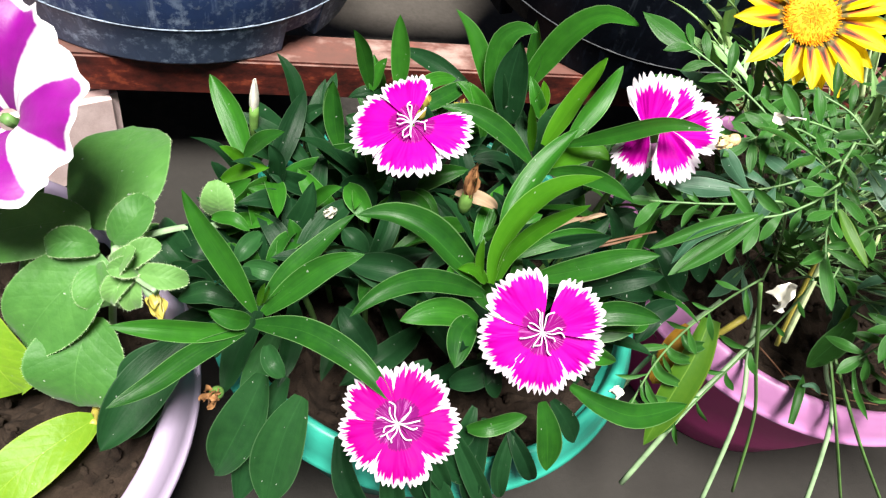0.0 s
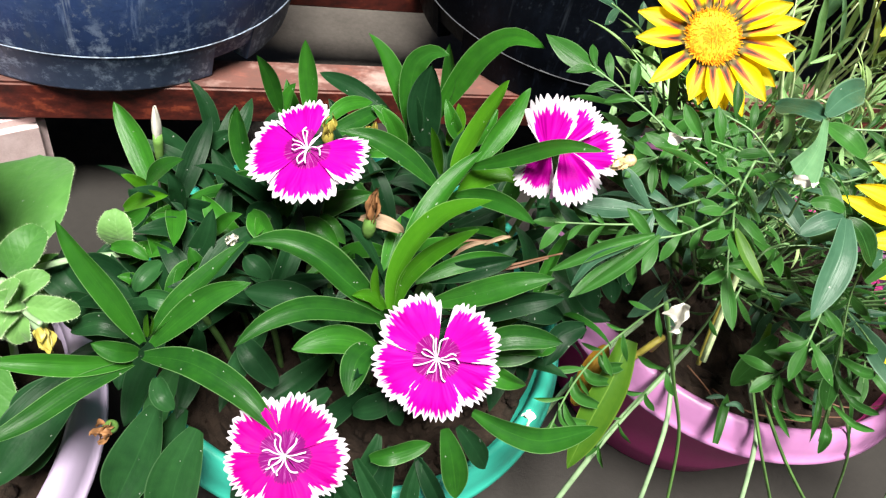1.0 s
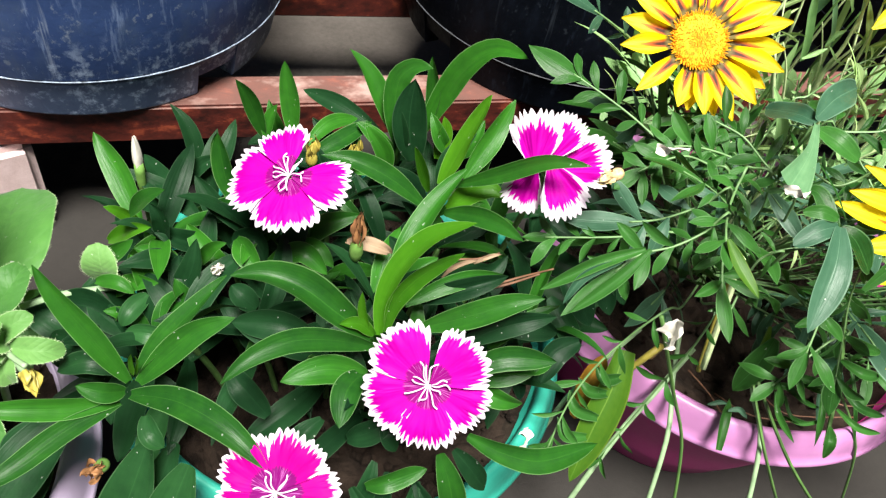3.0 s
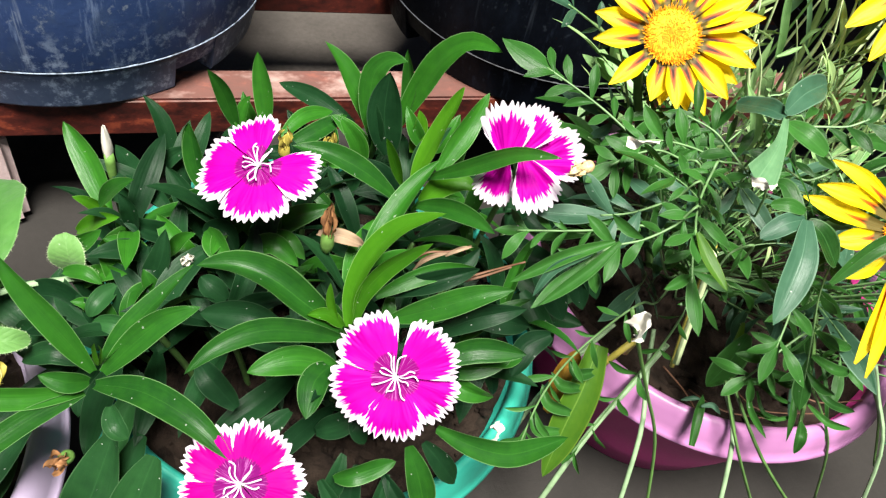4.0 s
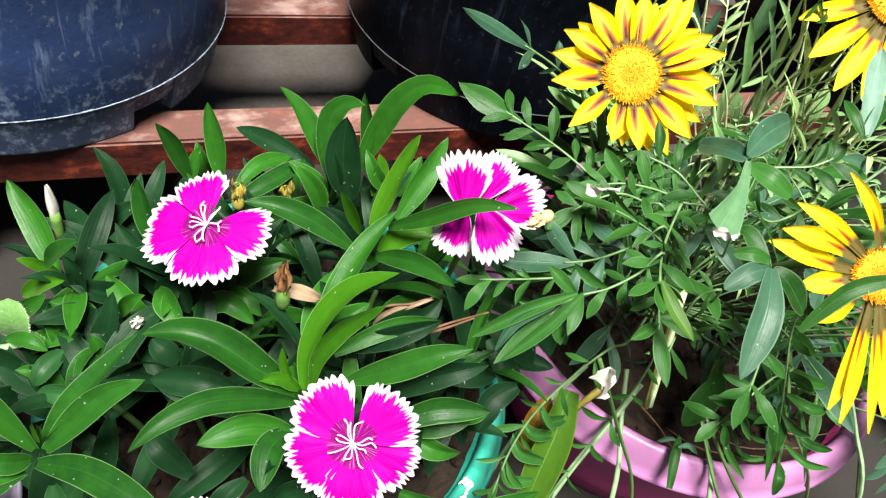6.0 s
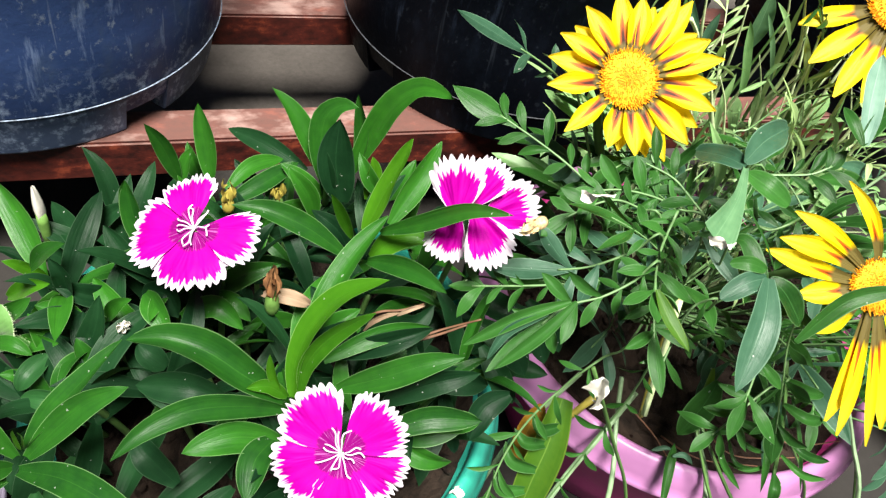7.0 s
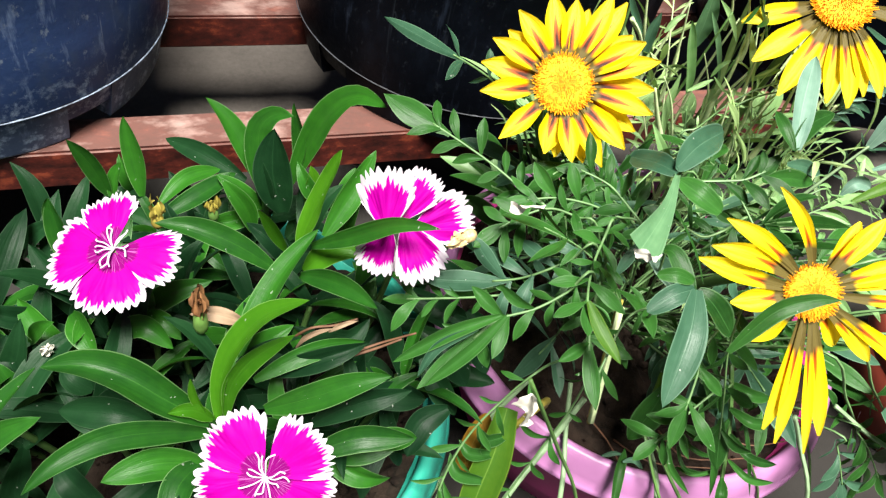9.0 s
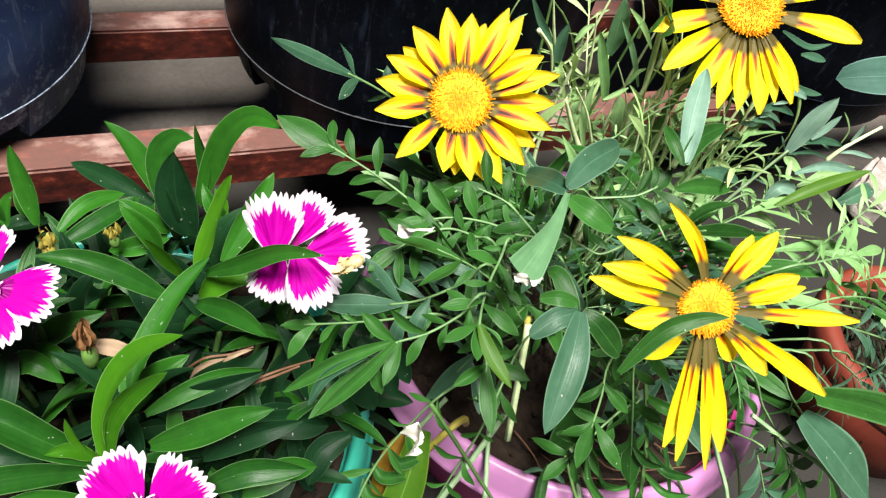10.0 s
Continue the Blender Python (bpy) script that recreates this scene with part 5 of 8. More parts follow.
# dianthus: leaves between the shoots
leaf_along(dianthus, [(-0.0458, 0.1745, 0.1552), (-0.0490, 0.1776, 0.1707), (-0.0542, 0.1835, 0.1787)], 0.0089, DIANTHUS_LEAF)
leaf_along(dianthus, [(-0.0397, 0.1727, 0.1564), (-0.0318, 0.1753, 0.1775), (-0.0290, 0.1813, 0.1881)], 0.0102, DIANTHUS_OLD_SHADED)
leaf_along(dianthus, [(-0.0299, 0.1834, 0.1694), (-0.0231, 0.1789, 0.1849), (-0.0183, 0.1769, 0.1894)], 0.0059, DIANTHUS_LEAF)
leaf_along(dianthus, [(-0.0593, 0.1683, 0.1442), (-0.0592, 0.1692, 0.1594), (-0.0659, 0.1697, 0.1624)], 0.0068, DIANTHUS_LEAF)
leaf_along(dianthus, [(-0.0492, 0.1644, 0.1456), (-0.0523, 0.1630, 0.1554), (-0.0523, 0.1664, 0.1659)], 0.0080, DIANTHUS_LEAF)
leaf_along(dianthus, [(-0.0638, 0.2004, 0.1679), (-0.0530, 0.1932, 0.1822), (-0.0454, 0.1894, 0.1873)], 0.0068, DIANTHUS_YOUNG)
leaf_along(dianthus, [(-0.0430, 0.1634, 0.1476), (-0.0464, 0.1652, 0.1623), (-0.0478, 0.1699, 0.1707)], 0.0085, DIANTHUS_OLD_SHADED)
leaf_along(dianthus, [(-0.0638, 0.1833, 0.1542), (-0.0554, 0.1788, 0.1667), (-0.0445, 0.1722, 0.1739)], 0.0076, DIANTHUS_LEAF)
leaf_along(dianthus, [(-0.0687, 0.1950, 0.1614), (-0.0601, 0.1888, 0.1736), (-0.0527, 0.1876, 0.1826)], 0.0076, DIANTHUS_LEAF)
leaf_along(dianthus, [(-0.0546, 0.2061, 0.1766), (-0.0470, 0.2017, 0.1906), (-0.0392, 0.1989, 0.1976)], 0.0072, DIANTHUS_LEAF)
leaf_along(dianthus, [(-0.0413, 0.1936, 0.1725), (-0.0419, 0.1935, 0.1866), (-0.0455, 0.1967, 0.1931)], 0.0076, DIANTHUS_OLD_SHADED)
leaf_along(dianthus, [(-0.0295, 0.1696, 0.1585), (-0.0357, 0.1684, 0.1699), (-0.0385, 0.1720, 0.1764)], 0.0076, DIANTHUS_LEAF)
leaf_along(dianthus, [(-0.0141, 0.1869, 0.1797), (-0.0100, 0.1751, 0.1810), (-0.0071, 0.1685, 0.1772)], 0.0099, DIANTHUS_LEAF)
leaf_along(dianthus, [(-0.0022, 0.1774, 0.1748), (0.0104, 0.1738, 0.1841), (0.0196, 0.1660, 0.1778)], 0.0087, DIANTHUS_LEAF)
leaf_along(dianthus, [(-0.0088, 0.1587, 0.1703), (-0.0141, 0.1615, 0.1750), (-0.0177, 0.1663, 0.1763)], 0.0092, DIANTHUS_OLD_SHADED)
leaf_along(dianthus, [(-0.0566, 0.1577, 0.1459), (-0.0630, 0.1659, 0.1546), (-0.0661, 0.1784, 0.1574)], 0.0116, DIANTHUS_OLD_SHADED)
leaf_along(dianthus, [(-0.0408, 0.1638, 0.1563), (-0.0473, 0.1720, 0.1648), (-0.0525, 0.1813, 0.1645)], 0.0107, DIANTHUS_OLD_SHADED)
leaf_along(dianthus, [(-0.0317, 0.1675, 0.1625), (-0.0362, 0.1752, 0.1714), (-0.0367, 0.1855, 0.1736)], 0.0093, DIANTHUS_OLD_SHADED)
# dianthus: low leaves, most of them in the old, shade-darkened green
blade(dianthus, "leaf", (0.0133, 0.0890, 0.1400), (0.0346, 0.0783, 0.1200), 0.0085, 0.0030, mat=DIANTHUS_OLD_SHADED)
blade(dianthus, "leaf", (0.0129, 0.1360, 0.1650), (-0.0183, 0.1509, 0.1750), 0.0130, 0.0040, mat=DIANTHUS_OLD_SHADED)
blade(dianthus, "leaf", (0.0618, 0.1198, 0.1900), (0.0941, 0.1171, 0.2060), 0.0087, 0.0040, mat=DIANTHUS_OLD_SHADED)
blade(dianthus, "leaf", (0.0514, 0.1479, 0.1800), (0.0869, 0.1449, 0.1950), 0.0087, 0.0040, mat=DIANTHUS_OLD_SHADED)
blade(dianthus, "leaf", (0.0661, 0.1171, 0.1700), (0.0944, 0.1122, 0.1800), 0.0074, 0.0040, mat=DIANTHUS_LEAF)
blade(dianthus, "leaf", (-0.0488, 0.1645, 0.1500), (-0.0706, 0.1848, 0.1600), 0.0108, 0.0040, mat=DIANTHUS_OLD_SHADED)
blade(dianthus, "leaf", (0.0629, 0.1612, 0.1700), (0.0466, 0.1782, 0.1850), 0.0086, 0.0030, mat=DIANTHUS_OLD_SHADED)
blade(dianthus, "leaf", (0.0960, 0.1426, 0.1600), (0.1025, 0.1225, 0.1300), 0.0071, 0.0030, mat=DIANTHUS_OLD_SHADED)
# dianthus: dry leaf and twigs
blade(dianthus, "dry_leaf", (0.0277, 0.1729, 0.1900), (0.0451, 0.1679, 0.1860), 0.0061, 0.0030, mat=DRY_LEAF, wave=0.22, fold=0.7)
stalk(dianthus, "twig", [(0.0657, 0.1481, 0.1800), (0.0797, 0.1456, 0.1880), (0.0913, 0.1469, 0.1900), (0.1040, 0.1428, 0.2000)], 0.0007, STEM_BROWN, 0.0004)
stalk(dianthus, "twig", [(0.0605, 0.1577, 0.1850), (0.0676, 0.1550, 0.1950), (0.0765, 0.1547, 0.1950), (0.0842, 0.1528, 0.2000)], 0.0006, STEM_BROWN, 0.0004)
# gazania: the lobed leaves on top
lobed_leaf(gazania, [(0.1642, 0.1421, 0.2407), (0.1512, 0.1420, 0.2313), (0.1347, 0.1452, 0.2223), (0.1077, 0.1575, 0.2133)], 0.0170, 4, 0.0301, 0.0080, GAZANIA_GREY, seed=3)
lobed_leaf(gazania, [(0.1494, 0.1373, 0.2212), (0.1367, 0.1425, 0.2170), (0.1219, 0.1476, 0.2115), (0.0947, 0.1582, 0.2024)], 0.0123, 6, 0.0123, 0.0041, GAZANIA_LEAF, seed=4)
lobed_leaf(gazania, [(0.1581, 0.1317, 0.2396), (0.1419, 0.1272, 0.2301), (0.1249, 0.1280, 0.2242), (0.0957, 0.1175, 0.2055)], 0.0142, 5, 0.0284, 0.0057, GAZANIA_LEAF, seed=5)
leaf_along(gazania, [(0.1244, 0.1239, 0.2326), (0.1128, 0.1193, 0.2227), (0.0973, 0.1162, 0.2088)], 0.0048, GAZANIA_LEAF, fold=0.8)
leaf_along(gazania, [(0.1227, 0.1245, 0.2323), (0.1069, 0.1260, 0.2240), (0.0890, 0.1264, 0.2106)], 0.0052, GAZANIA_LEAF, fold=0.8)
leaf_along(gazania, [(0.1155, 0.1240, 0.2274), (0.1030, 0.1240, 0.2199), (0.0960, 0.1198, 0.2097)], 0.0037, GAZANIA_GREY, fold=0.8)
lobed_leaf(gazania, [(0.1593, 0.1643, 0.2318), (0.1423, 0.1847, 0.2395), (0.1239, 0.2031, 0.2449), (0.1051, 0.2202, 0.2492)], 0.0147, 6, 0.0263, 0.0115, GAZANIA_LEAF, seed=6)
lobed_leaf(gazania, [(0.1611, 0.2163, 0.2436), (0.1496, 0.2218, 0.2525), (0.1366, 0.2256, 0.2597), (0.1047, 0.2314, 0.2752)], 0.0118, 3, 0.0353, 0.0056, GAZANIA_GREY, seed=7)
lobed_leaf(gazania, [(0.1766, 0.1524, 0.2400), (0.1637, 0.1391, 0.2382), (0.1540, 0.1249, 0.2370), (0.1466, 0.1087, 0.2368)], 0.0144, 5, 0.0135, 0.0046, GAZANIA_LEAF, seed=8)
lobed_leaf(gazania, [(0.1740, 0.1443, 0.2326), (0.1645, 0.1307, 0.2259), (0.1572, 0.1170, 0.2200), (0.1518, 0.0937, 0.2125)], 0.0128, 4, 0.0236, 0.0063, GAZANIA_LEAF, seed=9)
lobed_leaf(gazania, [(0.1726, 0.1534, 0.2350), (0.1569, 0.1621, 0.2394), (0.1399, 0.1615, 0.2358), (0.1245, 0.1564, 0.2296)], 0.0142, 5, 0.0142, 0.0061, GAZANIA_LEAF, seed=10)
lobed_leaf(gazania, [(0.1893, 0.1493, 0.2362), (0.1736, 0.1594, 0.2406), (0.1577, 0.1656, 0.2415), (0.1373, 0.1680, 0.2383)], 0.0134, 6, 0.0124, 0.0049, GAZANIA_LEAF, seed=11)
lobed_leaf(gazania, [(0.1939, 0.1383, 0.2352), (0.1878, 0.1489, 0.2402), (0.1751, 0.1678, 0.2482), (0.1604, 0.1759, 0.2469)], 0.0135, 6, 0.0124, 0.0050, GAZANIA_LEAF, seed=12)
lobed_leaf(gazania, [(0.1845, 0.1217, 0.2255), (0.1733, 0.1207, 0.2233), (0.1589, 0.1066, 0.2137), (0.1533, 0.1011, 0.2100)], 0.0119, 3, 0.0099, 0.0047, GAZANIA_LEAF, seed=13)
lobed_leaf(gazania, [(0.2129, 0.1324, 0.2568), (0.1992, 0.1325, 0.2504), (0.1909, 0.1402, 0.2525), (0.1805, 0.1470, 0.2529)], 0.0118, 4, 0.0118, 0.0051, GAZANIA_LEAF, seed=14)
lobed_leaf(gazania, [(0.1903, 0.1477, 0.2646), (0.2026, 0.1430, 0.2674), (0.2151, 0.1398, 0.2714), (0.2230, 0.1428, 0.2780)], 0.0116, 5, 0.0096, 0.0050, GAZANIA_LEAF, seed=15)
lobed_leaf(gazania, [(0.2224, 0.1013, 0.1963), (0.2058, 0.0961, 0.1859), (0.1962, 0.0923, 0.1792), (0.1821, 0.0882, 0.1705)], 0.0153, 4, 0.0131, 0.0057, GAZANIA_LEAF, seed=16)
lobed_leaf(gazania, [(0.2245, 0.1226, 0.2503), (0.2170, 0.1120, 0.2218), (0.2174, 0.0973, 0.1967), (0.2187, 0.0779, 0.1660)], 0.0159, 5, 0.0191, 0.0085, GAZANIA_LEAF, seed=17)
lobed_leaf(gazania, [(0.2225, 0.1172, 0.2274), (0.2067, 0.1096, 0.2137), (0.2007, 0.0985, 0.2019), (0.1898, 0.0841, 0.1851)], 0.0157, 4, 0.0189, 0.0063, GAZANIA_LEAF, seed=18)
# gazania: the cut leaf and the grey leaf with their side lobes
leaf_along(gazania, [(0.1868, 0.1463, 0.2688), (0.1742, 0.1318, 0.2694), (0.1562, 0.1168, 0.2690)], 0.0118, GAZANIA_PALE, shape='cut', fold=0.5)
leaf_along(gazania, [(0.1868, 0.1466, 0.2691), (0.1847, 0.1539, 0.2670), (0.1838, 0.1670, 0.2584)], 0.0090, GAZANIA_GREY, shape='oval', fold=0.3)
leaf_along(gazania, [(0.1867, 0.1478, 0.2700), (0.1990, 0.1553, 0.2727), (0.2168, 0.1638, 0.2708)], 0.0106, GAZANIA_GREY, shape='oval', fold=0.3)
leaf_along(gazania, [(0.1873, 0.1449, 0.2680), (0.1908, 0.1364, 0.2685), (0.1978, 0.1309, 0.2650)], 0.0083, GAZANIA_LEAF, shape='oval', fold=0.3)
leaf_along(gazania, [(0.1732, 0.1043, 0.2621), (0.1645, 0.0910, 0.2579), (0.1536, 0.0768, 0.2444)], 0.0104, GAZANIA_GREY, fold=0.4)
leaf_along(gazania, [(0.1725, 0.1046, 0.2620), (0.1645, 0.1036, 0.2619), (0.1562, 0.1023, 0.2569)], 0.0068, GAZANIA_GREY, shape='oval', fold=0.3)
leaf_along(gazania, [(0.1726, 0.1065, 0.2635), (0.1666, 0.1085, 0.2653), (0.1619, 0.1112, 0.2629)], 0.0048, GAZANIA_LEAF, shape='oval', fold=0.3)
leaf_along(gazania, [(0.1735, 0.1042, 0.2622), (0.1774, 0.0989, 0.2602), (0.1859, 0.0930, 0.2504)], 0.0083, GAZANIA_LEAF, shape='oval', fold=0.3)
leaf_along(gazania, [(0.1717, 0.1038, 0.2610), (0.1703, 0.1161, 0.2653), (0.1687, 0.1199, 0.2637)], 0.0062, GAZANIA_LEAF, shape='oval', fold=0.3)
leaf_along(gazania, [(0.1834, 0.1325, 0.2626), (0.1804, 0.1183, 0.2630), (0.1752, 0.1046, 0.2633)], 0.0009, GAZANIA_LEAF, shape='strap')
leaf_along(gazania, [(0.2216, 0.1380, 0.2848), (0.2287, 0.1510, 0.2928), (0.2417, 0.1675, 0.3000)], 0.0086, GAZANIA_HOARY, fold=0.4)
leaf_along(gazania, [(0.2204, 0.1384, 0.2846), (0.2309, 0.1455, 0.2887), (0.2450, 0.1503, 0.2888)], 0.0065, GAZANIA_LEAF)
leaf_along(gazania, [(0.2209, 0.1382, 0.2847), (0.2196, 0.1459, 0.2884), (0.2209, 0.1529, 0.2891)], 0.0045, GAZANIA_LEAF)
leaf_along(gazania, [(0.1876, 0.0910, 0.2429), (0.1988, 0.0941, 0.2573), (0.2104, 0.0931, 0.2629), (0.2197, 0.0908, 0.2641)], 0.0061, GAZANIA_LEAF)
leaf_along(gazania, [(0.1513, 0.1205, 0.2391), (0.1523, 0.1100, 0.2361), (0.1561, 0.0992, 0.2320)], 0.0051, GAZANIA_LIME)
leaf_along(gazania, [(0.2970, 0.0799, 0.1855), (0.3121, 0.0650, 0.1733), (0.3356, 0.0453, 0.1499)], 0.0220, GAZANIA_GREY, fold=0.3)
stalk(gazania, "stem", [(0.1879, 0.1374, 0.2039), (0.1840, 0.1151, 0.1509)], 0.0015, STEM_LIGHT)
# gazania: leaves that hang over the rim by the teal pot
lobed_leaf(gazania, [(0.1543, 0.1265, 0.1865), (0.1424, 0.1246, 0.1729), (0.1282, 0.1197, 0.1542), (0.1186, 0.1121, 0.1366), (0.1099, 0.0990, 0.1130)], 0.0142, 6, 0.0119, 0.0033, GAZANIA_LEAF, seed=22, slim=0.75)
lobed_leaf(gazania, [(0.1691, 0.1189, 0.1968), (0.1650, 0.1129, 0.1695), (0.1570, 0.1089, 0.1437), (0.1479, 0.1032, 0.1151), (0.1401, 0.0989, 0.0936)], 0.0136, 6, 0.0122, 0.0034, GAZANIA_LEAF, seed=21, slim=0.75)
leaf_along(gazania, [(0.1479, 0.1275, 0.1544), (0.1412, 0.1152, 0.1397), (0.1339, 0.1054, 0.1227), (0.1269, 0.0936, 0.0974)], 0.0161, GAZANIA_LIME, shape='strap', fold=0.6)
leaf_along(gazania, [(0.1426, 0.1314, 0.1444), (0.1351, 0.1230, 0.1311), (0.1298, 0.1147, 0.1192)], 0.0116, ORANGE_LEAF, shape='oval', fold=0.6)
leaf_along(gazania, [(0.1391, 0.1152, 0.1394), (0.1292, 0.1163, 0.1422), (0.1265, 0.1228, 0.1442)], 0.0054, GAZANIA_LEAF, shape='strap', fold=1.0)
leaf_along(gazania, [(0.1346, 0.1079, 0.1316), (0.1239, 0.1118, 0.1363), (0.1225, 0.1196, 0.1398)], 0.0054, GAZANIA_LEAF, shape='strap', fold=1.0)
leaf_along(gazania, [(0.1292, 0.1027, 0.1251), (0.1182, 0.1040, 0.1274), (0.1166, 0.1118, 0.1310)], 0.0054, GAZANIA_LEAF, shape='strap', fold=1.0)
leaf_along(gazania, [(0.1456, 0.1190, 0.1454), (0.1365, 0.1184, 0.1472), (0.1343, 0.1246, 0.1491)], 0.0054, GAZANIA_LEAF, shape='strap', fold=1.0)
leaf_along(dianthus, [(0.1180, 0.1536, 0.1793), (0.1227, 0.1432, 0.1767), (0.1285, 0.1343, 0.1674)], 0.0118, DIANTHUS_OLD_SHADED)
leaf_along(dianthus, [(0.1264, 0.1566, 0.1855), (0.1321, 0.1459, 0.1830), (0.1367, 0.1355, 0.1721)], 0.0104, DIANTHUS_OLD_SHADED)
leaf_along(dianthus, [(0.1127, 0.1478, 0.1723), (0.1172, 0.1357, 0.1682), (0.1229, 0.1267, 0.1589)], 0.0104, DIANTHUS_OLD_SHADED)
leaf_along(dianthus, [(0.1321, 0.1567, 0.1881), (0.1378, 0.1460, 0.1856), (0.1427, 0.1374, 0.1762)], 0.0085, DIANTHUS_OLD_SHADED)
leaf_along(gazania, [(0.2000, 0.2381, 0.1573), (0.1878, 0.2483, 0.1600), (0.1770, 0.2582, 0.1632)], 0.0104, GAZANIA_LEAF)
leaf_along(gazania, [(0.2116, 0.2483, 0.1570), (0.2004, 0.2566, 0.1587), (0.1879, 0.2677, 0.1621)], 0.0094, GAZANIA_GREY)
leaf_along(gazania, [(0.1818, 0.2172, 0.1596), (0.1693, 0.2312, 0.1653), (0.1603, 0.2385, 0.1671)], 0.0099, GAZANIA_LEAF)
leaf_along(gazania, [(0.1692, 0.2038, 0.1569), (0.1582, 0.2160, 0.1617), (0.1489, 0.2188, 0.1598)], 0.0096, DIANTHUS_OLD_SHADED)
leaf_along(gazania, [(0.2095, 0.2313, 0.1697), (0.1924, 0.2352, 0.1652), (0.1783, 0.2383, 0.1614)], 0.0078, GAZANIA_LEAF)
# gazania: leaves at the far side of the pot
blade(gazania, "leaf", (0.2487, 0.1623, 0.2620), (0.2304, 0.1601, 0.2800), 0.0063, 0.0030, mat=GAZANIA_GREY)
blade(gazania, "leaf", (0.2947, 0.0817, 0.2000), (0.3702, 0.0681, 0.1600), 0.0139, 0.0040, mat=GAZANIA_LEAF, shape='strap')
blade(gazania, "leaf", (0.4166, 0.1901, 0.1800), (0.4433, 0.1947, 0.1850), 0.0097, 0.0030, mat=GAZANIA_GREY)
pinnate(gazania, (0.3204, 0.1424, 0.2000), (0.4054, 0.1493, 0.1900), 0.0227, 0.0067, 6, GAZANIA_SUNLIT, lift=0.0060, seed=32)
pinnate(gazania, (0.2835, 0.1063, 0.2000), (0.3685, 0.0664, 0.1000), 0.0218, 0.0080, 5, GAZANIA_LEAF, lift=0.0080, seed=34)
pinnate(gazania, (0.2697, 0.1039, 0.2000), (0.3437, 0.0700, 0.1000), 0.0214, 0.0079, 5, GAZANIA_LEAF, lift=0.0080, seed=35)
pinnate(gazania, (0.3172, 0.1169, 0.2000), (0.4318, 0.1123, 0.1400), 0.0229, 0.0085, 5, GAZANIA_GREY, lift=0.0080, seed=36)
pinnate(gazania, (0.2987, 0.2358, 0.2500), (0.2503, 0.2262, 0.3000), 0.0182, 0.0059, 4, GAZANIA_LEAF, lift=0.0040, seed=37)
# gazania: stems and leaves that hang over the rim
stalk(gazania, "stem", [(0.1790, 0.1380, 0.1250), (0.1700, 0.1300, 0.1480), (0.1610, 0.1245, 0.1560), (0.1519, 0.1237, 0.1400)], 0.0018, STEM_OCHRE, 0.0016)
stalk(gazania, "stem", [(0.1398, 0.1156, 0.2000), (0.1647, 0.1066, 0.1500), (0.1833, 0.0961, 0.1100), (0.1913, 0.0767, 0.0600)], 0.0009, STEM, 0.0008)
stalk(gazania, "stem", [(0.2094, 0.1059, 0.1450), (0.2171, 0.0822, 0.1200), (0.2539, 0.0629, 0.0600)], 0.0008, STEM)
stalk(gazania, "stem", [(0.2127, 0.1069, 0.1450), (0.2314, 0.0771, 0.1150), (0.2797, 0.0597, 0.0600)], 0.0009, STEM)
stalk(gazania, "stem", [(0.1885, 0.1400, 0.2050), (0.1900, 0.1325, 0.1750), (0.1894, 0.1193, 0.1400)], 0.0013, STEM_OCHRE, 0.0012)
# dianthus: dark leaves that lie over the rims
blade(dianthus, "leaf", (-0.0235, 0.0951, 0.1400), (-0.0084, 0.0737, 0.1120), 0.0103, 0.0040, mat=DIANTHUS_OLD_SHADED)
blade(dianthus, "leaf", (-0.0040, 0.0884, 0.1350), (0.0005, 0.0715, 0.1050), 0.0105, 0.0040, mat=DIANTHUS_OLD_SHADED)
blade(dianthus, "leaf", (0.0075, 0.0894, 0.1350), (0.0235, 0.0699, 0.1080), 0.0103, 0.0040, mat=DIANTHUS_OLD_SHADED)
blade(dianthus, "leaf", (-0.0147, 0.1059, 0.1500), (0.0062, 0.0793, 0.1200), 0.0093, 0.0040, mat=DIANTHUS_OLD_SHADED)
blade(dianthus, "leaf", (-0.0031, 0.0954, 0.1500), (0.0201, 0.0761, 0.1180), 0.0082, 0.0040, mat=DIANTHUS_OLD_SHADED)
blade(dianthus, "leaf", (0.0099, 0.1102, 0.1650), (-0.0028, 0.1023, 0.1550), 0.0083, 0.0040, mat=DIANTHUS_OLD_SHADED)
blade(dianthus, "leaf", (0.0288, 0.0971, 0.1500), (0.0203, 0.0902, 0.1300), 0.0083, 0.0040, mat=DIANTHUS_OLD_SHADED)
blade(dianthus, "leaf", (0.0443, 0.0906, 0.1400), (0.0564, 0.0758, 0.1200), 0.0078, 0.0040, mat=DIANTHUS_OLD_SHADED)
blade(dianthus, "leaf", (-0.0045, 0.1994, 0.1650), (-0.0264, 0.1985, 0.1900), 0.0101, 0.0040, mat=DIANTHUS_OLD_SHADED)
blade(dianthus, "leaf", (0.0001, 0.1961, 0.1650), (-0.0077, 0.2037, 0.1950), 0.0089, 0.0040, mat=DIANTHUS_LEAF)
blade(dianthus, "leaf", (0.0077, 0.1850, 0.1700), (0.0364, 0.1863, 0.1900), 0.0097, 0.0040, mat=DIANTHUS_LEAF)
blade(dianthus, "leaf", (0.0117, 0.1786, 0.1700), (0.0171, 0.1861, 0.2000), 0.0091, 0.0040, mat=DIANTHUS_OLD_SHADED)
blade(dianthus, "leaf", (0.0266, 0.1994, 0.1650), (0.0368, 0.2050, 0.1950), 0.0093, 0.0040, mat=DIANTHUS_OLD_SHADED)
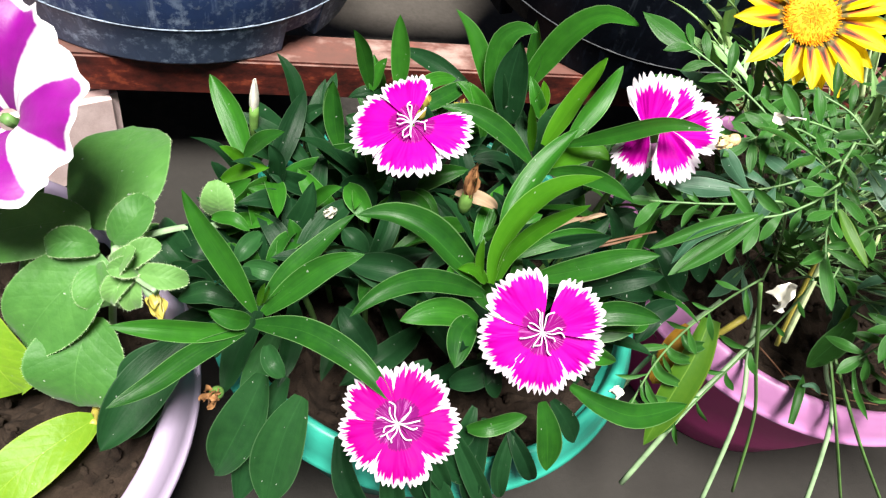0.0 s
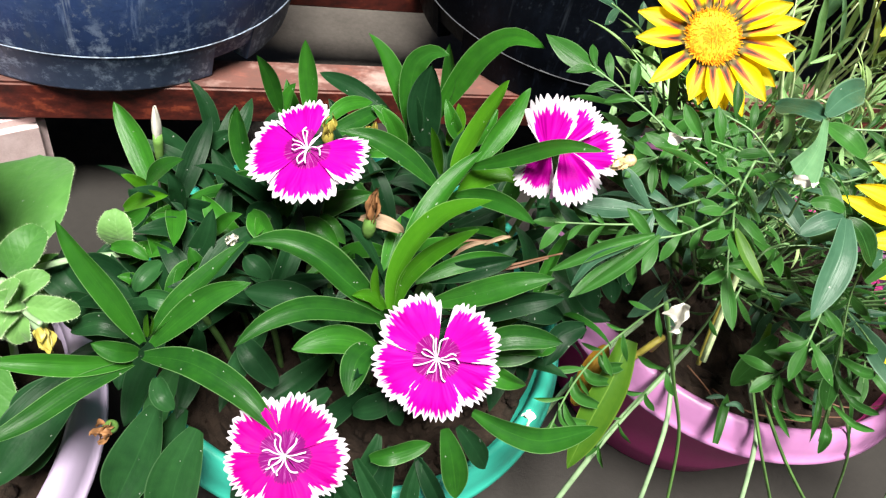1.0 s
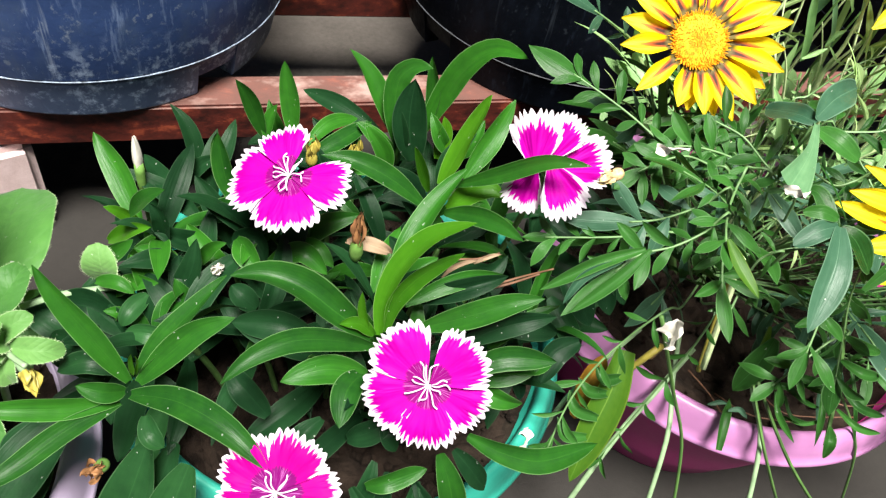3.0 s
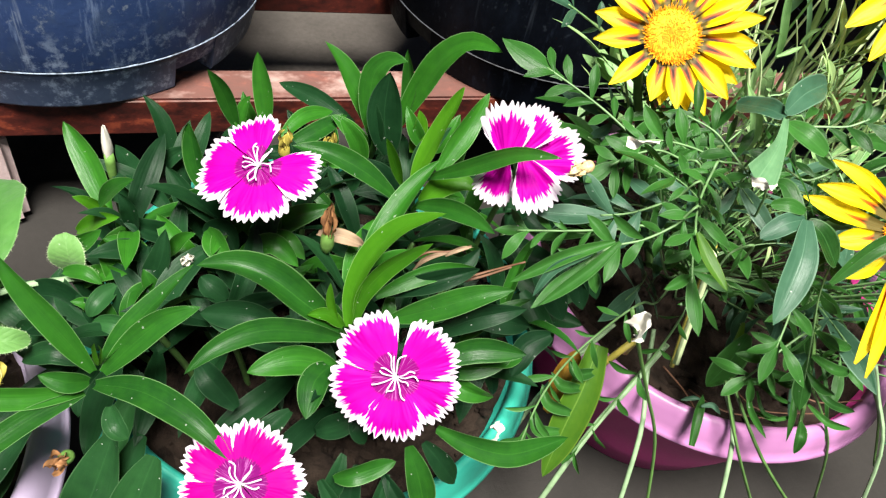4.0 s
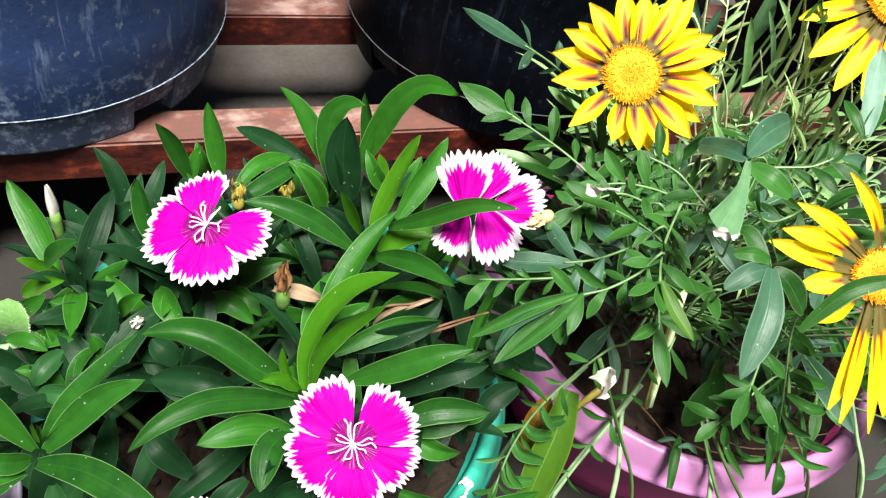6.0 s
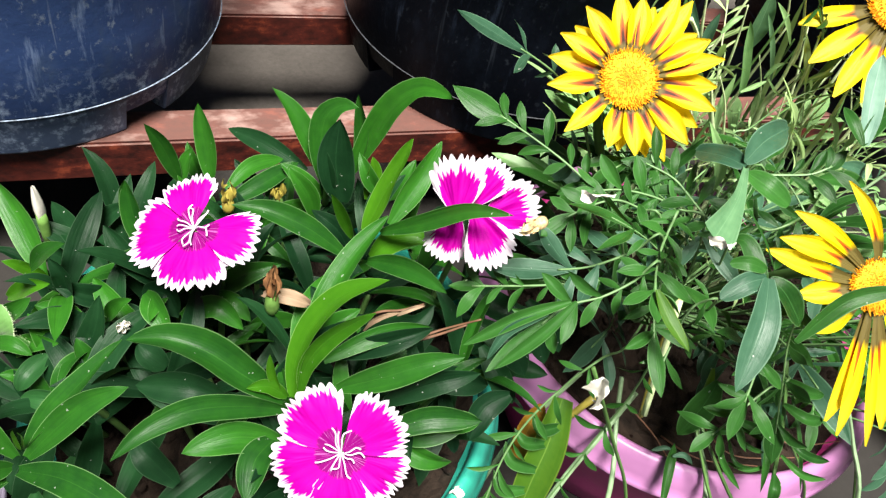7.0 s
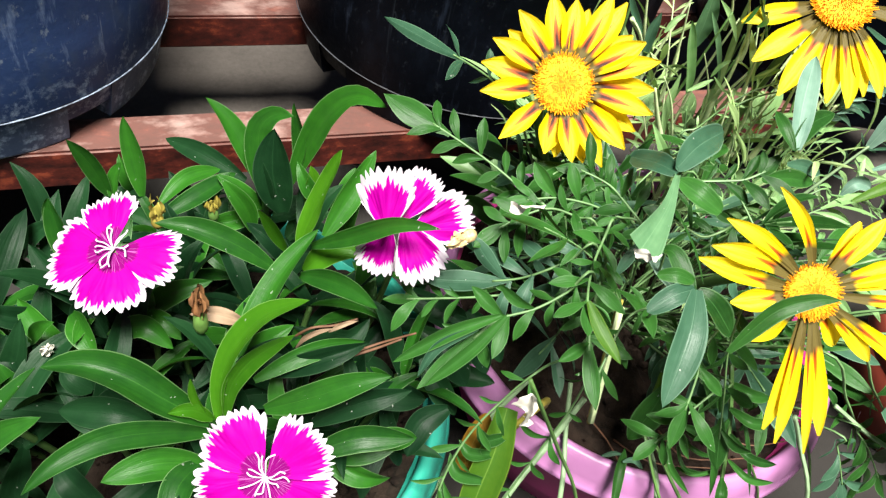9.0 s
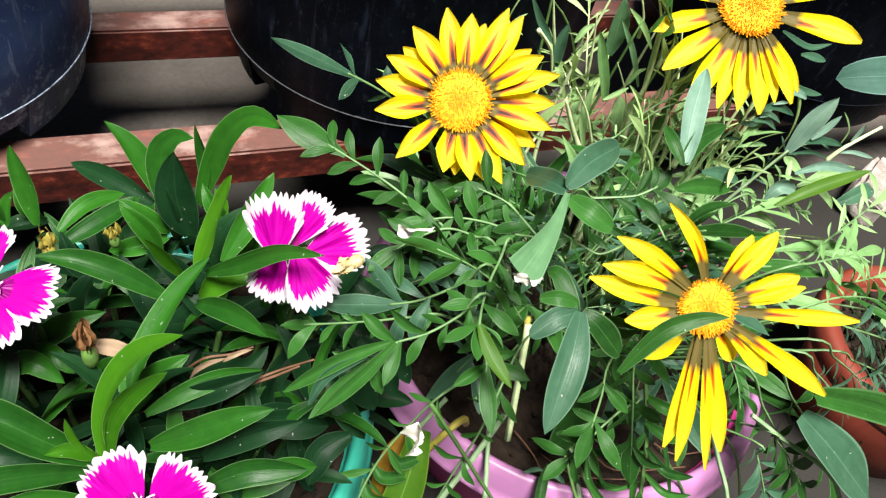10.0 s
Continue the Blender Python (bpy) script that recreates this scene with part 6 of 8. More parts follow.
blade(dianthus, "leaf", (-0.0244, 0.1995, 0.1650), (-0.0465, 0.1952, 0.1800), 0.0092, 0.0040, mat=DIANTHUS_OLD_SHADED)
blade(dianthus, "leaf", (-0.0353, 0.1836, 0.1650), (-0.0582, 0.1771, 0.1800), 0.0088, 0.0040, mat=DIANTHUS_OLD_SHADED)
blade(dianthus, "leaf", (-0.0316, 0.1714, 0.1650), (-0.0481, 0.1576, 0.1650), 0.0088, 0.0040, mat=DIANTHUS_LEAF)
blade(dianthus, "leaf", (0.0421, 0.1615, 0.1750), (0.0627, 0.1609, 0.1900), 0.0087, 0.0040, mat=DIANTHUS_LEAF)
blade(dianthus, "leaf", (0.0314, 0.1472, 0.1750), (0.0444, 0.1252, 0.1700), 0.0088, 0.0040, mat=DIANTHUS_LEAF)
blade(dianthus, "leaf", (0.0609, 0.1374, 0.1750), (0.0816, 0.1350, 0.1850), 0.0081, 0.0040, mat=DIANTHUS_OLD_SHADED)
blade(dianthus, "leaf", (0.0637, 0.1240, 0.1700), (0.0899, 0.1068, 0.1600), 0.0085, 0.0040, mat=DIANTHUS_LEAF)
# gazania: pale stems and curling leaves over the front rim
stalk(gazania, "stem", [(0.1315, 0.0896, 0.0562), (0.1534, 0.1071, 0.1066), (0.1758, 0.1209, 0.1223), (0.1914, 0.1302, 0.1421)], 0.00151, STEM_GREY, 0.00136)
stalk(gazania, "stem", [(0.1673, 0.0712, 0.0612), (0.1760, 0.0997, 0.1111), (0.1845, 0.1237, 0.1257), (0.1881, 0.1390, 0.1421)], 0.00127, STEM_GREY, 0.00114)
stalk(gazania, "stem", [(0.1145, 0.1157, 0.0497), (0.1338, 0.1292, 0.1056), (0.1510, 0.1377, 0.1242), (0.1669, 0.1428, 0.1449)], 0.00126, STEM_GREY, 0.00114)
stalk(gazania, "stem", [(0.2122, 0.0547, 0.0737), (0.2171, 0.0863, 0.1193), (0.2211, 0.1087, 0.1279), (0.2216, 0.1229, 0.1407)], 0.00127, STEM_GREY, 0.00115)
leaf_along(gazania, [(0.1973, 0.0893, 0.1153), (0.2024, 0.1004, 0.1237), (0.2099, 0.1098, 0.1250)], 0.0050, GAZANIA_LEAF, shape='strap', fold=0.8)
leaf_along(gazania, [(0.2044, 0.1030, 0.1267), (0.2092, 0.1021, 0.1281), (0.2126, 0.0977, 0.1262)], 0.0027, GAZANIA_GREY)
leaf_along(gazania, [(0.2041, 0.1058, 0.1287), (0.2010, 0.1072, 0.1284), (0.1954, 0.1080, 0.1264)], 0.0023, GAZANIA_GREY)
leaf_along(gazania, [(0.2256, 0.1224, 0.1555), (0.2188, 0.1162, 0.1436), (0.2116, 0.1124, 0.1278)], 0.0131, GAZANIA_LEAF, fold=0.4)
leaf_along(gazania, [(0.2245, 0.1279, 0.1580), (0.2234, 0.1238, 0.1489), (0.2208, 0.1178, 0.1363)], 0.0051, GAZANIA_LIME, fold=0.7)
stalk(gazania, "stem", [(0.2367, 0.1121, 0.1862), (0.2370, 0.0942, 0.1643), (0.2321, 0.0740, 0.1407)], 0.00109, STEM, 0.00087)
leaf_along(gazania, [(0.2348, 0.0910, 0.1648), (0.2379, 0.0798, 0.1642), (0.2518, 0.0753, 0.1602)], 0.0040, GAZANIA_LEAF, fold=0.8)
leaf_along(gazania, [(0.2329, 0.0831, 0.1577), (0.2362, 0.0737, 0.1586), (0.2497, 0.0700, 0.1551)], 0.0034, GAZANIA_LEAF, fold=0.8)
leaf_along(gazania, [(0.2352, 0.0958, 0.1688), (0.2241, 0.0919, 0.1674), (0.2148, 0.1012, 0.1637)], 0.0046, GAZANIA_LEAF, fold=0.8)
leaf_along(gazania, [(0.2367, 0.1039, 0.1758), (0.2242, 0.1023, 0.1756), (0.2204, 0.1080, 0.1716)], 0.0052, GAZANIA_LEAF, fold=0.8)
leaf_along(gazania, [(0.2360, 0.0992, 0.1718), (0.2403, 0.0904, 0.1736), (0.2509, 0.0895, 0.1709)], 0.0052, GAZANIA_LEAF, fold=0.8)
leaf_along(gazania, [(0.2294, 0.0781, 0.1522), (0.2247, 0.0714, 0.1516), (0.2256, 0.0683, 0.1428)], 0.0052, GAZANIA_LEAF, fold=0.8)
leaf_along(gazania, [(0.2377, 0.1073, 0.1789), (0.2417, 0.0991, 0.1810), (0.2522, 0.0976, 0.1779)], 0.0052, GAZANIA_LEAF, fold=0.8)
leaf_along(gazania, [(0.2336, 0.0902, 0.1636), (0.2224, 0.0902, 0.1653), (0.2172, 0.0974, 0.1618)], 0.0034, GAZANIA_LEAF, fold=0.8)
leaf_along(gazania, [(0.2175, 0.1004, 0.1467), (0.2147, 0.0905, 0.1432), (0.2238, 0.0798, 0.1334)], 0.0032, GAZANIA_LEAF, shape='strap', fold=0.9)
leaf_along(gazania, [(0.2222, 0.1001, 0.1487), (0.2274, 0.0915, 0.1496), (0.2356, 0.0894, 0.1463)], 0.0022, GAZANIA_LEAF, shape='strap', fold=0.9)
leaf_along(gazania, [(0.2211, 0.0979, 0.1465), (0.2206, 0.0880, 0.1438), (0.2332, 0.0838, 0.1408)], 0.0022, GAZANIA_LEAF, shape='strap', fold=0.9)
leaf_along(gazania, [(0.2373, 0.0952, 0.1517), (0.2326, 0.0847, 0.1467), (0.2320, 0.0765, 0.1346)], 0.0032, GAZANIA_LEAF, shape='strap', fold=0.9)
leaf_along(gazania, [(0.2492, 0.1054, 0.1651), (0.2473, 0.0888, 0.1566), (0.2486, 0.0711, 0.1379)], 0.0022, GAZANIA_LEAF, shape='strap', fold=0.9)
leaf_along(gazania, [(0.2124, 0.1033, 0.1467), (0.2193, 0.0998, 0.1525), (0.2271, 0.0960, 0.1477)], 0.0032, GAZANIA_LEAF, shape='strap', fold=0.9)
leaf_along(gazania, [(0.2200, 0.0906, 0.1402), (0.2248, 0.0848, 0.1432), (0.2381, 0.0847, 0.1438)], 0.0019, GAZANIA_LEAF, shape='strap', fold=0.9)
leaf_along(gazania, [(0.2345, 0.1230, 0.1722), (0.2324, 0.1155, 0.1600), (0.2257, 0.1071, 0.1476)], 0.0039, GAZANIA_GREY, shape='strap')
leaf_along(gazania, [(0.2403, 0.1044, 0.1603), (0.2386, 0.0941, 0.1460), (0.2380, 0.0822, 0.1337)], 0.0026, GAZANIA_GREY, shape='strap')
stalk(gazania, "stem", [(0.2833, 0.0886, 0.1756), (0.2966, 0.0792, 0.1675), (0.3210, 0.0569, 0.1543), (0.3416, 0.0341, 0.1082)], 0.00113, STEM_GREY, 0.00101)
lobed_leaf(gazania, [(0.2859, 0.0815, 0.1643), (0.2905, 0.0720, 0.1523), (0.2983, 0.0581, 0.1313)], 0.0164, 4, 0.0148, 0.0059, GAZANIA_GREY, seed=86)
lobed_leaf(gazania, [(0.2909, 0.0836, 0.1684), (0.3027, 0.0732, 0.1588), (0.3159, 0.0550, 0.1370)], 0.0164, 4, 0.0148, 0.0059, GAZANIA_LEAF, seed=87)
stalk(gazania, "stem", [(0.2589, 0.0878, 0.1773), (0.2650, 0.0794, 0.1640), (0.2708, 0.0609, 0.1413), (0.2766, 0.0383, 0.0835)], 0.00110, STEM_GREY, 0.00099)
stalk(gazania, "stem", [(0.2575, 0.0965, 0.1400), (0.2756, 0.0799, 0.1120), (0.2953, 0.0671, 0.0600)], 0.0007, STEM)
stalk(gazania, "stem", [(0.2638, 0.1057, 0.1700), (0.2930, 0.0974, 0.1400), (0.3094, 0.0872, 0.1180), (0.3162, 0.0702, 0.0900)], 0.0007, STEM)
# dianthus: low leaves round the shoots
blade(dianthus, "leaf", (0.0573, 0.2272, 0.1700), (0.0451, 0.2332, 0.1980), 0.0087, 0.0020, mat=DIANTHUS_LEAF)
blade(dianthus, "leaf", (0.0796, 0.2110, 0.1720), (0.0946, 0.2221, 0.2000), 0.0092, 0.0030, mat=DIANTHUS_OLD_SHADED)
blade(dianthus, "leaf", (0.0923, 0.2037, 0.1750), (0.1006, 0.2144, 0.2000), 0.0082, 0.0020, mat=DIANTHUS_LEAF)
blade(dianthus, "leaf", (0.0346, 0.2175, 0.1700), (0.0224, 0.2277, 0.1920), 0.0085, 0.0020, mat=DIANTHUS_OLD_SHADED)
blade(dianthus, "leaf", (0.0938, 0.1834, 0.1800), (0.1028, 0.1945, 0.2000), 0.0079, 0.0020, mat=DIANTHUS_LEAF)
blade(dianthus, "leaf", (0.0683, 0.2028, 0.1720), (0.0527, 0.2143, 0.1900), 0.0089, 0.0030, mat=DIANTHUS_OLD_SHADED)
blade(dianthus, "leaf", (-0.0354, 0.2267, 0.1650), (-0.0177, 0.2297, 0.1850), 0.0082, 0.0020, mat=DIANTHUS_OLD_SHADED)
blade(dianthus, "leaf", (-0.0287, 0.2161, 0.1650), (-0.0075, 0.2104, 0.1800), 0.0085, 0.0030, mat=DIANTHUS_LEAF)
blade(dianthus, "leaf", (-0.0429, 0.2217, 0.1600), (-0.0616, 0.2234, 0.1700), 0.0081, 0.0030, mat=DIANTHUS_OLD_SHADED)
blade(dianthus, "leaf", (-0.0384, 0.2082, 0.1600), (-0.0587, 0.1986, 0.1550), 0.0084, 0.0040, mat=DIANTHUS_LEAF)
blade(dianthus, "leaf", (-0.0225, 0.1962, 0.1650), (-0.0407, 0.1839, 0.1600), 0.0082, 0.0040, mat=DIANTHUS_OLD_SHADED)
blade(dianthus, "leaf", (0.0341, 0.0942, 0.1450), (0.0308, 0.0718, 0.1100), 0.0096, 0.0040, mat=DIANTHUS_OLD_SHADED)
blade(dianthus, "leaf", (0.0194, 0.0908, 0.1450), (0.0393, 0.0690, 0.1080), 0.0092, 0.0040, mat=DIANTHUS_OLD_SHADED)
blade(dianthus, "leaf", (0.0455, 0.0905, 0.1400), (0.0442, 0.0730, 0.1120), 0.0082, 0.0040, mat=DIANTHUS_OLD_SHADED)
blade(dianthus, "leaf", (0.0122, 0.0939, 0.1500), (0.0139, 0.0743, 0.1120), 0.0094, 0.0040, mat=DIANTHUS_OLD_SHADED)
blade(dianthus, "dry_leaf", (0.0617, 0.1508, 0.1900), (0.0753, 0.1509, 0.1990), 0.0020, 0.0040, mat=DRY_LEAF, wave=0.3, fold=0.9)
blade(dianthus, "dry_leaf", (0.0731, 0.1502, 0.1980), (0.0836, 0.1506, 0.2020), 0.0018, 0.0030, mat=DRY_LEAF, wave=0.3, fold=0.9)
stalk(dianthus, "twig", [(0.0759, 0.1455, 0.1860), (0.0883, 0.1447, 0.1900), (0.0990, 0.1431, 0.1970)], 0.0008, STEM_BROWN, 0.0004)
# gazania: pale stems and upright leaves at the far side
stalk(gazania, "stem", [(0.2900, 0.2380, 0.2023), (0.2868, 0.2380, 0.2207), (0.2880, 0.2380, 0.2375), (0.2823, 0.2380, 0.2682)], 0.00168, STEM_LIGHT, 0.00050)
stalk(gazania, "stem", [(0.3037, 0.2320, 0.1819), (0.2970, 0.2320, 0.2183), (0.2927, 0.2320, 0.2438), (0.2859, 0.2320, 0.2668)], 0.00127, STEM_LIGHT, 0.00038)
stalk(gazania, "stem", [(0.2561, 0.2250, 0.2055), (0.2458, 0.2250, 0.2217), (0.2346, 0.2250, 0.2416)], 0.00193, STEM_LIGHT, 0.00058)
stalk(gazania, "stem", [(0.2608, 0.2450, 0.2145), (0.2572, 0.2450, 0.2397), (0.2541, 0.2450, 0.2550), (0.2496, 0.2450, 0.2719)], 0.00096, STEM_LIGHT, 0.00029)
stalk(gazania, "stem", [(0.3010, 0.2250, 0.1914), (0.2994, 0.2250, 0.2174), (0.2958, 0.2250, 0.2307)], 0.00112, STEM_LIGHT, 0.00034)
stalk(gazania, "stem", [(0.3130, 0.2280, 0.1872), (0.3104, 0.2280, 0.2093), (0.3135, 0.2280, 0.2292)], 0.00089, STEM_LIGHT, 0.00027)
stalk(gazania, "stem", [(0.3163, 0.2220, 0.1925), (0.3182, 0.2220, 0.2116), (0.3139, 0.2220, 0.2434)], 0.00191, STEM_LIGHT, 0.00057)
stalk(gazania, "stem", [(0.2398, 0.2500, 0.2463), (0.2339, 0.2500, 0.2611), (0.2280, 0.2500, 0.2780)], 0.00107, STEM_LIGHT, 0.00032)
stalk(gazania, "stem", [(0.2820, 0.2500, 0.2546), (0.2799, 0.2500, 0.2657), (0.2730, 0.2500, 0.2780)], 0.00095, STEM_LIGHT, 0.00028)
stalk(gazania, "stem", [(0.2854, 0.2200, 0.1966), (0.2808, 0.2200, 0.2189), (0.2740, 0.2200, 0.2423)], 0.00075, STEM_LIGHT, 0.00022)
stalk(gazania, "stem", [(0.3023, 0.2500, 0.2361), (0.2998, 0.2500, 0.2483), (0.2825, 0.2500, 0.2780)], 0.00132, STEM_LIGHT, 0.00040)
stalk(gazania, "stem", [(0.2901, 0.2400, 0.1958), (0.2833, 0.2400, 0.2236), (0.2673, 0.2400, 0.2487)], 0.00077, STEM_LIGHT, 0.00023)
stalk(gazania, "stem", [(0.2673, 0.2320, 0.2027), (0.2556, 0.2320, 0.2256), (0.2431, 0.2320, 0.2424)], 0.00082, STEM_LIGHT, 0.00025)
stalk(gazania, "stem", [(0.2233, 0.2460, 0.2639), (0.2331, 0.2460, 0.2531), (0.2386, 0.2460, 0.2378)], 0.00108, STEM_LIGHT, 0.00033)
leaf_along(gazania, [(0.2709, 0.2520, 0.2439), (0.2701, 0.2520, 0.2572), (0.2668, 0.2520, 0.2751)], 0.0089, GAZANIA_PALE)
leaf_along(gazania, [(0.2677, 0.2380, 0.2272), (0.2575, 0.2380, 0.2487), (0.2486, 0.2380, 0.2679)], 0.0066, GAZANIA_SUNLIT)
leaf_along(gazania, [(0.2936, 0.2480, 0.2264), (0.2802, 0.2480, 0.2484), (0.2664, 0.2480, 0.2663)], 0.0036, GAZANIA_PALE)
leaf_along(gazania, [(0.2909, 0.2480, 0.2490), (0.2814, 0.2480, 0.2606), (0.2682, 0.2480, 0.2721)], 0.0035, GAZANIA_SUNLIT)
leaf_along(gazania, [(0.2629, 0.2340, 0.2013), (0.2549, 0.2340, 0.2240), (0.2535, 0.2340, 0.2432)], 0.0050, GAZANIA_SUNLIT)
leaf_along(gazania, [(0.2389, 0.2460, 0.2435), (0.2370, 0.2460, 0.2566), (0.2377, 0.2460, 0.2671)], 0.0052, GAZANIA_GREY)
leaf_along(gazania, [(0.2185, 0.2500, 0.2764), (0.2258, 0.2500, 0.2647), (0.2374, 0.2500, 0.2520)], 0.0039, GAZANIA_GREY)
leaf_along(gazania, [(0.2452, 0.2470, 0.2557), (0.2479, 0.2470, 0.2619), (0.2526, 0.2470, 0.2654)], 0.0028, GAZANIA_SUNLIT)
leaf_along(gazania, [(0.2766, 0.2360, 0.2376), (0.2875, 0.2360, 0.2287), (0.2962, 0.2360, 0.2260)], 0.0023, GAZANIA_SUNLIT)
leaf_along(gazania, [(0.2649, 0.2360, 0.2300), (0.2711, 0.2360, 0.2328), (0.2771, 0.2360, 0.2365)], 0.0026, GAZANIA_SUNLIT)
leaf_along(gazania, [(0.3009, 0.2400, 0.2353), (0.3011, 0.2400, 0.2455), (0.3003, 0.2400, 0.2553)], 0.0033, GAZANIA_SUNLIT)
leaf_along(gazania, [(0.3010, 0.2360, 0.2342), (0.3071, 0.2360, 0.2381), (0.3161, 0.2360, 0.2407)], 0.0034, GAZANIA_SUNLIT)
leaf_along(gazania, [(0.2855, 0.2400, 0.2441), (0.2810, 0.2400, 0.2413), (0.2787, 0.2400, 0.2344)], 0.0023, GAZANIA_SUNLIT)
leaf_along(gazania, [(0.3245, 0.2150, 0.2079), (0.3166, 0.2150, 0.2202), (0.3037, 0.2150, 0.2321)], 0.0051, GAZANIA_SUNLIT)
leaf_along(gazania, [(0.3755, 0.2350, 0.2504), (0.3871, 0.2350, 0.2479), (0.3965, 0.2350, 0.2454)], 0.0046, GAZANIA_GREY)
leaf_along(gazania, [(0.3593, 0.2400, 0.2616), (0.3842, 0.2400, 0.2508), (0.3998, 0.2400, 0.2524)], 0.0042, GAZANIA_GREY)
leaf_along(gazania, [(0.3774, 0.2350, 0.2331), (0.3960, 0.2350, 0.2253), (0.4114, 0.2350, 0.2220)], 0.0045, GAZANIA_GREY)
lobed_leaf(gazania, [(0.2629, 0.2260, 0.2051), (0.2766, 0.2260, 0.2184), (0.2872, 0.2260, 0.2325), (0.3100, 0.2260, 0.2425)], 0.0067, 6, 0.0067, 0.0020, GAZANIA_SUNLIT, seed=81, slim=0.6)
lobed_leaf(gazania, [(0.2667, 0.2300, 0.1928), (0.2706, 0.2300, 0.2065), (0.2627, 0.2300, 0.2267)], 0.0068, 4, 0.0051, 0.0020, GAZANIA_SUNLIT, seed=82, slim=0.6)
lobed_leaf(gazania, [(0.3364, 0.2000, 0.1940), (0.3540, 0.2000, 0.2019), (0.3628, 0.2000, 0.2179), (0.3858, 0.2000, 0.2227)], 0.0088, 6, 0.0071, 0.0021, GAZANIA_GREY, seed=83, slim=0.5)
lobed_leaf(gazania, [(0.3313, 0.1900, 0.1973), (0.3642, 0.1900, 0.1902), (0.4022, 0.1900, 0.1738)], 0.0091, 5, 0.0073, 0.0022, GAZANIA_SUNLIT, seed=84, slim=0.5)
lobed_leaf(gazania, [(0.3173, 0.2050, 0.2245), (0.3265, 0.2050, 0.2388), (0.3391, 0.2050, 0.2421)], 0.0099, 3, 0.0099, 0.0036, GAZANIA_GREY, seed=85)
stalk(gazania, "stem", [(0.2746, 0.2220, 0.1798), (0.2761, 0.2220, 0.2108), (0.2851, 0.2220, 0.2318), (0.3076, 0.2220, 0.2386), (0.3263, 0.2220, 0.2360)], 0.00084, STEM, 0.00025)
# gazania: the hoary shoot beside the hanging flower
stalk(gazania, "stem", [(0.3254, 0.1950, 0.1745), (0.3415, 0.1950, 0.2029), (0.3541, 0.1950, 0.2235)], 0.00100, STEM_GREY, 0.00060)
leaf_along(gazania, [(0.3539, 0.1950, 0.2229), (0.3571, 0.1950, 0.2414), (0.3632, 0.1950, 0.2560)], 0.0099, GAZANIA_HOARY, fold=0.4)
leaf_along(gazania, [(0.3415, 0.1930, 0.2157), (0.3376, 0.1930, 0.2214), (0.3276, 0.1930, 0.2271)], 0.0019, GAZANIA_SUNLIT)
leaf_along(gazania, [(0.3489, 0.1930, 0.2161), (0.3562, 0.1930, 0.2097), (0.3609, 0.1930, 0.2028)], 0.0020, GAZANIA_SUNLIT)
leaf_along(gazania, [(0.3438, 0.1930, 0.2086), (0.3526, 0.1930, 0.2019), (0.3580, 0.1930, 0.1927)], 0.0022, GAZANIA_SUNLIT)
leaf_along(gazania, [(0.3479, 0.1930, 0.1968), (0.3413, 0.1930, 0.1999), (0.3378, 0.1930, 0.1995)], 0.0020, GAZANIA_SUNLIT)
leaf_along(gazania, [(0.3424, 0.1930, 0.2235), (0.3425, 0.1930, 0.2260), (0.3418, 0.1930, 0.2293)], 0.0017, GAZANIA_SUNLIT)
leaf_along(gazania, [(0.3570, 0.1930, 0.2295), (0.3697, 0.1930, 0.2297), (0.3879, 0.1930, 0.2245)], 0.0041, GAZANIA_GREY)
leaf_along(gazania, [(0.3618, 0.1930, 0.2315), (0.3662, 0.1930, 0.2373), (0.3713, 0.1930, 0.2457)], 0.0036, GAZANIA_HOARY)
leaf_along(gazania, [(0.3857, 0.1930, 0.2264), (0.3836, 0.1930, 0.2356), (0.3708, 0.1930, 0.2481)], 0.0019, GAZANIA_SUNLIT)
leaf_along(gazania, [(0.3530, 0.1930, 0.2229), (0.3693, 0.1930, 0.2219), (0.3848, 0.1930, 0.2157)], 0.0020, GAZANIA_GREY)
leaf_along(gazania, [(0.3682, 0.1930, 0.2075), (0.3880, 0.1930, 0.2101), (0.4194, 0.1930, 0.2007)], 0.0054, GAZANIA_HOARY)
leaf_along(gazania, [(0.3598, 0.1930, 0.1892), (0.3643, 0.1930, 0.1980), (0.3790, 0.1930, 0.1930)], 0.0078, GAZANIA_HOARY)
leaf_along(gazania, [(0.3542, 0.1930, 0.2086), (0.3711, 0.1930, 0.2035), (0.3935, 0.1930, 0.1961)], 0.0018, GAZANIA_SUNLIT)
leaf_along(gazania, [(0.3589, 0.1850, 0.1931), (0.3789, 0.1850, 0.2024), (0.4136, 0.1850, 0.2112)], 0.0072, GAZANIA_LIME)
stalk(gazania, "stem", [(0.3970, 0.2000, 0.2064), (0.4038, 0.2000, 0.2154), (0.4207, 0.2000, 0.2273)], 0.00135, STEM_LIGHT, 0.00081)
leaf_along(gazania, [(0.4029, 0.2000, 0.2113), (0.4141, 0.2000, 0.2100), (0.4349, 0.2000, 0.2032)], 0.0026, GAZANIA_HOARY)
leaf_along(gazania, [(0.4047, 0.2000, 0.2194), (0.4058, 0.2000, 0.2247), (0.4056, 0.2000, 0.2314)], 0.0024, GAZANIA_HOARY)
leaf_along(gazania, [(0.2921, 0.1850, 0.2265), (0.3037, 0.1850, 0.2241), (0.3186, 0.1850, 0.2176)], 0.0068, GAZANIA_GREY)
leaf_along(gazania, [(0.2764, 0.1800, 0.2230), (0.2908, 0.1800, 0.2228), (0.3107, 0.1800, 0.2174)], 0.0085, GAZANIA_LEAF)
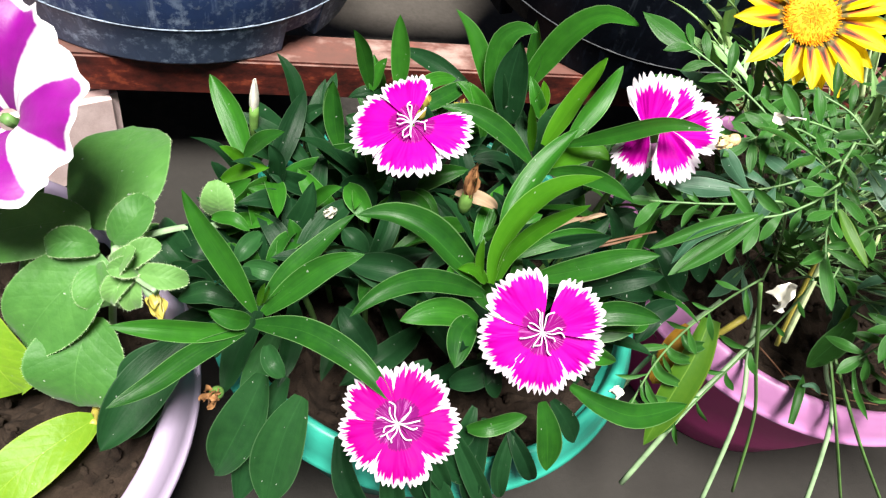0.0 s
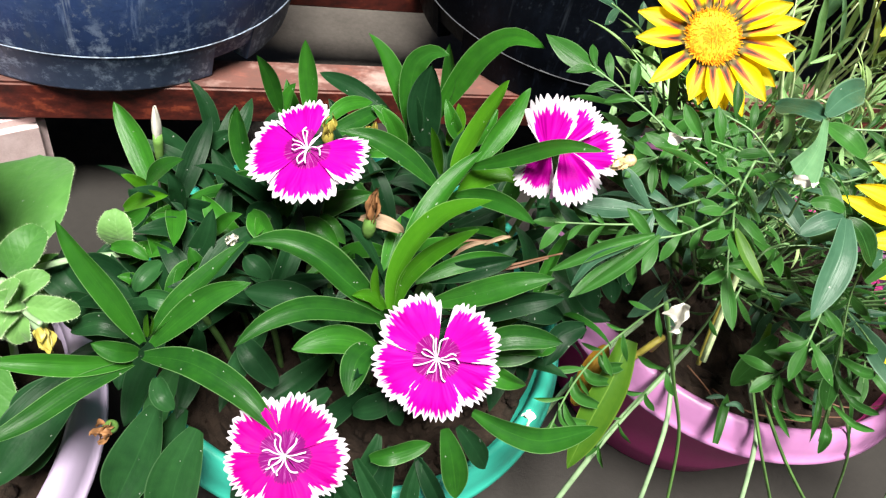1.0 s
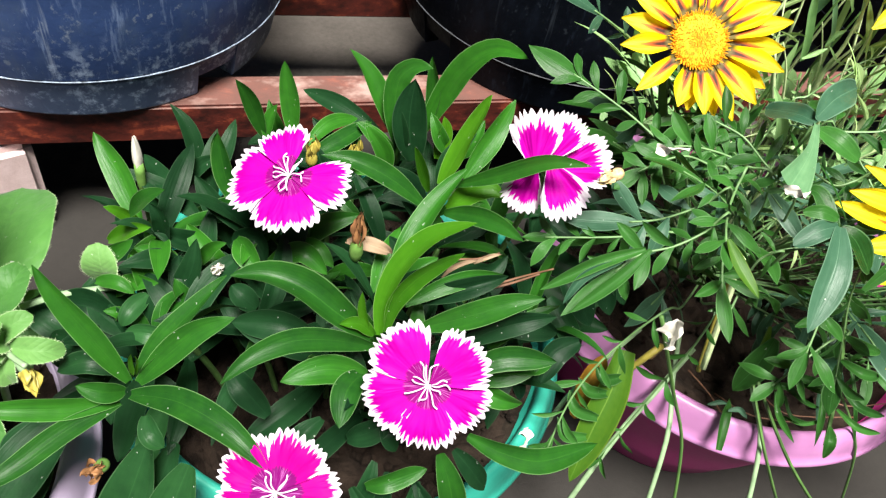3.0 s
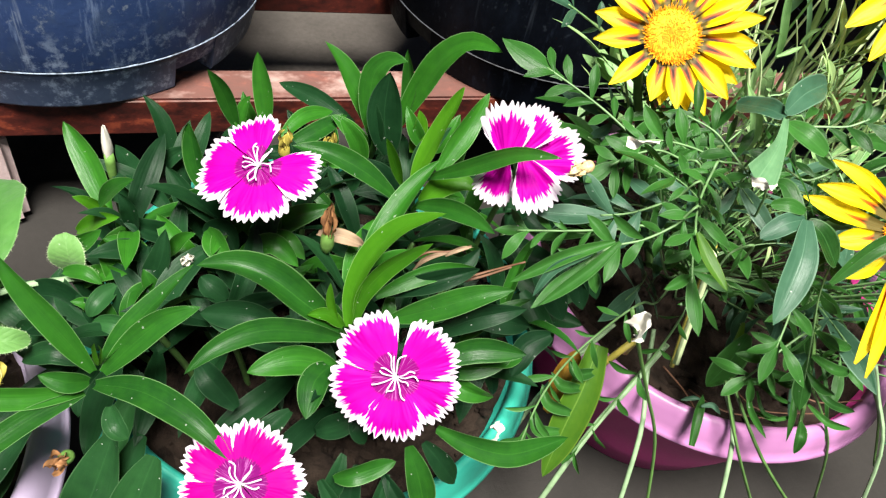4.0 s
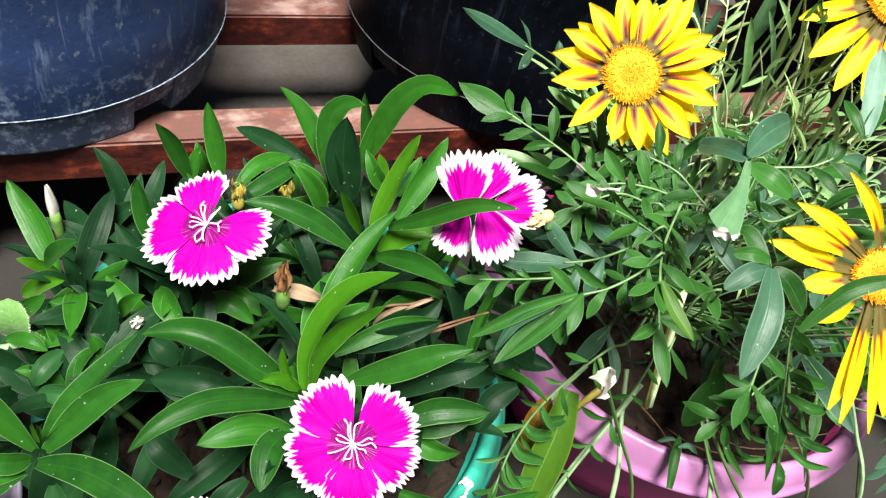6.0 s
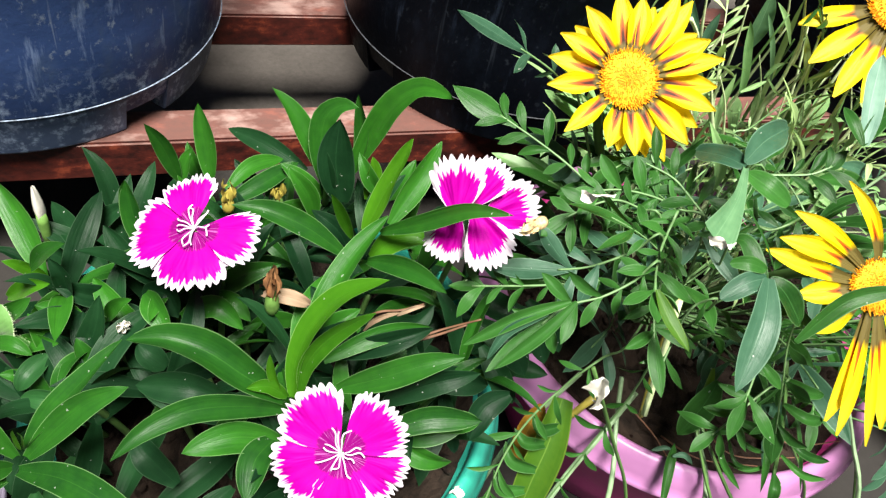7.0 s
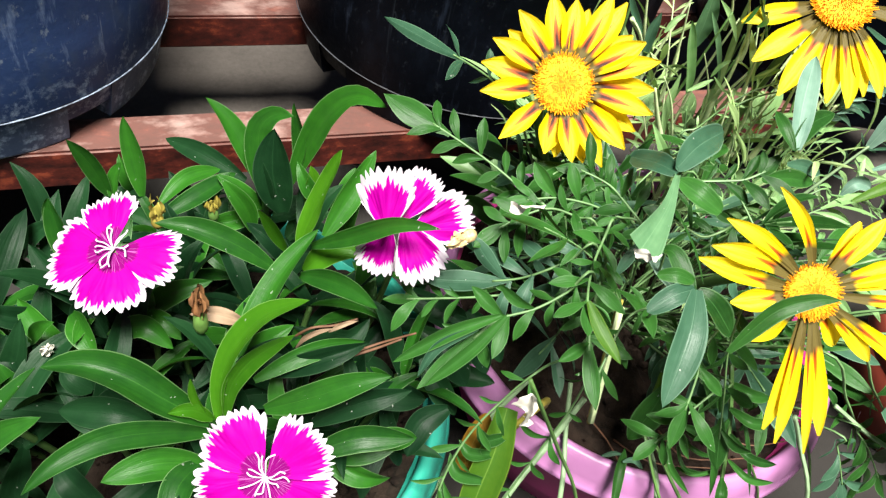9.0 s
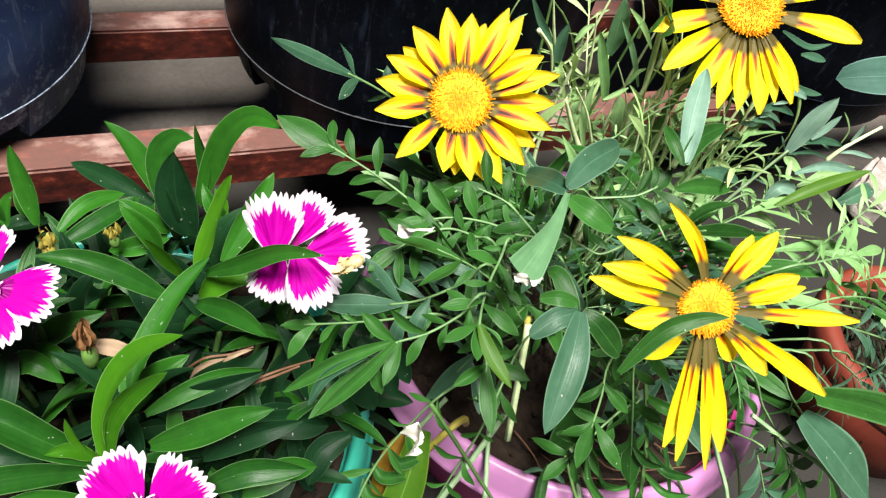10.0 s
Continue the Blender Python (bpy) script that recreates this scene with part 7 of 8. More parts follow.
stalk(gazania, "stem", [(0.3563, 0.2300, 0.1923), (0.3608, 0.2300, 0.2004), (0.3636, 0.2300, 0.2200)], 0.00128, STEM_LIGHT, 0.00077)
leaf_along(gazania, [(0.3620, 0.2280, 0.2230), (0.3741, 0.2280, 0.2220), (0.3900, 0.2280, 0.2149)], 0.0048, GAZANIA_GREY)
leaf_along(gazania, [(0.3704, 0.2280, 0.2320), (0.3787, 0.2280, 0.2317), (0.3913, 0.2280, 0.2263)], 0.0049, GAZANIA_HOARY)
leaf_along(gazania, [(0.3610, 0.2280, 0.2145), (0.3709, 0.2280, 0.2129), (0.3843, 0.2280, 0.2051)], 0.0044, GAZANIA_GREY)
leaf_along(gazania, [(0.3607, 0.2280, 0.2047), (0.3698, 0.2280, 0.2054), (0.3813, 0.2280, 0.2034)], 0.0019, GAZANIA_SUNLIT)
leaf_along(gazania, [(0.3566, 0.2280, 0.2026), (0.3650, 0.2280, 0.1960), (0.3737, 0.2280, 0.1894)], 0.0019, GAZANIA_SUNLIT)
leaf_along(gazania, [(0.3653, 0.2280, 0.2161), (0.3716, 0.2280, 0.2169), (0.3785, 0.2280, 0.2154)], 0.0019, GAZANIA_HOARY)
leaf_along(gazania, [(0.3691, 0.2280, 0.2244), (0.3738, 0.2280, 0.2253), (0.3796, 0.2280, 0.2249)], 0.0019, GAZANIA_HOARY)
leaf_along(gazania, [(0.3512, 0.2280, 0.1961), (0.3580, 0.2280, 0.1895), (0.3635, 0.2280, 0.1874)], 0.0022, GAZANIA_SUNLIT)
# gazania: pale feathery leaves at the far side
pinnate(gazania, (0.3436, 0.1496, 0.1900), (0.4349, 0.1808, 0.2000), 0.0185, 0.0059, 6, GAZANIA_SUNLIT, lift=0.0050, seed=71, slim=0.62)
pinnate(gazania, (0.3492, 0.1385, 0.1800), (0.4319, 0.1451, 0.1700), 0.0186, 0.0059, 6, GAZANIA_SUNLIT, lift=0.0050, seed=73, slim=0.62)
pinnate(gazania, (0.3457, 0.1252, 0.1800), (0.4269, 0.1211, 0.1400), 0.0185, 0.0059, 6, GAZANIA_GREY, lift=0.0050, seed=74, slim=0.62)
pinnate(gazania, (0.3388, 0.1168, 0.1750), (0.4113, 0.0998, 0.1200), 0.0184, 0.0058, 6, GAZANIA_GREY, lift=0.0050, seed=75, slim=0.62)
pinnate(gazania, (0.3202, 0.1112, 0.1800), (0.3869, 0.0917, 0.1200), 0.0177, 0.0056, 6, GAZANIA_GREY, lift=0.0050, seed=76, slim=0.62)
pinnate(gazania, (0.3600, 0.1154, 0.1600), (0.4351, 0.1015, 0.1200), 0.0190, 0.0060, 6, GAZANIA_GREY, lift=0.0050, seed=77, slim=0.62)
stalk(gazania, "dry_stem", [(0.2164, 0.1209, 0.1080), (0.2276, 0.1044, 0.1120), (0.2535, 0.0936, 0.1160)], 0.0005, STEM_BROWN, 0.0003)
stalk(gazania, "dry_stem", [(0.2426, 0.1202, 0.1080), (0.2473, 0.1022, 0.1120), (0.2819, 0.0928, 0.1160)], 0.0005, STEM_BROWN, 0.0003)
stalk(gazania, "dry_stem", [(0.2084, 0.1358, 0.1080), (0.2117, 0.1205, 0.1100), (0.2102, 0.1056, 0.1140)], 0.0005, STEM_BROWN, 0.0003)
stalk(gazania, "dry_stem", [(0.2745, 0.1141, 0.1100), (0.2824, 0.1009, 0.1130), (0.3066, 0.0966, 0.1170)], 0.0005, STEM_BROWN, 0.0003)
# dianthus: foot of the upright shoot
stalk(dianthus, "stem", [(0.0634, 0.2351, 0.1820), (0.0654, 0.2418, 0.1650), (0.0704, 0.2698, 0.1200)], 0.0016, STEM)
blade(dianthus, "leaf", (0.0632, 0.2385, 0.1720), (0.0443, 0.2456, 0.1880), 0.0084, 0.0030, mat=DIANTHUS_LEAF)
blade(dianthus, "leaf", (0.0641, 0.2381, 0.1750), (0.0617, 0.2433, 0.2000), 0.0079, 0.0030, mat=DIANTHUS_OLD_SHADED)
blade(dianthus, "leaf", (0.0617, 0.2371, 0.1700), (0.0371, 0.2348, 0.1680), 0.0089, 0.0030, mat=DIANTHUS_LEAF)
blade(dianthus, "leaf", (0.0373, 0.2502, 0.1680), (0.0251, 0.2528, 0.1850), 0.0080, 0.0030, mat=DIANTHUS_OLD_SHADED)
blade(dianthus, "leaf", (0.0392, 0.2447, 0.1680), (0.0504, 0.2486, 0.1860), 0.0076, 0.0030, mat=DIANTHUS_LEAF)
blade(dianthus, "leaf", (0.0117, 0.2590, 0.1680), (0.0060, 0.2604, 0.1900), 0.0075, 0.0030, mat=DIANTHUS_LEAF)
blade(dianthus, "leaf", (0.0139, 0.2570, 0.1680), (-0.0044, 0.2544, 0.1680), 0.0080, 0.0030, mat=DIANTHUS_OLD_SHADED)
blade(dianthus, "leaf", (0.0903, 0.2343, 0.1750), (0.0788, 0.2429, 0.1950), 0.0077, 0.0030, mat=DIANTHUS_LEAF)
blade(dianthus, "leaf", (0.0925, 0.2322, 0.1750), (0.1038, 0.2363, 0.1950), 0.0077, 0.0030, mat=DIANTHUS_LEAF)
# petunia
blade(petunia, "leaf", (-0.1074, 0.1848, 0.1550), (-0.1019, 0.2459, 0.1550), 0.0440, 0.0050, mat=PETUNIA_LEAF, shape='oval', wave=0.05, fold=0.14, twist=0, bow=0.02, hook=0)
blade(petunia, "leaf", (-0.1043, 0.1711, 0.1650), (-0.0906, 0.1838, 0.1760), 0.0152, 0.0040, mat=PETUNIA_LEAF, shape='oval', fold=0.4)
blade(petunia, "leaf", (-0.1067, 0.1639, 0.1650), (-0.1377, 0.1453, 0.1350), 0.0321, 0.0060, mat=PETUNIA_LEAF, shape='oval', wave=0.05, fold=0.14, twist=0, bow=0.02, hook=0)
blade(petunia, "leaf", (-0.1124, 0.1506, 0.1450), (-0.1195, 0.1265, 0.1180), 0.0361, 0.0060, mat=PETUNIA_LEAF, shape='oval', wave=0.05, fold=0.14, twist=0, bow=0.02, hook=0)
blade(petunia, "leaf", (-0.1537, 0.1563, 0.1400), (-0.1396, 0.1334, 0.1200), 0.0281, 0.0050, mat=PETUNIA_LIME, shape='oval', wave=0.05, fold=0.14, twist=0, bow=0.02, hook=0)
blade(petunia, "leaf", (-0.1134, 0.1207, 0.1180), (-0.1515, 0.0920, 0.1080), 0.0212, 0.0070, mat=PETUNIA_LIME, shape='oval', wave=0.05, fold=0.14, twist=0, bow=0.02, hook=0)
blade(petunia, "leaf", (-0.1130, 0.1820, 0.1650), (-0.1594, 0.1839, 0.1500), 0.0263, 0.0060, mat=PETUNIA_LEAF, shape='oval', wave=0.05, fold=0.14, twist=0, bow=0.02, hook=0)
blade(petunia, "leaf", (-0.1084, 0.1657, 0.1680), (-0.1266, 0.1668, 0.1680), 0.0117, 0.0040, mat=PETUNIA_LEAF, shape='oval')
blade(petunia, "leaf", (-0.1023, 0.1546, 0.1720), (-0.0933, 0.1521, 0.1850), 0.0089, 0.0020, mat=PETUNIA_YOUNG, shape='oval', fold=0.4)
blade(petunia, "leaf", (-0.0976, 0.1544, 0.1720), (-0.0855, 0.1583, 0.1800), 0.0091, 0.0030, mat=PETUNIA_YOUNG, shape='oval', fold=0.4)
blade(petunia, "leaf", (-0.0946, 0.1518, 0.1720), (-0.0762, 0.1486, 0.1700), 0.0095, 0.0040, mat=PETUNIA_YOUNG, shape='oval')
blade(petunia, "leaf", (-0.0946, 0.1531, 0.1720), (-0.1034, 0.1497, 0.1760), 0.0081, 0.0030, mat=PETUNIA_YOUNG, shape='oval')
blade(petunia, "leaf", (-0.0960, 0.1522, 0.1680), (-0.1038, 0.1447, 0.1630), 0.0083, 0.0030, mat=PETUNIA_YOUNG, shape='oval')
blade(petunia, "leaf", (-0.0940, 0.1521, 0.1680), (-0.0954, 0.1437, 0.1600), 0.0083, 0.0030, mat=PETUNIA_YOUNG, shape='oval')
blade(petunia, "leaf", (-0.1094, 0.1601, 0.1650), (-0.1041, 0.1488, 0.1550), 0.0169, 0.0040, mat=PETUNIA_LEAF, shape='oval')
blade(petunia, "leaf", (-0.0647, 0.1835, 0.1650), (-0.0654, 0.1896, 0.1800), 0.0132, 0.0030, mat=PETUNIA_YOUNG, shape='oval', fold=0.3)
blade(petunia, "leaf", (-0.0670, 0.1830, 0.1620), (-0.0538, 0.1779, 0.1650), 0.0055, 0.0020, mat=PETUNIA_LEAF)
blade(petunia, "leaf", (-0.0785, 0.1699, 0.1500), (-0.0894, 0.1868, 0.1550), 0.0175, 0.0040, mat=DIANTHUS_OLD_SHADED, shape='oval')
stalk(petunia, "stem", [(-0.0943, 0.1731, 0.1650), (-0.0779, 0.1794, 0.1630), (-0.0536, 0.1826, 0.1600)], 0.0014, STEM_GREY)
stalk(petunia, "stem", [(-0.1006, 0.1654, 0.1680), (-0.0945, 0.1492, 0.1720), (-0.0871, 0.1399, 0.1760)], 0.0010, STEM_GREY)
stalk(petunia, "stem", [(-0.1113, 0.1347, 0.1150), (-0.1140, 0.1289, 0.1120), (-0.1138, 0.1183, 0.1180)], 0.0016, STEM_OCHRE)
stalk(petunia, "stem", [(-0.1121, 0.1674, 0.1000), (-0.1069, 0.1642, 0.1400), (-0.1009, 0.1577, 0.1780)], 0.0016, STEM_GREY)
blade(petunia, "leaf", (-0.1092, 0.1871, 0.1400), (-0.0808, 0.1912, 0.1350), 0.0227, 0.0040, mat=PETUNIA_LEAF, shape='oval', fold=0.14)
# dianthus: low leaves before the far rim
leaf_along(dianthus, [(0.1253, 0.1960, 0.1514), (0.1383, 0.1835, 0.1472), (0.1530, 0.1738, 0.1460)], 0.0136, DIANTHUS_OLD_SHADED)
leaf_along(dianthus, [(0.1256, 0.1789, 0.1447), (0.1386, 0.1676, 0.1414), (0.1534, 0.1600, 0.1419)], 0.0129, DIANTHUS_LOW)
leaf_along(dianthus, [(0.1393, 0.2185, 0.1485), (0.1504, 0.2061, 0.1436), (0.1632, 0.1966, 0.1417)], 0.0132, DIANTHUS_OLD_SHADED)
leaf_along(dianthus, [(0.1263, 0.1652, 0.1408), (0.1405, 0.1547, 0.1387), (0.1538, 0.1476, 0.1389)], 0.0106, DIANTHUS_OLD_SHADED)
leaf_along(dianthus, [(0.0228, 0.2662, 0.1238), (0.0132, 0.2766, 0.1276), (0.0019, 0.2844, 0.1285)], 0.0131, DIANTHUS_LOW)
leaf_along(dianthus, [(0.0402, 0.2616, 0.1281), (0.0308, 0.2731, 0.1328), (0.0197, 0.2819, 0.1347)], 0.0125, DIANTHUS_OLD_SHADED)
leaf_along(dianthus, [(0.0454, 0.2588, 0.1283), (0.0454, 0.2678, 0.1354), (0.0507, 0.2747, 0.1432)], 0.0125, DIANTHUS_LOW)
leaf_along(dianthus, [(0.0347, 0.2623, 0.1262), (0.0374, 0.2705, 0.1338), (0.0348, 0.2803, 0.1404)], 0.0114, DIANTHUS_OLD_SHADED)
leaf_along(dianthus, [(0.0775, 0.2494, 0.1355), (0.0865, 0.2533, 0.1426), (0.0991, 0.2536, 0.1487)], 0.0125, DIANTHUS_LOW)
leaf_along(dianthus, [(0.0727, 0.2544, 0.1372), (0.0778, 0.2606, 0.1445), (0.0880, 0.2629, 0.1509)], 0.0103, DIANTHUS_OLD_SHADED)
leaf_along(dianthus, [(0.0128, 0.2650, 0.1183), (0.0058, 0.2740, 0.1222), (-0.0045, 0.2797, 0.1219)], 0.0125, DIANTHUS_OLD_SHADED)
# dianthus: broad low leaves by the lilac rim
leaf_along(dianthus, [(-0.0500, 0.1504, 0.1479), (-0.0586, 0.1385, 0.1353), (-0.0654, 0.1253, 0.1223)], 0.0123, DIANTHUS_OLD_SHADED)
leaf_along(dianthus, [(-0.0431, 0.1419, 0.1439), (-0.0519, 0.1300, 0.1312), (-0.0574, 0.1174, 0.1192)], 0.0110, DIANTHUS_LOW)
leaf_along(dianthus, [(-0.0572, 0.1583, 0.1407), (-0.0642, 0.1510, 0.1323), (-0.0681, 0.1412, 0.1231)], 0.0100, DIANTHUS_OLD_SHADED)
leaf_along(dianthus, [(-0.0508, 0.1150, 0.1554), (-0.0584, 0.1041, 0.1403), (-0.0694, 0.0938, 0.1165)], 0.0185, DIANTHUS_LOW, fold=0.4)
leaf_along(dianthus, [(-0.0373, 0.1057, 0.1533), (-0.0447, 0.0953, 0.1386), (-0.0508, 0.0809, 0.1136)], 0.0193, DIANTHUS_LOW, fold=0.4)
leaf_along(dianthus, [(-0.0420, 0.1186, 0.1457), (-0.0515, 0.1047, 0.1302), (-0.0613, 0.0865, 0.1035)], 0.0144, DIANTHUS_OLD_SHADED, fold=0.5)
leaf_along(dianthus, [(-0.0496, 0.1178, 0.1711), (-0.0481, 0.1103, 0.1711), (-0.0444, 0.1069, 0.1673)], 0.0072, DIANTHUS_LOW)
leaf_along(dianthus, [(-0.0761, 0.1363, 0.1505), (-0.0934, 0.1185, 0.1443), (-0.1083, 0.1015, 0.1316)], 0.0197, DIANTHUS_OLD_SHADED, fold=0.4)
leaf_along(dianthus, [(-0.0795, 0.1352, 0.1435), (-0.0897, 0.1296, 0.1421), (-0.1042, 0.1249, 0.1320)], 0.0172, DIANTHUS_OLD_SHADED, fold=0.4)
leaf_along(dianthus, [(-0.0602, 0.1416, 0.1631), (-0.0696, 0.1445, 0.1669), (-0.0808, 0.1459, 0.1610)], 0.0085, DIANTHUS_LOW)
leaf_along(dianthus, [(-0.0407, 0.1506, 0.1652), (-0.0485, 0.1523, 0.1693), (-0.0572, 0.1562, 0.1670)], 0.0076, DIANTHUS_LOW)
leaf_along(dianthus, [(-0.0619, 0.1687, 0.1559), (-0.0712, 0.1734, 0.1610), (-0.0839, 0.1786, 0.1575)], 0.0149, DIANTHUS_OLD_SHADED)
leaf_along(dianthus, [(-0.0686, 0.1492, 0.1500), (-0.0759, 0.1563, 0.1571), (-0.0867, 0.1639, 0.1554)], 0.0161, DIANTHUS_OLD_SHADED)
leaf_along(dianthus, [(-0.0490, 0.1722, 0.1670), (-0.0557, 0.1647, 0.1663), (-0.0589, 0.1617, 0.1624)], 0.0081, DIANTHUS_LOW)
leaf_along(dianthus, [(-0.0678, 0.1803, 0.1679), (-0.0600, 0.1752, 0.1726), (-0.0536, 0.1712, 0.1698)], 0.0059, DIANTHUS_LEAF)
blade(dianthus, "leaf", (-0.0595, 0.1716, 0.1550), (-0.0940, 0.1931, 0.1450), 0.0098, 0.0040, mat=DIANTHUS_OLD_SHADED)


# ---- leaves between ----
def scatter(plant, name, mesh_list, spots):
    """Leaves of a few shapes, each an object of its own; spots: place, heading, pitch, roll, size."""
    rnd = random.Random(len(spots))
    for p, heading, pitch, roll, size in spots:
        ob = new(name, rnd.choice(mesh_list))
        ob.matrix_basis = Matrix.Translation(Vector(p) - plant.location) @ Euler((radians(pitch), radians(roll), radians(heading))).to_matrix().to_4x4() @ Matrix.Diagonal((size, size, size, 1))
        ob.parent = plant


def filler_meshes(mat, n, length, width, seed, shape="lance", bend=0.14):
    rnd = random.Random(seed)
    return [sheets("leaf", [blade_rows((0, 0, 0), (0, length, 0), width * rnd.uniform(0.8, 1.2), length * rnd.uniform(0.02, bend), 0, shape, rnd.uniform(0.2, 0.6), (0, 0, 1), 10, rnd.uniform(-40, 40), 0.03, rnd.uniform(0, 6), rnd.uniform(-0.02, 0.06), rnd.uniform(-0.07, 0.07))], mat) for _ in range(n)]


def dianthus_filling():
    rnd = random.Random(31)
    # most inner leaves take the green with crevice shade in its colour
    young, old_shaded = filler_meshes(DIANTHUS_LEAF, 6, 0.04, 0.0088, 1), filler_meshes(DIANTHUS_OLD_SHADED, 6, 0.042, 0.0105, 2)
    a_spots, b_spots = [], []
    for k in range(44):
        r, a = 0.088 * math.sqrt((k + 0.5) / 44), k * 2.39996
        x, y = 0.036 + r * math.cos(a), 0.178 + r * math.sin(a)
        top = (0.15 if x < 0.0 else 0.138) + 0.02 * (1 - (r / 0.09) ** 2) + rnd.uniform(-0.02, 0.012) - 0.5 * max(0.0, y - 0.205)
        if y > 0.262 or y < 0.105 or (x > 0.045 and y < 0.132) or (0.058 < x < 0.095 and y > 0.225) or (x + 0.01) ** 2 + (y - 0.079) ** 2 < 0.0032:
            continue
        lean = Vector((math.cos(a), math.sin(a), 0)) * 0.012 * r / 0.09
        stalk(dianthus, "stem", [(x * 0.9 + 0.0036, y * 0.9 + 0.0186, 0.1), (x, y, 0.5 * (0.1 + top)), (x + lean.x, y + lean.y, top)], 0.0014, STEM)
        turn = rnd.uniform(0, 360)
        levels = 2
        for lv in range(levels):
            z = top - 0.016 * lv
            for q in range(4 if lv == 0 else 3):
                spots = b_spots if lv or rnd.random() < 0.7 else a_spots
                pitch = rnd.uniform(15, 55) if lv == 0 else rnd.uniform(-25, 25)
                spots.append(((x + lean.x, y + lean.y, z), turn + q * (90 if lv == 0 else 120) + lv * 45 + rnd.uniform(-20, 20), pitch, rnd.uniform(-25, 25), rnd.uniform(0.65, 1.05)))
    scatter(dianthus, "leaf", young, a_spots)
    scatter(dianthus, "leaf", old_shaded, b_spots)


def hides_flower(foot, reach):
    """Leaves keep clear of the open faces of the yellow flowers."""
    for c, wide in (((0.3155, 0.2278, 0.2842), 0.045), ((0.1695, 0.2042, 0.2635), 0.042), ((0.2247, 0.1023, 0.2524), 0.04)):
        for s in (0.0, 0.25, 0.5, 0.75, 1.0):
            v = foot + reach * s - Vector(c)
            ahead = v.dot(FRONT)
            if ahead > -0.004 and (v - FRONT * ahead).length < wide:
                return True
    return False


def gazania_filling():
    rnd = random.Random(47)
    lobed = [sheets("pinnate_leaf", pinnate_rows((0, 0, 0), (0, 0.085, 0.0), 0.024, 0.011, 4, 0.012, 0, 100 + k, face=(0, 0, 1)), GAZANIA_LEAF if k % 3 else GAZANIA_GREY, GAZANIA_RIB) for k in range(7)]
    sprigs = [sheets("pinnate_leaf", pinnate_rows((0, 0, 0), (0, 0.1, 0.0), 0.021, 0.005, 5, 0.006, 0, 200 + k, face=(0, 0, 1), slim=0.5), GAZANIA_YOUNG_SUNLIT, STEM_LIGHT) for k in range(5)]
    narrow = filler_meshes(GAZANIA_YOUNG_SUNLIT, 5, 0.07, 0.004, 5, "lance") + filler_meshes(GAZANIA_SUNLIT, 3, 0.06, 0.006, 6, "lance")
    lobed_spots, narrow_spots, upright = [], [], []
    for k in range(112):
        a = rnd.uniform(0, 360)
        r = rnd.uniform(0.0, 0.06)
        x, y = 0.255 + r * math.cos(radians(a)), 0.195 + r * math.sin(radians(a))
        z = 0.115 + rnd.uniform(0, 0.055)
        if 215 < a < 285 and rnd.random() < 0.65:
            continue
        lobed_spots.append(((x, y, z), a - 90 + rnd.uniform(-25, 25), rnd.uniform(15, 62), rnd.uniform(-30, 30), rnd.uniform(0.8, 1.15)))
    for k in range(8):
        a = rnd.uniform(0, 360)
        x, y = 0.215 + rnd.uniform(-0.06, 0.07), 0.175 + rnd.uniform(-0.05, 0.06)
        lobed_spots.append(((x, y, rnd.uniform(0.19, 0.225)), rnd.uniform(0, 360), rnd.uniform(-10, 30), rnd.uniform(-30, 30), rnd.uniform(0.55, 0.85)))
    for k in range(16):
        x, y = 0.29 + rnd.uniform(-0.06, 0.08), 0.235 + rnd.uniform(-0.04, 0.06)
        spot = ((x, y, rnd.uniform(0.13, 0.21)), rnd.uniform(0, 360), rnd.uniform(40, 88), rnd.uniform(-60, 60), rnd.uniform(0.7, 1.15))
        reach = Vector((-math.sin(radians(spot[1])) * math.cos(radians(spot[2])), math.cos(radians(spot[1])) * math.cos(radians(spot[2])), math.sin(radians(spot[2])))) * 0.1 * spot[4]
        if hides_flower(Vector(spot[0]), reach):
            continue
        (upright if k % 2 else narrow_spots).append(spot)
    for k in range(13):
        x, y = rnd.uniform(0.16, 0.3), rnd.uniform(0.1, 0.17)
        if (x - 0.266) ** 2 + (y - 0.195) ** 2 > 0.0095:
            continue
        lobed_spots.append(((x, y, rnd.uniform(0.125, 0.19)), rnd.uniform(90, 270) if rnd.random() < 0.6 else rnd.uniform(0, 360), rnd.uniform(-30, 60), rnd.uniform(-40, 40), rnd.uniform(0.5, 0.75)))
    for k in range(9):
        a = rnd.uniform(-60, 60)
        x, y = 0.32 + rnd.uniform(0, 0.05), 0.17 + rnd.uniform(-0.06, 0.06)
        lobed_spots.append(((x, y, rnd.uniform(0.12, 0.2)), a - 90, rnd.uniform(-15, 40), rnd.uniform(-30, 30), rnd.uniform(0.8, 1.2)))
    for k in range(24):
        x, y = (rnd.uniform(0.2, 0.335), rnd.uniform(0.25, 0.3)) if k < 12 else (rnd.uniform(0.25, 0.36), rnd.uniform(0.2, 0.27))
        spot = ((x, y, rnd.uniform(0.13, 0.2)), rnd.uniform(0, 360), rnd.uniform(62, 88), rnd.uniform(-60, 60), rnd.uniform(0.7, 1.1))
        if not hides_flower(Vector(spot[0]), Vector((0, 0, 0.1))):
            (upright if k % 2 else narrow_spots).append(spot)
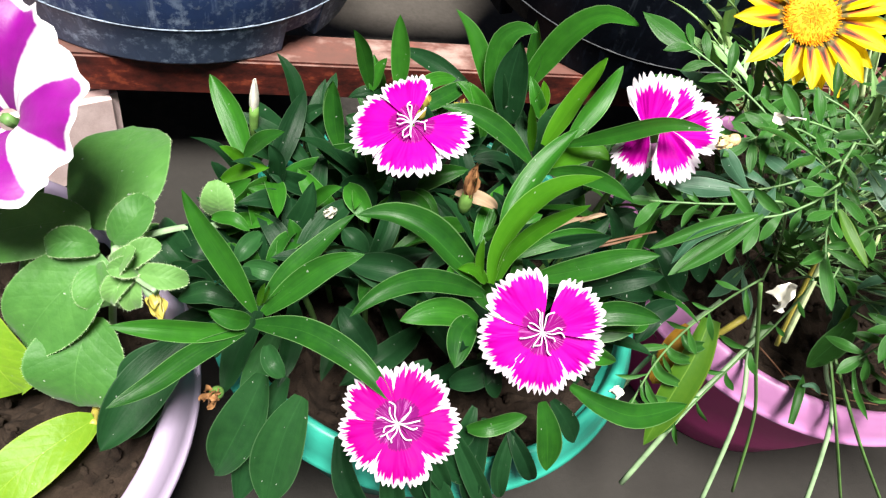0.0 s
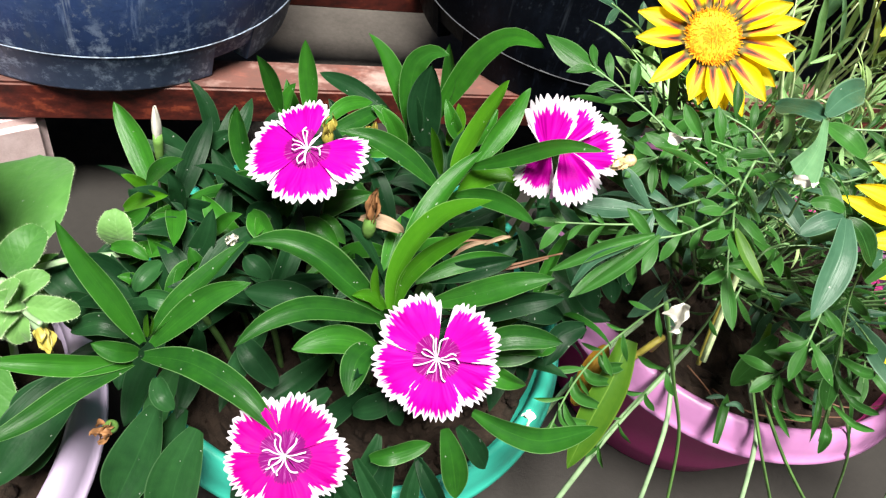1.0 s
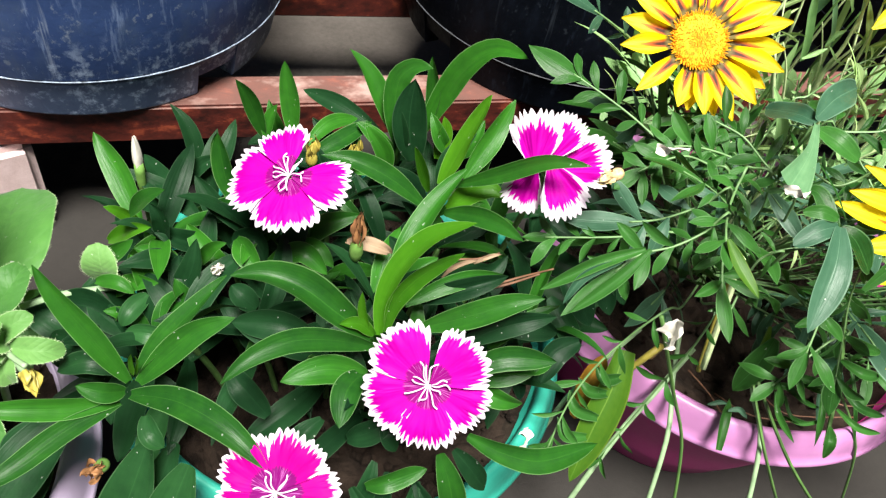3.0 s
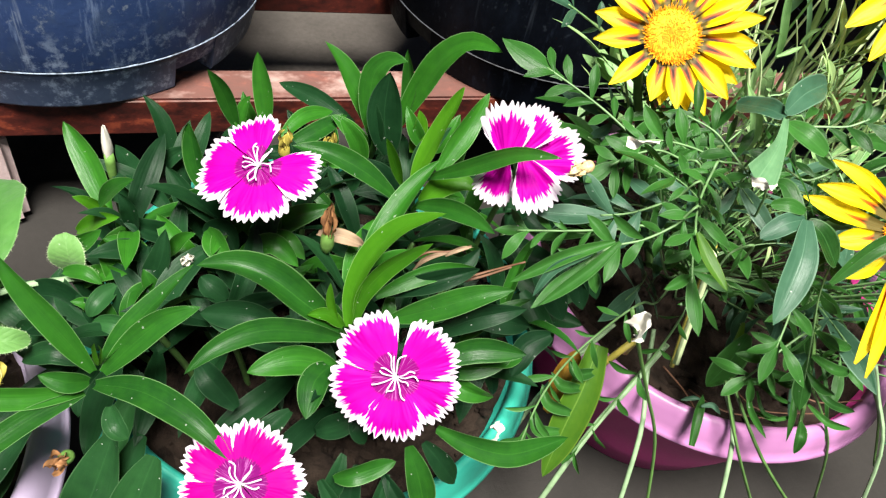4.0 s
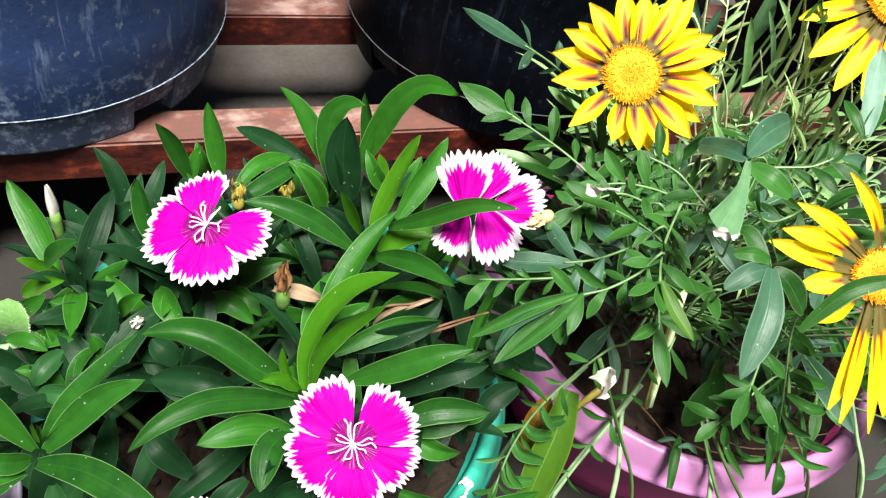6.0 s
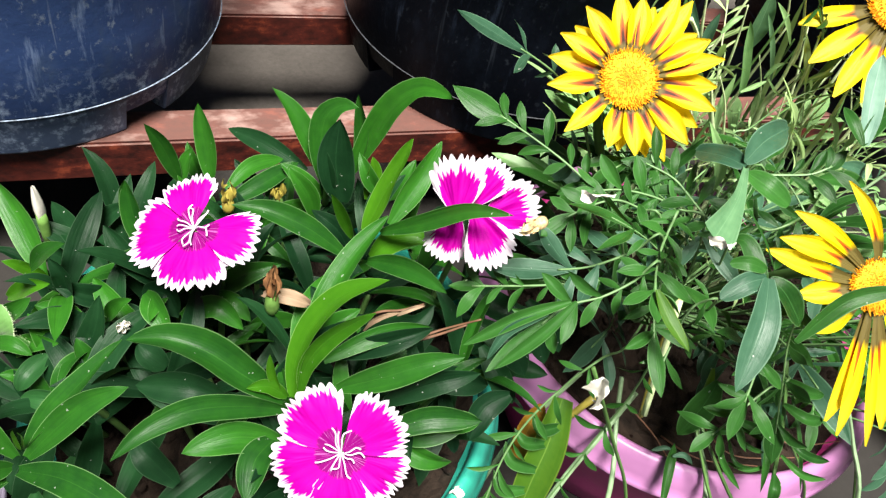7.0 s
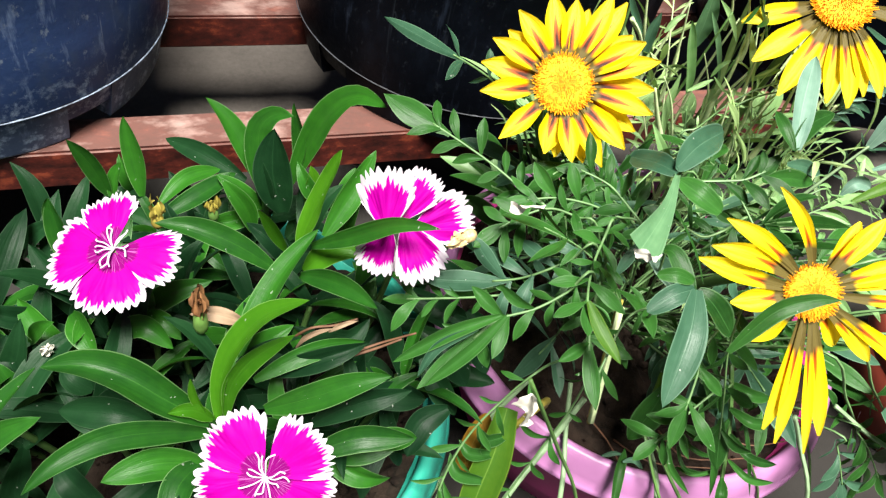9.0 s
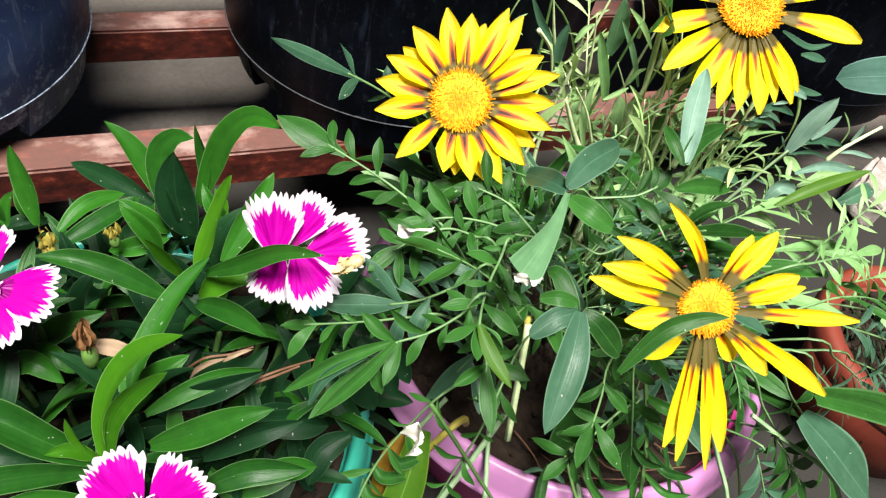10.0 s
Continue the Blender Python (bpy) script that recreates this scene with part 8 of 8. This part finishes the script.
    lobed_spots = [p for p in lobed_spots if not hides_flower(Vector(p[0]), Vector((-math.sin(radians(p[1])) * math.cos(radians(p[2])), math.cos(radians(p[1])) * math.cos(radians(p[2])), math.sin(radians(p[2])))) * 0.085 * p[4])]
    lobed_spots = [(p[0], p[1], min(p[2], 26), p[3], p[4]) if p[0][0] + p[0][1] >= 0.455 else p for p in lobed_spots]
    # lobed leaves of the far right get the green with sunlight mixed in
    bright = [sheets("pinnate_leaf", pinnate_rows((0, 0, 0), (0, 0.085, 0.0), 0.022, 0.009, 4, 0.01, 0, 300 + k, face=(0, 0, 1), slim=0.8), GAZANIA_SUNLIT, GAZANIA_RIB) for k in range(5)]
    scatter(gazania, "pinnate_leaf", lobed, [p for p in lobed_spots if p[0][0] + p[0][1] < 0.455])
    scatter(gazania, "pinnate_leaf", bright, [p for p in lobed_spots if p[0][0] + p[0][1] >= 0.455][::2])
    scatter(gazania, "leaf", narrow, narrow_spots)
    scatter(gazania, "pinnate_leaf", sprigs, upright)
    for k in range(20):
        x, y = 0.29 + rnd.uniform(-0.065, 0.075), 0.245 + rnd.uniform(-0.045, 0.06)
        if hides_flower(Vector((x, y, 0.17)), Vector((0, 0, 0.1))):
            continue
        stalk(gazania, "stem", [(0.255 + 0.5 * (x - 0.255), 0.2 + 0.5 * (y - 0.2), 0.1), (x, y, 0.17), (x + rnd.uniform(-0.02, 0.03), y + rnd.uniform(-0.01, 0.02), rnd.uniform(0.21, 0.29))], 0.0019, STEM_LIGHT if k % 3 else STEM, 0.0004)


dianthus_filling()
gazania_filling()


# ---- spent flowers and scraps ----
def spent_flower(name, at, high, thick, lean, top_mat, foot_mat, label, category, seed=0):
    ob = thing(name, at, label, category)
    ax = Vector(lean).normalized()
    rows = []
    for s, w in ((0, 0.3), (0.08, 0.8), (0.2, 1.0), (0.36, 0.9), (0.45, 0.65)):
        rows.append((s, w))
    side = ax.cross(Vector((0.3, 1, 0.2))).normalized()
    fwd = ax.cross(side)
    g = [[ax * high * s + (side * math.cos(q) + fwd * math.sin(q)) * thick * w for q in (2 * math.pi * k / 12 for k in range(13))] for s, w in rows]
    part("calyx", sheets("calyx", [g], foot_mat), foot_mat, ob)
    rnd = random.Random(seed)
    for k in range(8):
        q = k * 0.785 + rnd.uniform(-0.2, 0.2)
        d = side * math.cos(q) + fwd * math.sin(q)
        b = ax * high * 0.38 + d * thick * 0.5
        tip = ax * high * rnd.uniform(0.7, 1.08) + d * thick * rnd.uniform(-0.5, 1.2)
        part("petal", sheets("petal", [blade_rows(b, tip, thick * 1.1, thick * 0.3, 0, "petal", 0.7, d, 6, rnd.uniform(-110, 110), 0.2, k)], top_mat), top_mat, ob)
    return ob


bud = thing("dianthus_bud", (-0.050, 0.2235, 0.168), "closed white dianthus bud on a green calyx", "flower bud")
part("calyx", lathe([(0, 0), (0.0011, 0.001), (0.0018, 0.008), (0.0021, 0.016), (0.0018, 0.0205), (0, 0.0205)], 14), CALYX, bud)
part("petal", lathe([(0.0015, 0.0175), (0.002, 0.022), (0.0018, 0.0265), (0.0011, 0.031), (0.0003, 0.035), (0, 0.0355)], 12, 0.0004), CREAM, bud, "furled white petals")
part("stem", sheets("stem", [tube([(0, 0, 0.002), (0.002, 0.0, -0.03), (0.012, -0.004, -0.07)], 0.0013)], STEM), STEM, bud)
spent_flower("withered_dianthus", (0.030, 0.166, 0.186), 0.026, 0.0028, (0.0, 0.05, 1), WITHERED, CALYX, "withered brown dianthus head on a yellow-green calyx", "withered flower", 2)
spent_flower("withered_dianthus", (0.019, 0.214, 0.192), 0.016, 0.0026, (0, 0.1, 1), STEM_OCHRE, STEM_OCHRE, "dry ochre dianthus calyx among the leaves", "withered flower", 3)
spent_flower("withered_dianthus", (0.041, 0.228, 0.178), 0.015, 0.0022, (0, 0, 1), STEM_OCHRE, CALYX, "dry ochre dianthus calyx among the leaves", "withered flower", 4)
spent_flower("withered_dianthus", (-0.0665, 0.1165, 0.142), 0.013, 0.0027, (-0.25, -0.45, 0.5), WITHERED, CALYX, "withered brown dianthus head by the lilac rim", "withered flower", 5)
spent_flower("withered_dianthus", (-0.026, 0.176, 0.172), 0.012, 0.0018, (0.3, -0.3, 0.6), CREAM, WITHERED, "withered cream and brown dianthus head", "withered flower", 6)
spent_flower("withered_dianthus", (0.1195, 0.1505, 0.2452), 0.012, 0.0024, (-0.75, -0.3, -0.05), CREAM_BROWN, CREAM_BROWN, "shrivelled cream petal beside the pink flower", "withered flower", 7)
spent_flower("petunia_bud", (-0.0905, 0.1485, 0.172), 0.016, 0.003, (0.2, -0.6, -0.3), STEM_OCHRE, STEM_GREY, "drooping yellow and violet petunia bud", "flower bud", 8)


def white_scrap(at, size, lean, seed, wide=0.75, crush=0.22):
    """A crumpled petal: a folded, torn sheet."""
    g = blade_rows((0, 0, 0), Vector(lean) * size, size * wide, size * 0.12, 20, "strap", 0.9, (-0.3, -0.6, 0.7), 14, 110, 0.2, seed, 0.15)
    g = [[p + crush * size * noise.noise_vector(p / size * 3.2 + Vector((seed * 3.7, 0, 0))) for p in row] for row in g]
    fl = tagged(new("fallen_petal", sheets("fallen_petal", [g], CREAM)), "crumpled white fallen petal caught on a leaf", "petal", "fallen petals")
    fl.location = at
    return fl


white_scrap((0.124, 0.0975, 0.2275), 0.011, (0.12, -0.35, -0.93), 1)
white_scrap((0.1318, 0.154, 0.253), 0.012, (0.95, -0.25, 0.12), 2, 0.4, 0.08)
white_scrap((0.093, 0.1, 0.15), 0.008, (0.1, -0.3, -0.9), 4)
white_scrap((0.1540, 0.1165, 0.2690), 0.009, (0.85, -0.35, 0.0), 6, 0.45, 0.16)


def leaf_fuzz():
    """Short soft hairs along the edges of the petunia leaves."""
    rnd = random.Random(9)
    verts, faces = [], []
    for p, last, out in FUZZ:
        for _ in range(7):
            d = (out + Vector([rnd.uniform(-0.7, 0.7) for _ in range(3)])).normalized()
            a = d.cross(Vector((0.3, 0.2, 0.9))).normalized() * 0.00004
            b = d.cross(a)
            q = p.lerp(last, rnd.random()) - out * 0.0002
            k = len(verts)
            verts += [tuple(q + a), tuple(q - 0.5 * a + b), tuple(q - 0.5 * a - b), tuple(q + d * rnd.uniform(0.0005, 0.0013))]
            faces += [(k, k + 1, k + 3), (k + 1, k + 2, k + 3), (k + 2, k, k + 3)]
    me = bpy.data.meshes.new("fuzz")
    me.from_pydata(verts, [], faces)
    tagged(part("fuzz", me, HAIR, petunia), kind="stuff")


leaf_fuzz()
